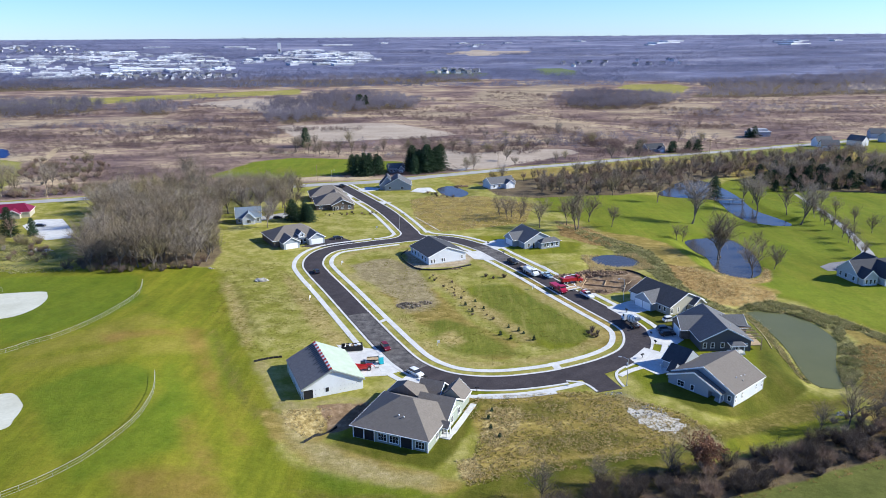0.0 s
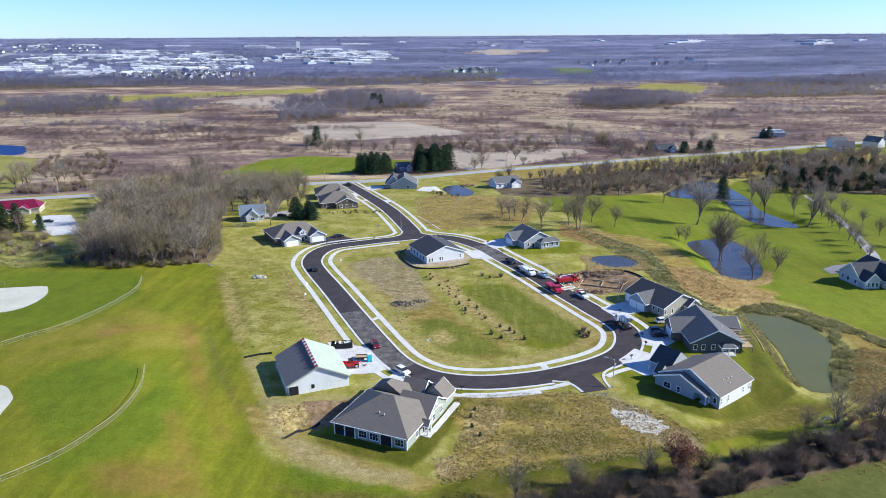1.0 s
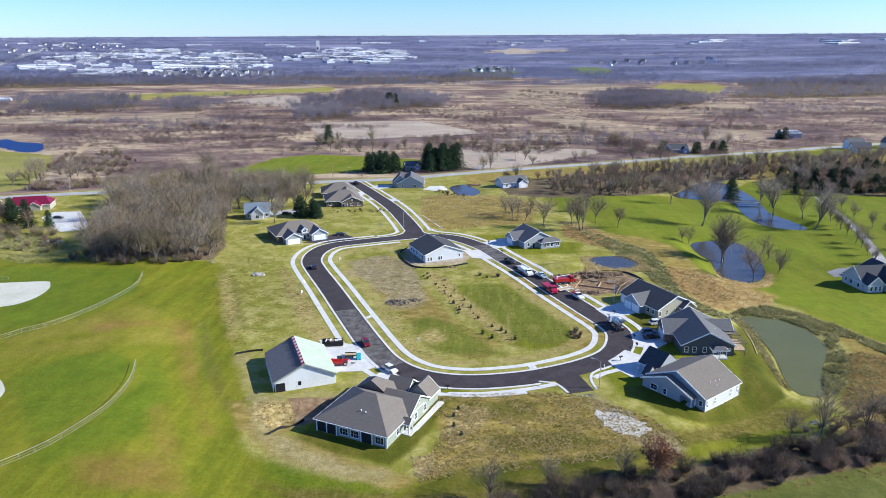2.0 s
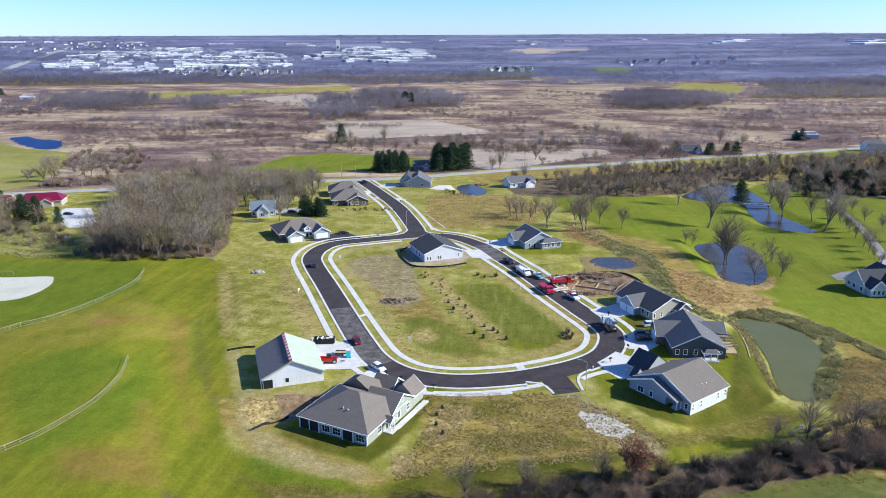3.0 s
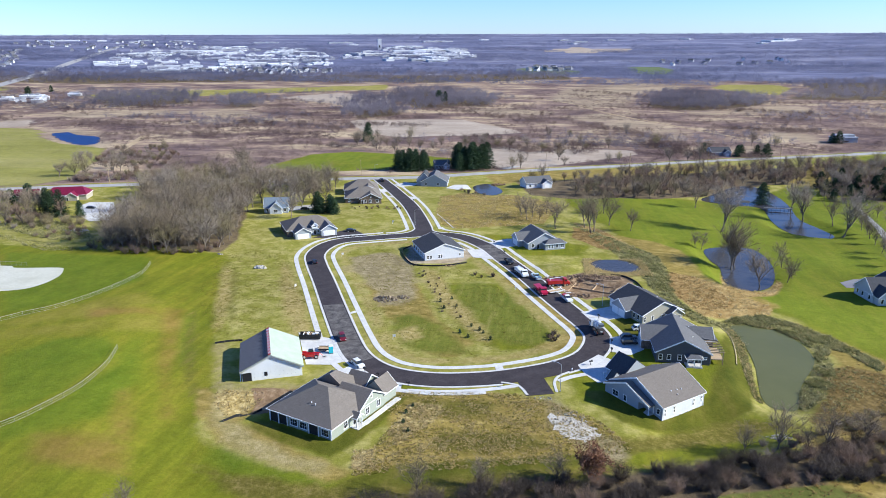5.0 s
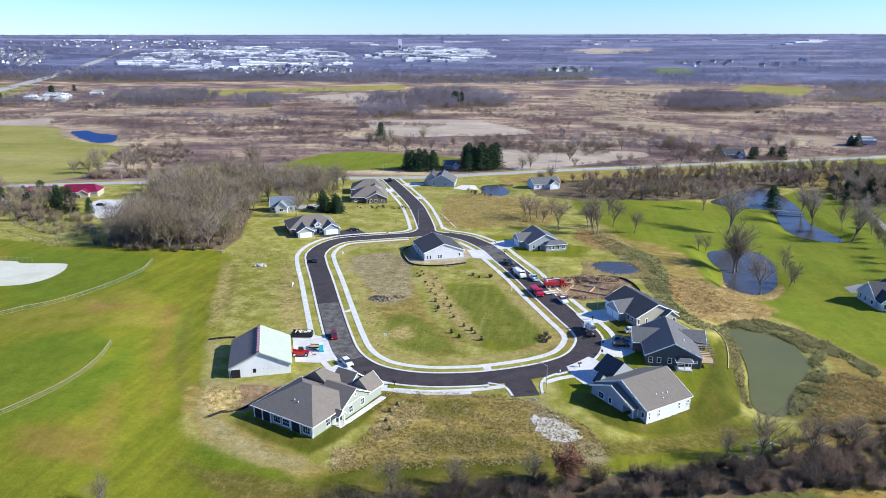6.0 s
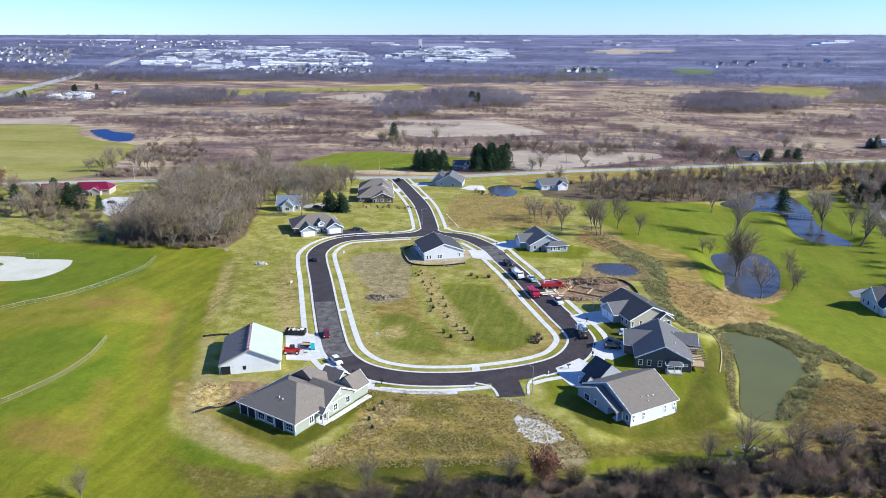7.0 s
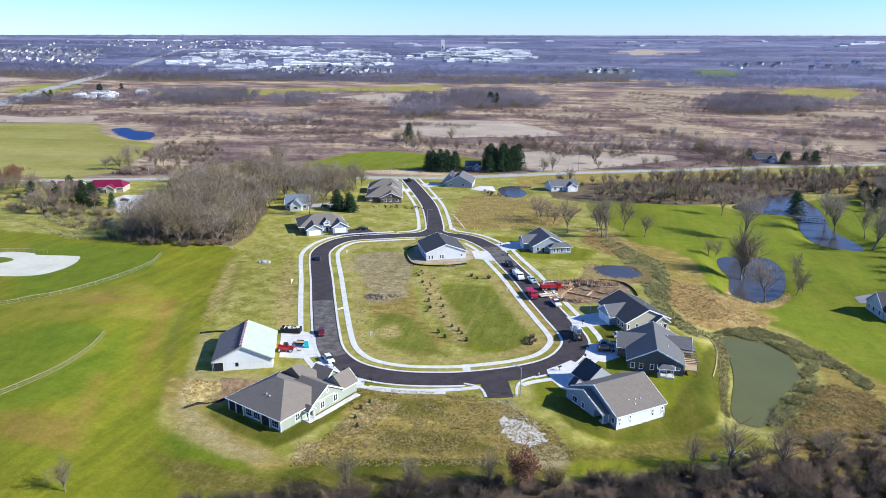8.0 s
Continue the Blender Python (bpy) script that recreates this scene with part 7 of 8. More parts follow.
# ---------------------------------------------------------------- distant woods and marsh brush


def far_plants(name, pts, h, w, per, material, label, seed, thick=0.5, low=0.1, reach=0.16):
    r = np.random.default_rng(seed)
    pts = np.asarray(pts, float)
    z = land(pts[:, 0], pts[:, 1])
    n = len(pts)
    hh = np.repeat(h * (0.65 + 0.6 * r.random(n)), per)
    c = np.repeat(np.column_stack([pts, z]), per, 0)
    m = len(c)
    d = r.normal(size=(m, 3))
    d /= np.linalg.norm(d, axis=1)[:, None]
    d *= (r.random(m) ** 0.45)[:, None]
    mid_z, half_z = (0.5 + low) , 0.5 - low / 2
    roots = c + np.column_stack([d[:, 0] * hh * w, d[:, 1] * hh * w, hh * np.clip(mid_z + d[:, 2] * half_z, 0.02, None)])
    e = r.normal(size=(m, 3)) + np.column_stack([d[:, 0], d[:, 1], np.full(m, 0.9)])
    tips = roots + e / np.linalg.norm(e, axis=1)[:, None] * (hh * reach)[:, None]
    me = sliver_mesh(name, roots, tips, thick * (0.7 + 0.6 * r.random(m)), material)
    return tagged(new(name, me), label, "woods" if "wood" in name else "brush", kind="stuff")


def field(polys, x, y, soft=0):
    m = np.zeros(len(x), bool)
    for p in polys:
        m |= inside(np.array(p, float), x, y)
    return m


def wavy(x, y, s, ph=0.0):
    return np.sin(x * s + 1.7 * np.sin(y * s * 0.7 + ph) + ph) * np.sin(y * s * 1.9 + 1.3 * np.sin(x * s * 0.6 + ph))


HWY_Y = lambda x: np.interp(x, HIGHWAY[:, 0], HIGHWAY[:, 1])
OPEN = TAN + YELLOW + FAR_GREEN + [LAWNS[2], LAWNS[3], [tuple(p) for p in PONDS["pond_northwest"]]]


def candidates(n, y0, y1, seed):
    """Random spots over a wedge of land ahead, between two distances."""
    r = np.random.default_rng(seed)
    y = y0 + (y1 - y0) * r.random(n)
    x = 30 + (r.random(n) * 1.75 - 1.12) * (y + 120)
    return x, y, r


PURPLE = [[(-584, 792), (-444, 846), (-398, 794), (-425, 752), (-534, 735)], [(-408, 725), (-336, 790), (-212, 763), (-166, 669), (-182, 618), (-227, 574), (-310, 548), (-346, 640)],
          [(-270, 461), (-301, 519), (-281, 545), (-209, 529), (-179, 465), (-183, 453), (-253, 443)], [(-348, 972), (-341, 1067), (-254, 996), (-244, 942), (-309, 918)],
          [(50, 900), (62, 907), (127, 703), (114, 677), (84, 765)], [(134, 710), (165, 698), (153, 604), (136, 644)], [(20, 640), (60, 690), (110, 680), (112, 640), (66, 640), (26, 612)]]
def far_trunks(pts, h, w, label, seed):
    """Pale stems that show at the front of a far wood."""
    r = np.random.default_rng(seed)
    pts = np.asarray(pts, float)
    base = np.column_stack([pts, land(pts[:, 0], pts[:, 1])])
    tips = base + np.column_stack([r.normal(size=(len(pts), 2)) * 0.8, h * (0.6 + 0.5 * r.random(len(pts)))])
    return tagged(new("far_wood_stems", sliver_mesh("far_wood_stems", base, tips, np.full(len(pts), w), FAR_TRUNK)), label, "woods", kind="stuff")


x, y, r = candidates(40000, 470, 1250, 301)
thick = field(PURPLE, x, y)
ok = (y > HWY_Y(x) + 14) & ~field(OPEN, x, y) & (wavy(x, y, 0.011) + 0.5 * wavy(x, y, 0.04, 1) + r.normal(size=len(x)) * 0.35 + 0.7 * thick - 0.55 * field(PALE, x, y) > 0.22)
far_plants("marsh_brush", np.column_stack([x, y])[ok][:12000], 2.4, 1.0, 26, MARSH_BRUSH, "purple-brown leafless brush on the marsh", 302, 0.42, 0.0, 0.22)
x, y, r = candidates(900, 500, 1250, 305)
ok = (y > HWY_Y(x) + 25) & ~field(OPEN, x, y) & (r.random(len(x)) > 0.6 * field(PALE, x, y))
x, y = np.repeat(x[ok][:420], 16), np.repeat(y[ok][:420], 16)
x, y = x + r.normal(size=len(x)) * 13, y + r.normal(size=len(y)) * 6
ok = (y > HWY_Y(x) + 12) & ~field(OPEN, x, y)
far_plants("marsh_brush", np.column_stack([x, y])[ok], 3.8, 0.8, 30, MARSH_BRUSH, "clumps of purple-grey bushes on the marsh", 306, 0.36, 0.0, 0.2)
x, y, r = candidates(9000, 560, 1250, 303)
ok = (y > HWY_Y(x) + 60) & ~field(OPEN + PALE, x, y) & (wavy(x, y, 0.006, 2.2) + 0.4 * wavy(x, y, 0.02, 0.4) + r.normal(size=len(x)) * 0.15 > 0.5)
far_plants("far_wood", np.column_stack([x, y])[ok][:1500], 7, 0.5, 44, FAR_WOOD, "leafless thickets on the plain, haze tint in their colour", 304, 0.5)
far_trunks(np.column_stack([x, y])[ok][:1500:4], 7, 0.2, "pale stems of thickets on the plain", 308)
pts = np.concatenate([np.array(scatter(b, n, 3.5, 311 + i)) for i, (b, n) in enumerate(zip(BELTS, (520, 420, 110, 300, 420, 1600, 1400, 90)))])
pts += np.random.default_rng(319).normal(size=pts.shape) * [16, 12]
far_plants("far_wood", pts, 11, 0.42, 70, FAR_WOOD, "leafless belts of wood, haze tint in their grey-purple", 312, 0.45, 0.1, 0.22)
far_trunks(pts[::6], 9, 0.25, "pale stems in the belts of wood", 313)
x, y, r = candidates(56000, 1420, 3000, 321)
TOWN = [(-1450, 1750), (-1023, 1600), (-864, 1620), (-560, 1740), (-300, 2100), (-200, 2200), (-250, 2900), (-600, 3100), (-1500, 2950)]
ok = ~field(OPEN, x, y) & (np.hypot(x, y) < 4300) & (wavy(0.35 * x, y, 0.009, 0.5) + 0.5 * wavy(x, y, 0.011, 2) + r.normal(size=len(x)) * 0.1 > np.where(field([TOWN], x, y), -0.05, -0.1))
far_plants("far_wood", np.column_stack([x, y])[ok][:33000], 10, 0.75, 12, SKYLINE_WOOD, "leafless woods reaching to the skyline, coloured blue for haze", 322, 1.1, 0.1, 0.25)
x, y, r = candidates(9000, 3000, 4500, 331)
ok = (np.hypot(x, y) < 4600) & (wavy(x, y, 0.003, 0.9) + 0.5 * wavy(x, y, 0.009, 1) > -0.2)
far_plants("far_wood", np.column_stack([x, y])[ok][:5000], 12, 1.0, 26, SKYLINE_WOOD, "leafless woods along the skyline, coloured blue for haze", 332, 1.4)
plant("spruce", SPRUCE[0], spread_spots([(-813, 969), (-820, 975), (-847, 1019), (-836, 1121), (-835, 1181), (-828, 1115), (-125, 1100), (-118, 1108), (-130, 1112), (-806, 966)], 29, 0.9, 1.3), "dark green spruce far out on the plain", "tree", "plain spruces")
HEDGES = [
    [(82, 829), (104, 781), (129, 739), (148, 695)],
    [(128, 666), (144, 640), (154, 604)],
    [(-32, 644), (11, 615), (54, 611)],
    [(226, 808), (267, 793), (305, 779)],
    [(83, 1318), (155, 1251), (234, 1183)],
    [(-183, 730), (-162, 791), (-101, 782)],
    [(-317, 799), (-249, 772), (-189, 751)],
    [(-125, 1019), (-49, 922), (25, 845)],
    [(239, 1016), (303, 995), (373, 964)],
]
for k, line in enumerate(HEDGES):
    along = smooth(line, False, 40)
    spots = along + np.random.default_rng(500 + k).normal(size=along.shape) * [7, 6]
    far_plants("marsh_brush", spots, 5.0, 0.6, 60, MARSH_BRUSH, "line of purple-brown bushes across the plain", 520 + k, 0.36, 0.0, 0.22)
for k, area in enumerate(([(-1, 642), (10, 697), (37, 728), (55, 688), (53, 584), (31, 571), (11, 596)], [(58, 676), (82, 667), (88, 616), (75, 584), (57, 586)], [(132, 705), (164, 690), (160, 623), (136, 630)],
                          [(-47, 690), (-12, 718), (2, 643), (-24, 627)], [(4, 881), (41, 955), (58, 782), (26, 724)], [(157, 606), (179, 635), (173, 576), (154, 565)], [(192, 594), (219, 624), (213, 588), (191, 576)], [(294, 954), (366, 931), (342, 853), (280, 867)])):
    spots = np.array(scatter(area, 70, 2.6, 130 + 2 * k)) + np.random.default_rng(k).normal(size=(1, 2))
    far_plants("marsh_brush", spots, 4.2, 0.55, 44, MARSH_BRUSH, "purple-brown leafless thicket in the fields", 150 + k, 0.32, 0.0, 0.24)

# ---------------------------------------------------------------- vehicles
PAINTS = {k: mat("car_paint_" + k, c, c, 1.0, 0.3, spec=0.6) for k, c in (("white", (0.72, 0.73, 0.74)), ("maroon", (0.14, 0.008, 0.015)), ("black", (0.012, 0.012, 0.014)), ("grey", (0.16, 0.17, 0.18)),
                                                                     ("red", (0.36, 0.012, 0.012)), ("crimson", (0.36, 0.012, 0.05)), ("blue", (0.45, 0.55, 0.62)), ("teal", (0.03, 0.42, 0.50)))}
RUBBER = mat("tyre_rubber", (0.012, 0.012, 0.012), (0.02, 0.02, 0.02), 3.0, 0.9)
LAMP_CLEAR = mat("headlamp_glass", (0.7, 0.7, 0.7), (0.75, 0.75, 0.75), 1.0, 0.2)
LAMP_RED = mat("tail_lamp", (0.35, 0.01, 0.01), (0.4, 0.02, 0.02), 1.0, 0.3)


def wheel(parent, x, y, r=0.34, w=0.24):
    bm = bmesh.new()
    tube(bm, (x, y - w / 2, r), (x, y + w / 2, r), r, r, 14)
    wh = part("wheel", bm, RUBBER, parent, "black rubber tyre")
    s = 1 if y > 0 else -1
    bm = bmesh.new()
    tube(bm, (x, y + s * w / 2, r), (x, y + s * (w / 2 + 0.02), r), r * 0.62, r * 0.55, 10)
    part("rim", bm, GALV, wh, "steel rim")


def lamps(v, xf, xr, w, z):
    for s in (-1, 1):
        part("headlight", box(xf - 0.05, xf + 0.03, s * w / 2 - 0.32 if s > 0 else s * w / 2 + 0.06, s * w / 2 - 0.06 if s > 0 else s * w / 2 + 0.32, z, z + 0.16), LAMP_CLEAR, v, "clear headlight")
        part("tail_light", box(xr - 0.03, xr + 0.05, s * w / 2 - 0.28 if s > 0 else s * w / 2 + 0.06, s * w / 2 - 0.06 if s > 0 else s * w / 2 + 0.28, z + 0.1, z + 0.3), LAMP_RED, v, "red tail light")


def shaped(points, w, tuck=0.0, zt=None):
    """A side outline drawn out to a width, tucked in towards the top."""
    bm = prism([(p[0], p[1]) for p in points], "y", -w / 2, w / 2)
    if tuck:
        z0 = min(v.co.z for v in bm.verts)
        z1 = max(v.co.z for v in bm.verts)
        for v in bm.verts:
            v.co.y *= 1 - tuck * (v.co.z - z0) / (z1 - z0)
    edges = [e for e in bm.edges if e.calc_face_angle(0) > 0.5]
    bmesh.ops.bevel(bm, geom=edges, offset=0.05, segments=1, affect="EDGES")
    return bm


def car(x, y, turn, paint, label, suv=True):
    v = thing("car", x, y, turn, label, "car", z=gz(x, y) + 0.06)
    h = 1.68 if suv else 1.45
    part("body", shaped([(-2.3, 0.3), (2.3, 0.3), (2.34, 0.62), (2.2, 0.85), (1.0, 0.98), (-2.25, 1.0), (-2.36, 0.6)], 1.86, 0.06), PAINTS[paint], v)
    part("glasshouse", shaped([(1.05, 0.96), (0.35, h - 0.08), (-1.6, h - 0.08), (-2.15, 0.96)], 1.74, 0.16), GLASS, v, "dark tinted glass")
    part("roof", shaped([(0.42, h - 0.1), (0.3, h), (-1.5, h), (-1.75, h - 0.1)], 1.50, 0.06), PAINTS[paint], v)
    for xx in (1.42, -1.42):
        for yy in (-0.82, 0.82):
            wheel(v, xx, yy)
    lamps(v, 2.3, -2.33, 1.8, 0.6)
    return v


def pickup(x, y, turn, paint, label, load=None):
    v = thing("pickup_truck", x, y, turn, label, "truck", z=gz(x, y) + 0.06)
    part("body", shaped([(-2.9, 0.45), (2.85, 0.45), (2.9, 0.95), (2.75, 1.15), (1.1, 1.2), (-0.85, 1.2), (-0.85, 0.7), (-2.9, 0.7)], 1.98, 0.03), PAINTS[paint], v)
    part("cab_glass", shaped([(1.15, 1.17), (0.55, 1.85), (-0.6, 1.85), (-0.8, 1.17)], 1.86, 0.15), GLASS, v, "dark cab glass")
    part("cab_roof", shaped([(0.6, 1.82), (0.5, 1.92), (-0.5, 1.92), (-0.65, 1.82)], 1.58, 0.05), PAINTS[paint], v)
    bm = bmesh.new()
    for q in ((-2.9, -0.88, -0.99, -0.9, 0.7, 1.22), (-2.9, -0.88, 0.9, 0.99, 0.7, 1.22), (-2.95, -2.86, -0.9, 0.9, 0.7, 1.2)):
        add_box(bm, *q)
    part("bed", bm, PAINTS[paint], v)
    if load:
        part("cargo", box(-2.6, -1.2, -0.7, 0.7, 0.72, 1.5), load, v, "cargo in the bed")
    for xx in (1.85, -1.75):
        for yy in (-0.86, 0.86):
            wheel(v, xx, yy, 0.4, 0.28)
    lamps(v, 2.86, -2.94, 1.9, 0.7)
    return v


def truck(x, y, turn, cab_paint, label, kind, body="white"):
    """A heavy lorry: the kind is 'mixer', 'dump' or 'service'."""
    v = thing(kind + "_truck", x, y, turn, label, "truck", z=gz(x, y) + 0.06)
    part("chassis", box(-4.3, 3.9, -0.45, 0.45, 0.65, 0.95), DARK_METAL, v, "dark chassis rails")
    part("cab", shaped([(1.9, 0.7), (4.1, 0.7), (4.15, 1.5), (3.2, 1.75), (2.95, 2.75), (1.95, 2.8)], 2.3, 0.05), PAINTS[cab_paint], v)
    part("windscreen", box(3.02, 3.12, -0.95, 0.95, 1.85, 2.55), GLASS, v, "dark windscreen")
    for s in (-1, 1):
        part("side_window", box(2.15, 2.95, s * 1.10 - 0.03, s * 1.10 + 0.03, 1.8, 2.5), GLASS, v, "dark side window")
    if kind == "mixer":
        bm = bmesh.new()
        pts = [(-4.0, 3.3, 0.5), (-3.2, 3.0, 0.95), (-1.6, 2.55, 1.25), (0.2, 2.15, 1.2), (1.4, 1.9, 0.7)]
        for a, b in zip(pts, pts[1:]):
            tube(bm, (a[0], 0, a[1]), (b[0], 0, b[1]), a[2], b[2], 16)
        part("drum", bm, PAINTS["white"], v, "pale concrete mixer drum")
        for k, xx in enumerate((-3.0, -1.6, -0.2)):
            bm = bmesh.new()
            zc, rr = 3.0 - 0.27 * (xx + 3.2), (1.04, 1.28, 1.25)[k]
            tube(bm, (xx, 0, zc), (xx + 0.35, 0, zc - 0.1), rr, rr, 16)
            part("drum_band", bm, PAINTS["grey"], v, "grey drum stripe")
        part("hopper", shaped([(-4.6, 3.0), (-3.9, 3.0), (-3.6, 3.9), (-4.7, 3.9)], 1.3, -0.2), PAINTS["grey"], v)
        part("chute", box(-5.3, -4.4, -0.25, 0.25, 1.6, 1.8), GALV, v)
    elif kind == "dump":
        part("dump_body", shaped([(-4.2, 1.1), (1.5, 1.1), (1.6, 2.7), (1.2, 2.7), (1.1, 1.9), (-4.3, 1.9)], 2.4), PAINTS[cab_paint], v)
    else:
        part("service_body", shaped([(-4.0, 1.0), (1.6, 1.0), (1.6, 2.2), (-4.0, 2.2)], 2.3), PAINTS[body], v, body + " utility body")
        bm = bmesh.new()
        tube(bm, (-3.0, 0, 2.2), (-3.0, 0, 2.9), 0.25, 0.2, 8)
        tube(bm, (-3.0, 0, 2.8), (1.9, 0, 3.2), 0.16, 0.12, 8)
        part("boom", bm, PAINTS["white"], v, "white folded boom")
    for xx in (3.2, -2.1, -3.3):
        for yy in (-0.98, 0.98):
            wheel(v, xx, yy, 0.5, 0.34)
    lamps(v, 4.1, -4.3, 2.2, 0.8)
    return v


def trailer(x, y, turn, label, paint="grey", ln=4.2):
    v = thing("trailer", x, y, turn, label, "trailer", z=gz(x, y) + 0.06)
    part("deck", box(-ln / 2, ln / 2, -1.0, 1.0, 0.5, 0.62), WOOD, v, "timber deck")
    for s in (-1, 1):
        part("side_rail", box(-ln / 2, ln / 2, s * 1.03 - 0.03, s * 1.03 + 0.03, 0.5, 0.85), PAINTS[paint], v)
    bm = bmesh.new()
    tube(bm, (ln / 2, -0.5, 0.55), (ln / 2 + 1.2, 0, 0.5), 0.05, 0.05)
    tube(bm, (ln / 2, 0.5, 0.55), (ln / 2 + 1.2, 0, 0.5), 0.05, 0.05)
    part("drawbar", bm, DARK_METAL, v)
    for yy in (-1.1, 1.1):
        wheel(v, -0.3, yy, 0.33, 0.2)
    return v


def telehandler(x, y, turn, label, paint="red"):
    v = thing("telehandler", x, y, turn, label, "loader", z=gz(x, y) + 0.06)
    part("hull", shaped([(-2.3, 0.6), (2.2, 0.6), (2.3, 1.1), (0.4, 1.3), (-2.0, 1.7), (-2.4, 1.3)], 1.5), PAINTS[paint], v)
    part("cab", shaped([(-0.6, 1.2), (0.9, 1.2), (0.7, 2.5), (-0.5, 2.5)], 0.9, 0.08), GLASS, v, "glazed cab")
    part("engine_cover", box(-1.6, 1.2, -1.15, -0.55, 0.7, 1.6), PAINTS[paint], v)
    bm = bmesh.new()
    tube(bm, (-2.2, -0.3, 1.9), (2.6, -0.3, 1.5), 0.22, 0.2, 4)
    tube(bm, (2.5, -0.3, 1.5), (3.3, -0.3, 0.7), 0.16, 0.14, 4)
    part("boom", bm, PAINTS[paint], v, "red telescopic boom")
    for s in (-0.45, 0.0):
        part("fork", box(3.2, 4.3, s - 0.06, s + 0.06, 0.3, 0.38), DARK_METAL, v)
    for xx in (1.6, -1.6):
        for yy in (-0.95, 0.95):
            wheel(v, xx, yy, 0.6, 0.4)
    return v


car(-7.3, 170.7, -47, "white", "white car parked at the kerb")
car(-16.6, 187.6, -66, "maroon", "dark maroon car parked at the kerb")
car(-48.6, 259.6, 113, "black", "small black car parked by the west kerb", False)
car(-47.6, 310.2, 20, "black", "black car parked on a drive", False)
car(66.6, 199.6, 8, "grey", "dark grey car in the shaded drive")
car(66.4, 195.8, 8, "black", "black car in the shaded drive")
car(70.6, 207.2, 15, "white", "white car beside the dark grey house")
car(-84, 352, 10, "black", "black car in the cottage yard", False)
car(-197, 338, 5, "black", "dark car in the bleached car park", False)
truck(57.6, 204.6, 103, "white", "pale grey concrete mixer truck at the kerb", "mixer")
truck(40.4, 236.6, -68, "crimson", "deep red dump truck on the loop road", "dump")
truck(33.0, 255.8, -64, "white", "white utility truck with folded boom", "service")
pickup(49.3, 230.2, -66, "white", "white pickup truck with red cargo", PAINTS["red"])
pickup(38.6, 252.4, 115, "blue", "pale blue pickup truck with open bed")
pickup(-63.6, 441.5, 118, "black", "black pickup truck waiting at the highway")
pickup(27.6, 270.4, -64, "black", "black pickup truck towing a trailer")
trailer(31.2, 262.6, 116, "low grey flatbed trailer behind a pickup")
truck(46.4, 245.2, 18, "red", "red pump truck with white boom on the building lot", "service", "red")
trailer(45.4, 237.6, 30, "white equipment trailer by the dug foundation", "white", 5.0)
telehandler(-21.6, 173.8, 12, "bright red telehandler on the concrete drive")
trailer(-19.4, 179.2, 186, "small dark utility trailer on the drive", "black", 3.2)


def portable_toilet(x, y, turn):
    v = thing("portable_toilet", x, y, turn, "turquoise portable toilet beside the drive", "toilet", z=gz(x, y) + 0.06)
    part("cabin", box(-0.58, 0.58, -0.58, 0.58, 0.12, 2.1), PAINTS["teal"], v)
    part("skid", box(-0.65, 0.65, -0.62, 0.62, 0, 0.118), DARK_METAL, v, "black skid")
    part("roof", prism([(-0.62, 2.1), (0.62, 2.1), (0.5, 2.3), (-0.5, 2.3)], "y", -0.62, 0.62), PAINTS["white"], v, "white domed roof")
    part("door", box(0.582, 0.62, -0.4, 0.4, 0.2, 1.95), PAINTS["teal"], v, "turquoise door")


portable_toilet(-17.0, 177.6, 20)


def skip_bin(x, y, turn):
    v = thing("skip", x, y, turn, "dark steel skip filled with pale building waste", "skip", z=gz(x, y) + 0.06)
    bm = bmesh.new()
    for q in ((-3, 3, -1.2, -1.08, 0.2, 1.6), (-3, 3, 1.08, 1.2, 0.2, 1.6), (-3, -2.88, -1.08, 1.08, 0.2, 1.6), (2.88, 3, -1.08, 1.08, 0.2, 1.6), (-2.88, 2.88, -1.08, 1.08, 0.2, 0.32)):
        add_box(bm, *q)
    part("bin", bm, DARK_METAL, v)
    for k in range(7):
        part("rib", box(-2.8 + k * 0.9, -2.7 + k * 0.9, -1.28, -1.203, 0.2, 1.55), DARK_METAL, v)
    r = np.random.default_rng(3)
    for k in range(22):
        bm = box(-0.7, 0.7, -0.12, 0.12, -0.05, 0.05)
        bm.transform(pose(r.uniform(-2.2, 2.2), r.uniform(-0.6, 0.6), 1.35 + 0.35 * r.random(), r.uniform(-20, 20), r.uniform(-25, 25), r.uniform(0, 180)))
        part("waste_board", bm, (TRIM, WOOD, WRAP)[k % 3], v, "discarded board")


skip_bin(-26.0, 186.8, 8)

# ---------------------------------------------------------------- street furniture


def street_lamp(x, y, turn, group="street lamps"):
    v = thing("street_lamp", x, y, turn, "tall grey steel street lamp with one arm", "lamp", group)
    bm = bmesh.new()
    tube(bm, (0, 0, 0), (0, 0, 0.25), 0.2, 0.2, 8)
    tube(bm, (0, 0, 0.25), (0, 0, 7.5), 0.1, 0.07, 8)
    part("pole", bm, GALV, v)
    bm = bmesh.new()
    tube(bm, (0, 0, 7.3), (1.1, 0, 7.75), 0.06, 0.05, 6)
    tube(bm, (1.1, 0, 7.75), (1.9, 0, 7.75), 0.05, 0.05, 6)
    part("arm", bm, GALV, v)
    part("head", shaped([(1.7, 7.66), (2.6, 7.66), (2.5, 7.82), (1.75, 7.84)], 0.4), GALV, v, "flat lamp head")


for q in ((46.4, 163.6, 160), (-20.8, 327.5, 10), (-73, 462, -20), (60.8, 226.5, 190)):
    street_lamp(*q)


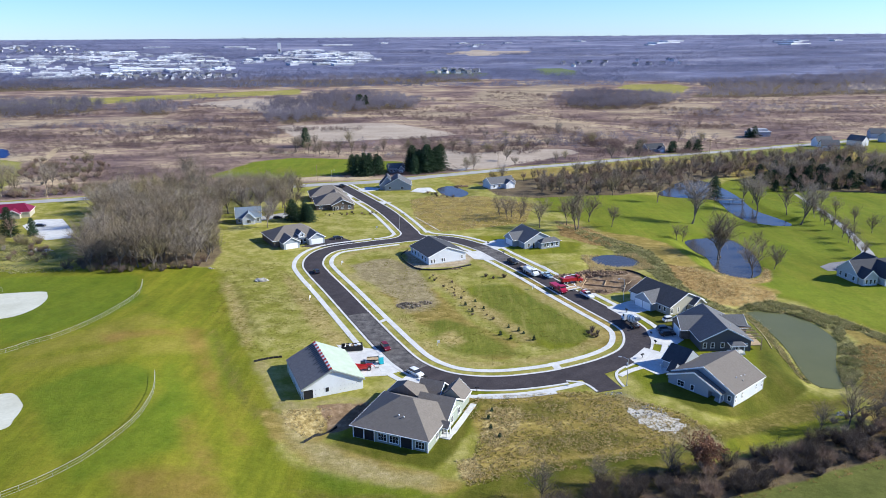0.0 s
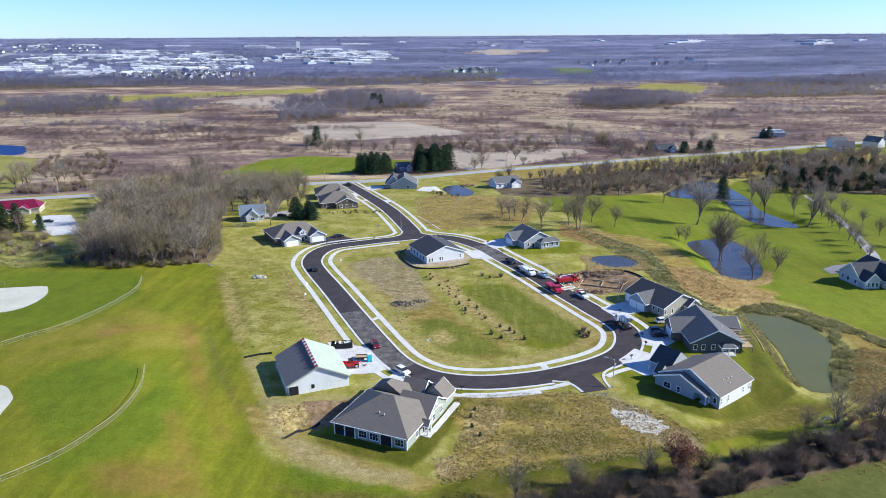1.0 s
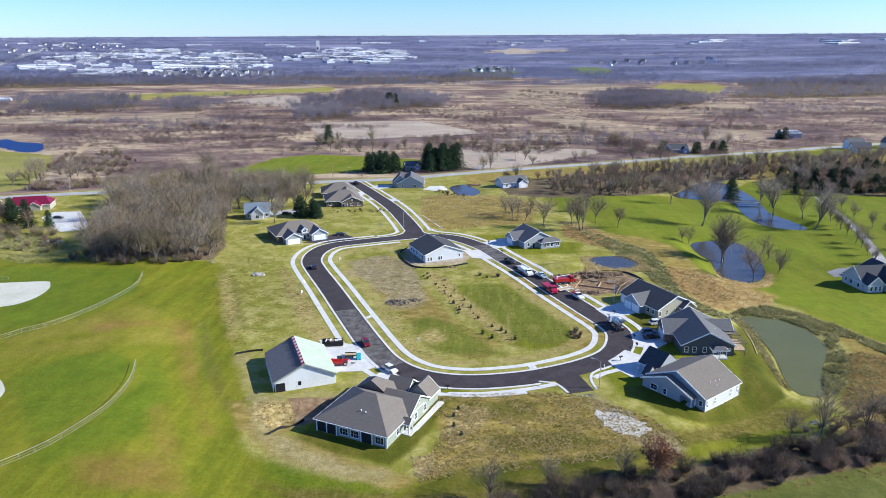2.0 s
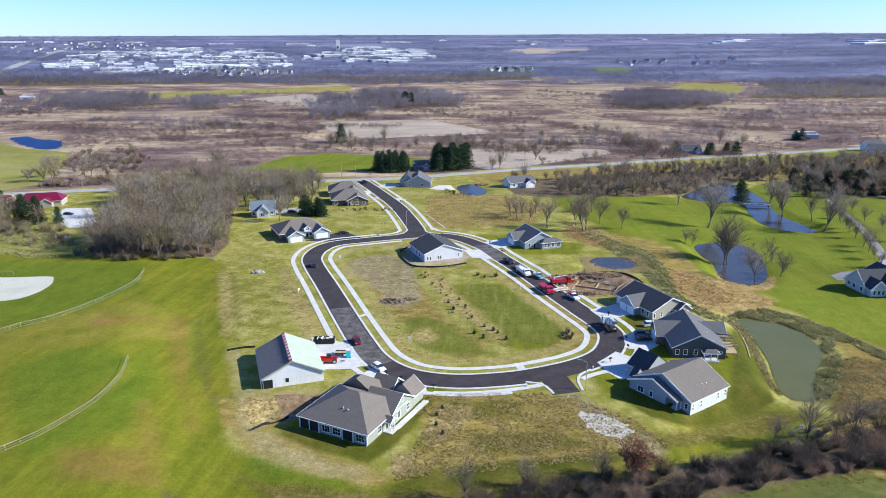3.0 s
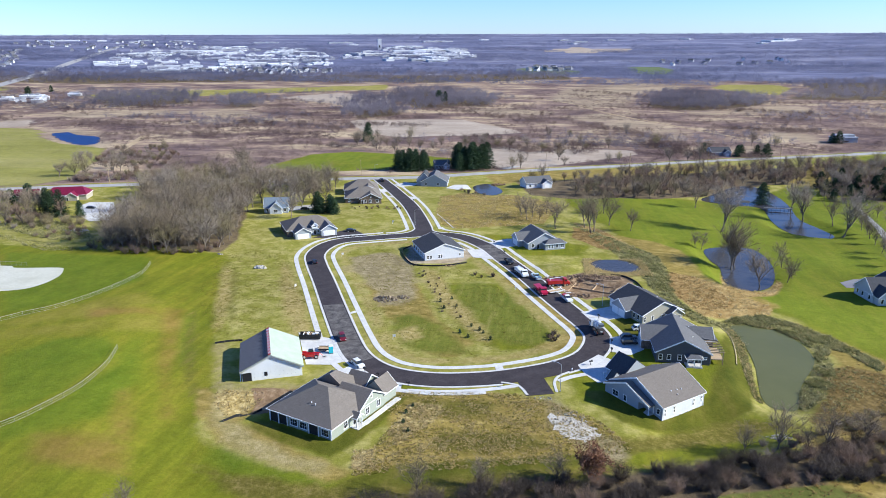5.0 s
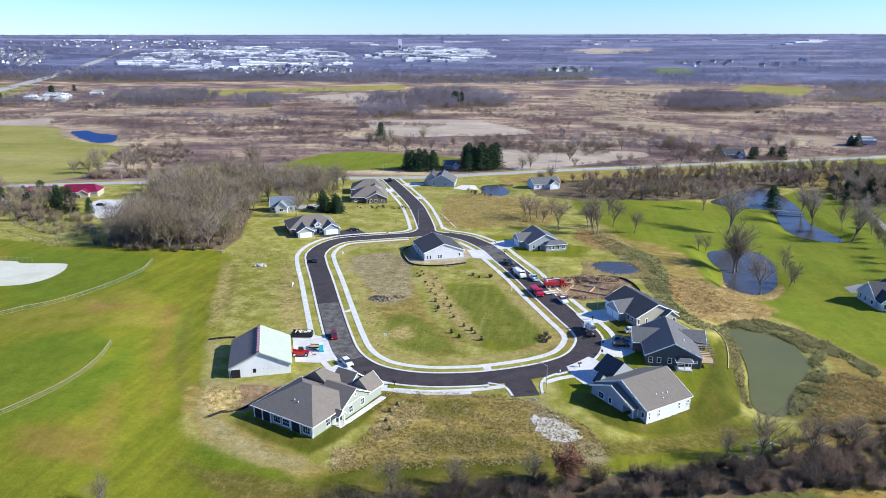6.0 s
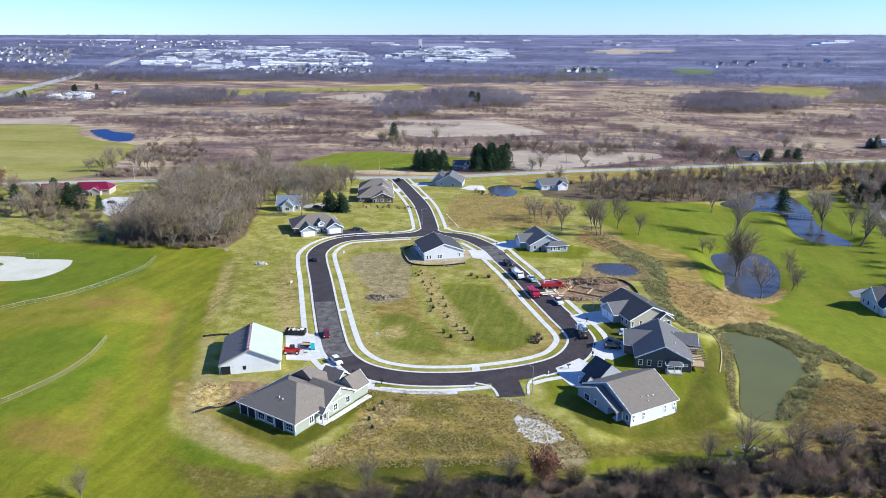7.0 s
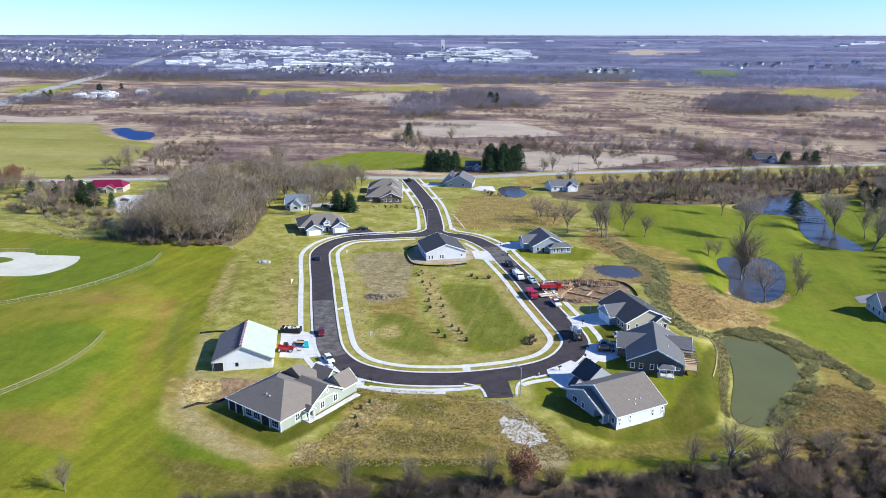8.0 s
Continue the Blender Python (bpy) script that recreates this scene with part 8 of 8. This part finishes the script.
def mailbox(x, y, turn):
    v = thing("mailbox", x, y, turn, "black twin mailbox on a post at the kerb", "mailbox", "kerb mailboxes")
    part("post", box(-0.06, 0.06, -0.06, 0.06, -0.1, 1.1), DARK_METAL, v)
    part("crossbar", box(-0.05, 0.05, -0.5, 0.5, 0.98, 1.06), DARK_METAL, v)
    for s in (-0.3, 0.3):
        part("box", prism([(-0.28, 1.06), (0.28, 1.06), (0.28, 1.28), (0.16, 1.38), (-0.16, 1.38), (-0.28, 1.28)], "y", s - 0.14, s + 0.14), DARK_METAL, v, "black letter box")


for q in ((-4.6, 167.4, 45), (-0.3, 164.6, 60), (4.2, 161.9, 75), (8.3, 161.0, 90), (58.9, 214.8, 25), (61.4, 195.4, 0), (60.9, 189.2, 0), (54.7, 180.0, -50), (19.4, 298.2, 30), (24.9, 283.4, 30), (-44.4, 297.9, -30), (-50.8, 297.4, -40), (-31.5, 381, 20)):
    mailbox(*q)


def hydrant(x, y):
    v = thing("fire_hydrant", x, y, 20, "small pale fire hydrant near the kerb", "hydrant", "hydrants")
    bm = bmesh.new()
    tube(bm, (0, 0, 0), (0, 0, 0.6), 0.14, 0.13, 8)
    tube(bm, (0, 0, 0.6), (0, 0, 0.78), 0.15, 0.05, 8)
    part("barrel", bm, PAINTS["white"], v)
    bm = bmesh.new()
    tube(bm, (-0.24, 0, 0.45), (0.24, 0, 0.45), 0.07, 0.07, 6)
    part("outlet", bm, PAINTS["white"], v)


hydrant(49.6, 175.9)
hydrant(20.5, 295.0)


def lot_sign(x, y, turn):
    v = thing("lot_sign", x, y, turn, "white wooden lot sign post in the grass", "sign", "lot signs")
    part("post", box(-0.05, 0.05, -0.05, 0.05, -0.1, 1.7), TRIM, v)
    part("arm", box(-0.05, 0.8, -0.04, 0.04, 1.5, 1.6), TRIM, v)
    part("board", box(0.1, 0.75, -0.02, 0.02, 0.8, 1.4), TRIM, v, "plain white board")


for q in ((-1.8, 189.4, 10), (-45.7, 228.7, 60), (-40.4, 269.8, 20), (31.5, 238.4, -60), (-47.5, 239.9, 65), (-32, 328, 0), (57.5, 172.5, 30)):
    lot_sign(*q)


def utility_pole(x, y, turn, h=10.5):
    v = thing("utility_pole", x, y, turn, "weathered wooden utility pole beside the highway", "pole", "utility poles")
    bm = bmesh.new()
    tube(bm, (0, 0, -0.3), (0, 0, h), 0.17, 0.11, 7)
    part("post", bm, WOOD, v)
    part("crossarm", box(-1.2, 1.2, -0.06, 0.06, h - 0.9, h - 0.75), WOOD, v)
    for k in (-1.1, -0.4, 0.4, 1.1):
        bm = bmesh.new()
        tube(bm, (k, 0, h - 0.75), (k, 0, h - 0.5), 0.05, 0.03, 6)
        part("insulator", bm, GALV, v)


for q in ((-231, 408, 110), (-303, 382, 110), (-165, 430, 110), (-83, 464, 115), (-28, 492, 115), (40, 518, 105), (100, 527, 110), (160, 556, 120), (225, 602, 120)):
    utility_pole(*q)


def rail_fence(name, pts, label, step=3.0, h=1.25):
    """A curved fence: posts, a capped top rail, a lower rail and a mesh skirt of wires."""
    line = smooth(pts, False, 12)
    seg = np.linalg.norm(np.diff(line, axis=0), axis=1)
    s = np.concatenate([[0], np.cumsum(seg)])
    n = int(s[-1] / step)
    xs_, ys_ = np.interp(np.linspace(0, s[-1], n + 1), s, line[:, 0]), np.interp(np.linspace(0, s[-1], n + 1), s, line[:, 1])
    zs_ = land(xs_, ys_)
    f = tagged(new(name), label, "fence", "field fences")
    me = None
    for x, y, z in zip(xs_, ys_, zs_):
        if me is None:
            bm = bmesh.new()
            tube(bm, (0, 0, -0.2), (0, 0, h), 0.045, 0.045, 6)
            me = bpy.data.meshes.new("post")
            bm.to_mesh(me)
            bm.free()
            me.materials.append(FENCE_PAINT)
        ob = new("post", me)
        ob.location = (x, y, z)
        ob.parent = f
    for nm, zz, r in (("top_rail", h, 0.055), ("bottom_rail", 0.15, 0.03), ("middle_rail", 0.7, 0.02)):
        bm = bmesh.new()
        rings = []
        for i in range(n + 1):
            a, b = max(i - 1, 0), min(i + 1, n)
            side = Vector((ys_[b] - ys_[a], xs_[a] - xs_[b], 0)).normalized()
            c = Vector((xs_[i], ys_[i], zs_[i] + zz))
            rings.append([bm.verts.new(c + side * (r * math.cos(1.2566 * k)) + Vector((0, 0, r * math.sin(1.2566 * k)))) for k in range(5)])
        for p, q in zip(rings, rings[1:]):
            for k in range(5):
                bm.faces.new((p[k], p[(k + 1) % 5], q[(k + 1) % 5], q[k]))
        part(nm, bm, FENCE_PAINT, f)
    return f


FENCE_PAINT = mat("pale_fence_cap", (0.30, 0.30, 0.20), (0.41, 0.40, 0.30), 1.0, 0.6)
rail_fence("field_fence", [(-107.3, 241), (-103.7, 229.8), (-103.1, 220.7), (-104.4, 209.1), (-106.8, 198.6), (-110.7, 189), (-115.5, 183.2), (-119.6, 176.8), (-130, 173)], "low pale rail fence curving round the ball field")
rail_fence("field_fence", [(-73.3, 165), (-70, 156), (-68.5, 148.8), (-67.9, 140.5), (-69.4, 132.7), (-71.7, 125.2), (-74.6, 119.9), (-77.8, 115.7), (-81.1, 112.4)], "low pale rail fence curving round the ball field")
rail_fence("backstop", [(-176, 225), (-171, 227.6), (-163, 230.5), (-151.4, 231)], "low pale wire backstop behind the infield", 2.0, 1.7)


OLD_TIMBER = mat("weathered_timber", (0.16, 0.15, 0.14), (0.27, 0.26, 0.25), 1.0, 0.85, fine=0.2)


def footbridge():
    v = thing("footbridge", 162.5, 411, -9, "small weathered grey timber footbridge over the stream", "bridge", z=POND_LEVEL["stream"] + 1.2)
    part("deck", box(-1, 14, -1, 1, 0, 0.15), OLD_TIMBER, v)
    for s in (-0.95, 0.95):
        part("handrail", box(-1, 14, s - 0.05, s + 0.05, 1.0, 1.1), OLD_TIMBER, v)
        for k in range(8):
            part("post", box(-0.9 + k * 2.1, -0.8 + k * 2.1, s - 0.05, s + 0.05, -1.2, 1.0), OLD_TIMBER, v)


footbridge()


def shelter():
    v = thing("shelter", 153.5, 419, 5, "small dark open shelter on the golf course", "shelter")
    posts(v, [(-1.6, -1.2), (1.6, -1.2), (1.6, 1.2), (-1.6, 1.2)], -0.2, 2.2, 0.08, WOOD)
    part("roof", prism([(-1.7, 2.2), (0, 3.0), (1.7, 2.2), (1.7, 2.3), (0, 3.12), (-1.7, 2.3)], "x", -2.2, 2.2), SHINGLE_DARK, v)


shelter()

# ---------------------------------------------------------------- heaps, boulders, site clutter
ROCK = island(mat("pale_limestone", (0.28, 0.26, 0.23), (0.46, 0.44, 0.40), 0.8, 0.9, bump=0.6, bump_scale=4, fine=0.2), 0.7, 1.3)
BRUSHWOOD = island(mat("weathered_brushwood", (0.15, 0.118, 0.08), (0.33, 0.27, 0.19), 0.6, 0.95, bump=0.6, bump_scale=3), 0.6, 1.4)
CLOD = island(mat("earth_clods", (0.15, 0.098, 0.06), (0.33, 0.235, 0.15), 0.6, 0.95, bump=0.6, bump_scale=3), 0.6, 1.4)


def heap(name, x, y, rx, ry, n, size, material, label, seed, tall=0.6):
    """Broken lumps piled on each other."""
    r = np.random.default_rng(seed)
    bm = bmesh.new()
    for _ in range(n):
        a, t = r.random() * 6.283, math.sqrt(r.random())
        px, py = x + rx * t * math.cos(a), y + ry * t * math.sin(a)
        s = size * (0.4 + 0.9 * r.random())
        ret = bmesh.ops.create_icosphere(bm, subdivisions=1, radius=s, matrix=pose(px, py, gz(px, py) + tall * (1 - t) * r.random(), r.random() * 90, r.random() * 90, r.random() * 360) @ Matrix.Diagonal((1.3, 0.9, 0.65, 1)))
        for v in ret["verts"]:
            v.co += Vector(r.normal(size=3)) * s * 0.16
    me = bpy.data.meshes.new(name)
    bm.to_mesh(me)
    bm.free()
    me.materials.append(material)
    return tagged(new(name, me), label, "heap", kind="stuff")


heap("rubble_heap", -11.5, 222.6, 4.2, 3.0, 190, 0.3, BRUSHWOOD, "low heap of earth, roots and brushwood inside the loop", 1, 1.4)
heap("rubble_heap", -6.2, 225.0, 2.4, 2.0, 90, 0.26, BRUSHWOOD, "low heap of earth, roots and brushwood inside the loop", 2, 1.0)
heap("rubble_heap", -11.0, 222.8, 3.0, 1.8, 22, 0.2, ROCK, "pale stones and roots on the earth heap", 15, 1.5)
heap("rock_pile", -67.5, 250.5, 2.4, 1.6, 34, 0.65, ROCK, "pile of pale boulders in the grass", 3, 0.8)
heap("gravel_heap", 48.5, 150.5, 4.0, 3.2, 70, 0.2, ROCK, "loose pale rubble at the road's end", 4, 0.3)
heap("gravel_heap", 42.5, 159.3, 3.0, 0.9, 40, 0.18, ROCK, "loose pale rubble at the road's end", 5, 0.2)
heap("soil_heap", 47.5, 252.0, 6.5, 3.2, 380, 0.42, CLOD, "brown heap of dug earth", 6, 1.2)
heap("soil_heap", 60, 256.5, 10.0, 3.0, 480, 0.38, CLOD, "brown bank of dug earth behind the pit", 7, 1.0)
heap("soil_heap", 53.5, 235.5, 6.5, 1.8, 240, 0.34, CLOD, "low brown bank of dug earth", 8, 0.7)
heap("rock_pile", -90.5, 265, 1.6, 0.8, 14, 0.35, ROCK, "few pale stones at the wood's corner", 10, 0.3)
heap("rock_pile", 95, 151, 3.0, 1.2, 40, 0.25, ROCK, "loose pale stones near the hedgerow", 11, 0.2)
heap("rubble_heap", 4.5, 263.5, 3.0, 0.9, 30, 0.35, CLOD, "low clods beside the new white house", 12, 0.4)
heap("rock_pile", 11, 441, 5, 2.2, 60, 0.6, CLOD, "rough dark rocks beside the north pond", 13, 0.6)
heap("rock_pile", -170, 288, 7, 3.0, 50, 0.5, ROCK, "scattered pale stones and logs on rough ground", 14, 0.4)


def formwork():
    """Concrete forms and boards round the dug foundation."""
    v = thing("foundation_form", 58.5, 245.5, -20, "timber forms and footing in the dug foundation", "foundation", z=gz(58.5, 245.5))
    for q in ((-7.5, 7.5, -6.2, -6.0), (-7.5, 7.5, 6.0, 6.2), (-7.5, -7.3, -6.0, 6.0), (7.3, 7.5, -6.0, 6.0), (-7.3, 7.3, -0.1, 0.1), (-0.1, 0.1, 0.1, 6.0)):
        part("form_board", box(*q, -0.1, 0.5), WOOD, v, "bare timber form")
    for k, (a, b, t) in enumerate(((-9, -8.5, 20), (-4, -9, -10), (3, -8.6, 35), (8.6, 3, 80), (-8.8, 2, 60), (1.5, 8.8, 12), (-10.5, -4, 100), (-11, 4, 40), (-6, 9.5, -15), (5, 9.6, 25), (-9.8, 7, 75), (6.5, -9.6, 5))):
        bm = box(-2.2, 2.2, -0.12, 0.12, 1.6 + 0.05 * (k % 3), 1.72 + 0.05 * (k % 3))
        bm.transform(pose(a, b, 0, 0, 0, t))
        part("loose_board", bm, WOOD, v, "loose board")


formwork()


def silt_fence(pts, label):
    line = smooth(pts, False, 6)
    z = land(line[:, 0], line[:, 1])
    f = tagged(new("silt_fence"), label, "fence", "silt fences")
    n = len(line)
    o = offset(line, 0.03, False)
    verts = [(x, y, h - 0.1) for (x, y), h in zip(line, z)] + [(x, y, h + 0.6) for (x, y), h in zip(line, z)] + [(x, y, h + 0.6) for (x, y), h in zip(o, z)] + [(x, y, h - 0.1) for (x, y), h in zip(o, z)]
    faces = []
    for i in range(n - 1):
        for a in range(4):
            b = (a + 1) % 4
            faces.append((a * n + i, a * n + i + 1, b * n + i + 1, b * n + i))
    me = bpy.data.meshes.new("fabric")
    me.from_pydata(verts, [], faces)
    me.materials.append(BLACK_SHEET)
    ob = new("fabric", me)
    ob.parent = f
    for i in range(0, n, 2):
        part("stake", box(line[i][0] - 0.03, line[i][0] + 0.03, line[i][1] - 0.03, line[i][1] + 0.03, z[i] - 0.1, z[i] + 0.75), WOOD, f, "wooden stake")


silt_fence([(-52, 179), (-48.5, 181), (-45, 182)], "black fabric silt fence by the unfinished house")
silt_fence([(-30.5, 137.5), (-28, 141), (-24.5, 146)], "black fabric silt fence by the sage house")
silt_fence([(-15, 290), (-17.5, 281), (-13, 268), (-8, 262), (2, 262.5), (11, 268)], "black fabric silt fence round the new white house")
silt_fence([(62, 260), (69, 260.5), (74, 254), (76, 246)], "black fabric silt fence behind the dug foundation")

# small evergreens and weeds
plant("young_spruce", conifer_meshes(51, 1.5, 0.6), spread_spots([(7.3, 222.7), (10.7, 225.9), (13.2, 219.1), (9.4, 216.6), (19.9, 202.7), (22.7, 199.9), (24, 197.9), (26.5, 193.1), (19.8, 193.9), (17, 197), (10.4, 147.5), (10.6, 143), (12.4, 139.5), (11.4, 151), (78.5, 164), (80, 168.5)], 77, 0.6, 0.95), "small dark young evergreen in the grass", "shrub", "young evergreens")
brush([(42, 196), (46, 202), (47, 197), (44, 192)], 6, 1.0, 121, "low bare shrub near the loop kerb", "loop shrubs", 0.3, 0.45)
brush([(-10, 262), (2, 258), (8, 235), (14, 214), (18, 208), (12, 205), (4, 226), (-6, 250)], 20, 2.4, 123, "low brown weed clump inside the loop", "weed clumps", 0.12, 0.26)
brush([(15, 254), (24, 254), (24, 250), (15, 250)], 3, 2.0, 125, "low brown weed clump inside the loop", "weed clumps", 0.3, 0.5)
brush([(-70, 362), (-36, 366), (-30, 360), (-68, 357)], 16, 2.5, 127, "small brown shrub in a planted row", "planted shrubs", 0.2, 0.35)
brush([(-10, 418), (-4, 416), (6, 405), (-2, 404)], 9, 2.0, 129, "brown shrub beside the north pond", "pond shrubs", 0.3, 0.5)

# ---------------------------------------------------------------- the town in the distance
ROOF_WHITE = mat("white_membrane_roof", (0.60, 0.62, 0.66), (0.80, 0.81, 0.84), 0.02, 0.7, rand=0.25)
WALL_PALE = mat("pale_precast_wall", (0.40, 0.415, 0.45), (0.62, 0.63, 0.66), 0.02, 0.8, rand=0.35)


def warehouse(w, d, h):
    v = new("warehouse")
    tagged(v, "long flat-roofed pale industrial building in the distant town", "warehouse", "distant industrial buildings")
    part("wall", box(-w / 2, w / 2, -d / 2, d / 2, -8, h), WALL_PALE, v)
    part("roof", box(-w / 2 - 0.4, w / 2 + 0.4, -d / 2 - 0.4, d / 2 + 0.4, h, h + 0.8), ROOF_WHITE, v, "white membrane roof")
    part("window_band", box(-w * 0.30, w * 0.12, -d / 2 - 0.3, -d / 2 - 0.02, h * 0.2, h * 0.42), GLASS, v, "dark window band")
    for k in range(3):
        part("roof_unit", box(w * (k - 1) * 0.25 - 3, w * (k - 1) * 0.25 + 3, -3, 3, h + 0.8, h + 3), WALL_PALE, v, "roof plant unit")
    return v


def town(poly, count, gap, seed, sizes):
    r = np.random.default_rng(seed)
    spots = scatter(poly, count, gap, seed)
    for k, size in enumerate(sizes):
        first = None
        for x, y in spots[k::len(sizes)]:
            m = pose(x, y, gz(x, y), 0, 0, 27 + r.normal() * 5 + (90 if r.random() < 0.3 else 0))
            if first is None:
                first = warehouse(*size)
                first.matrix_basis = m
            else:
                copy_thing(first, m)


town([(-1023, 1680), (-864, 1650), (-640, 1790), (-560, 1900), (-650, 2300), (-929, 2882), (-1355, 2935), (-1428, 2511), (-1322, 2063)], 120, 42, 401, [(80, 44, 5), (44, 30, 4.5), (26, 16, 4), (130, 56, 5), (20, 14, 4), (56, 34, 4.5), (16, 12, 4), (30, 20, 4)])
town([(-640, 2330), (-455, 2144), (-264, 2188), (-190, 2400), (-279, 2861), (-541, 3120), (-640, 2960)], 46, 56, 403, [(120, 56, 6), (60, 40, 5), (40, 26, 5), (24, 18, 4.5)])
town([(-800, 1000), (-725, 980), (-735, 1140), (-800, 1120)], 6, 30, 405, [(34, 16, 5), (20, 12, 4), (14, 10, 4)])
town([(-2600, 3000), (-1500, 3050), (0, 3300), (1900, 3000), (1900, 3500), (900, 3900), (-2400, 3700)], 22, 170, 407, [(110, 60, 4), (60, 30, 4), (150, 60, 4), (40, 30, 4)])
copy = warehouse(14, 14, 38)
copy["label"] = "tall pale grain tower on the skyline"
copy["category"] = "tower"
copy.matrix_basis = pose(-640, 2900, gz(-640, 2900), 0, 0, 20)
shed = warehouse(22, 9, 4.5)
shed["label"] = "long white farm shed beyond the highway"
shed["category"] = "shed"
shed.matrix_basis = pose(312, 712, gz(312, 712), 0, 0, 6)


def far_house():
    v = new("house")
    tagged(v, "small pale suburban house in the distance", "house", "distant houses")
    # greyer wall colour stands in for the dimming by haze
    gable_block(v, -7, 7, -5, 5, 5, 9, "x", WALL_PALE, SHINGLE_GREY, z0=-3, trim=False)
    for c in (-4, 0, 4):
        part("window", box(c - 0.8, c + 0.8, -5.1, -4.95, 1.5, 3.2), GLASS, v)
    return v


first = None
r = np.random.default_rng(9)
spots = scatter([(-1660, 1751), (-1340, 1720), (-1836, 2405), (-2183, 2456), (-2187, 2295)], 110, 34, 411) + scatter([(-2300, 2500), (-1500, 2450), (-1300, 2900), (-1700, 3300), (-2600, 3000)], 60, 40, 421) + scatter([(-900, 1690), (-560, 1650), (-470, 1760), (-620, 1800)], 40, 22, 413)
spots += scatter([(-20, 1840), (60, 1830), (110, 1900), (0, 1960)], 18, 22, 415) + scatter([(330, 2000), (700, 2100), (700, 2300), (330, 2200)], 14, 40, 417) + scatter([(300, 620), (420, 700), (440, 660), (330, 600)], 5, 25, 419)
for x, y in spots:
    m = pose(x, y, gz(x, y), 0, 0, r.random() * 180)
    if first is None:
        first = far_house()
        first.matrix_basis = m
    else:
        copy_thing(first, m)
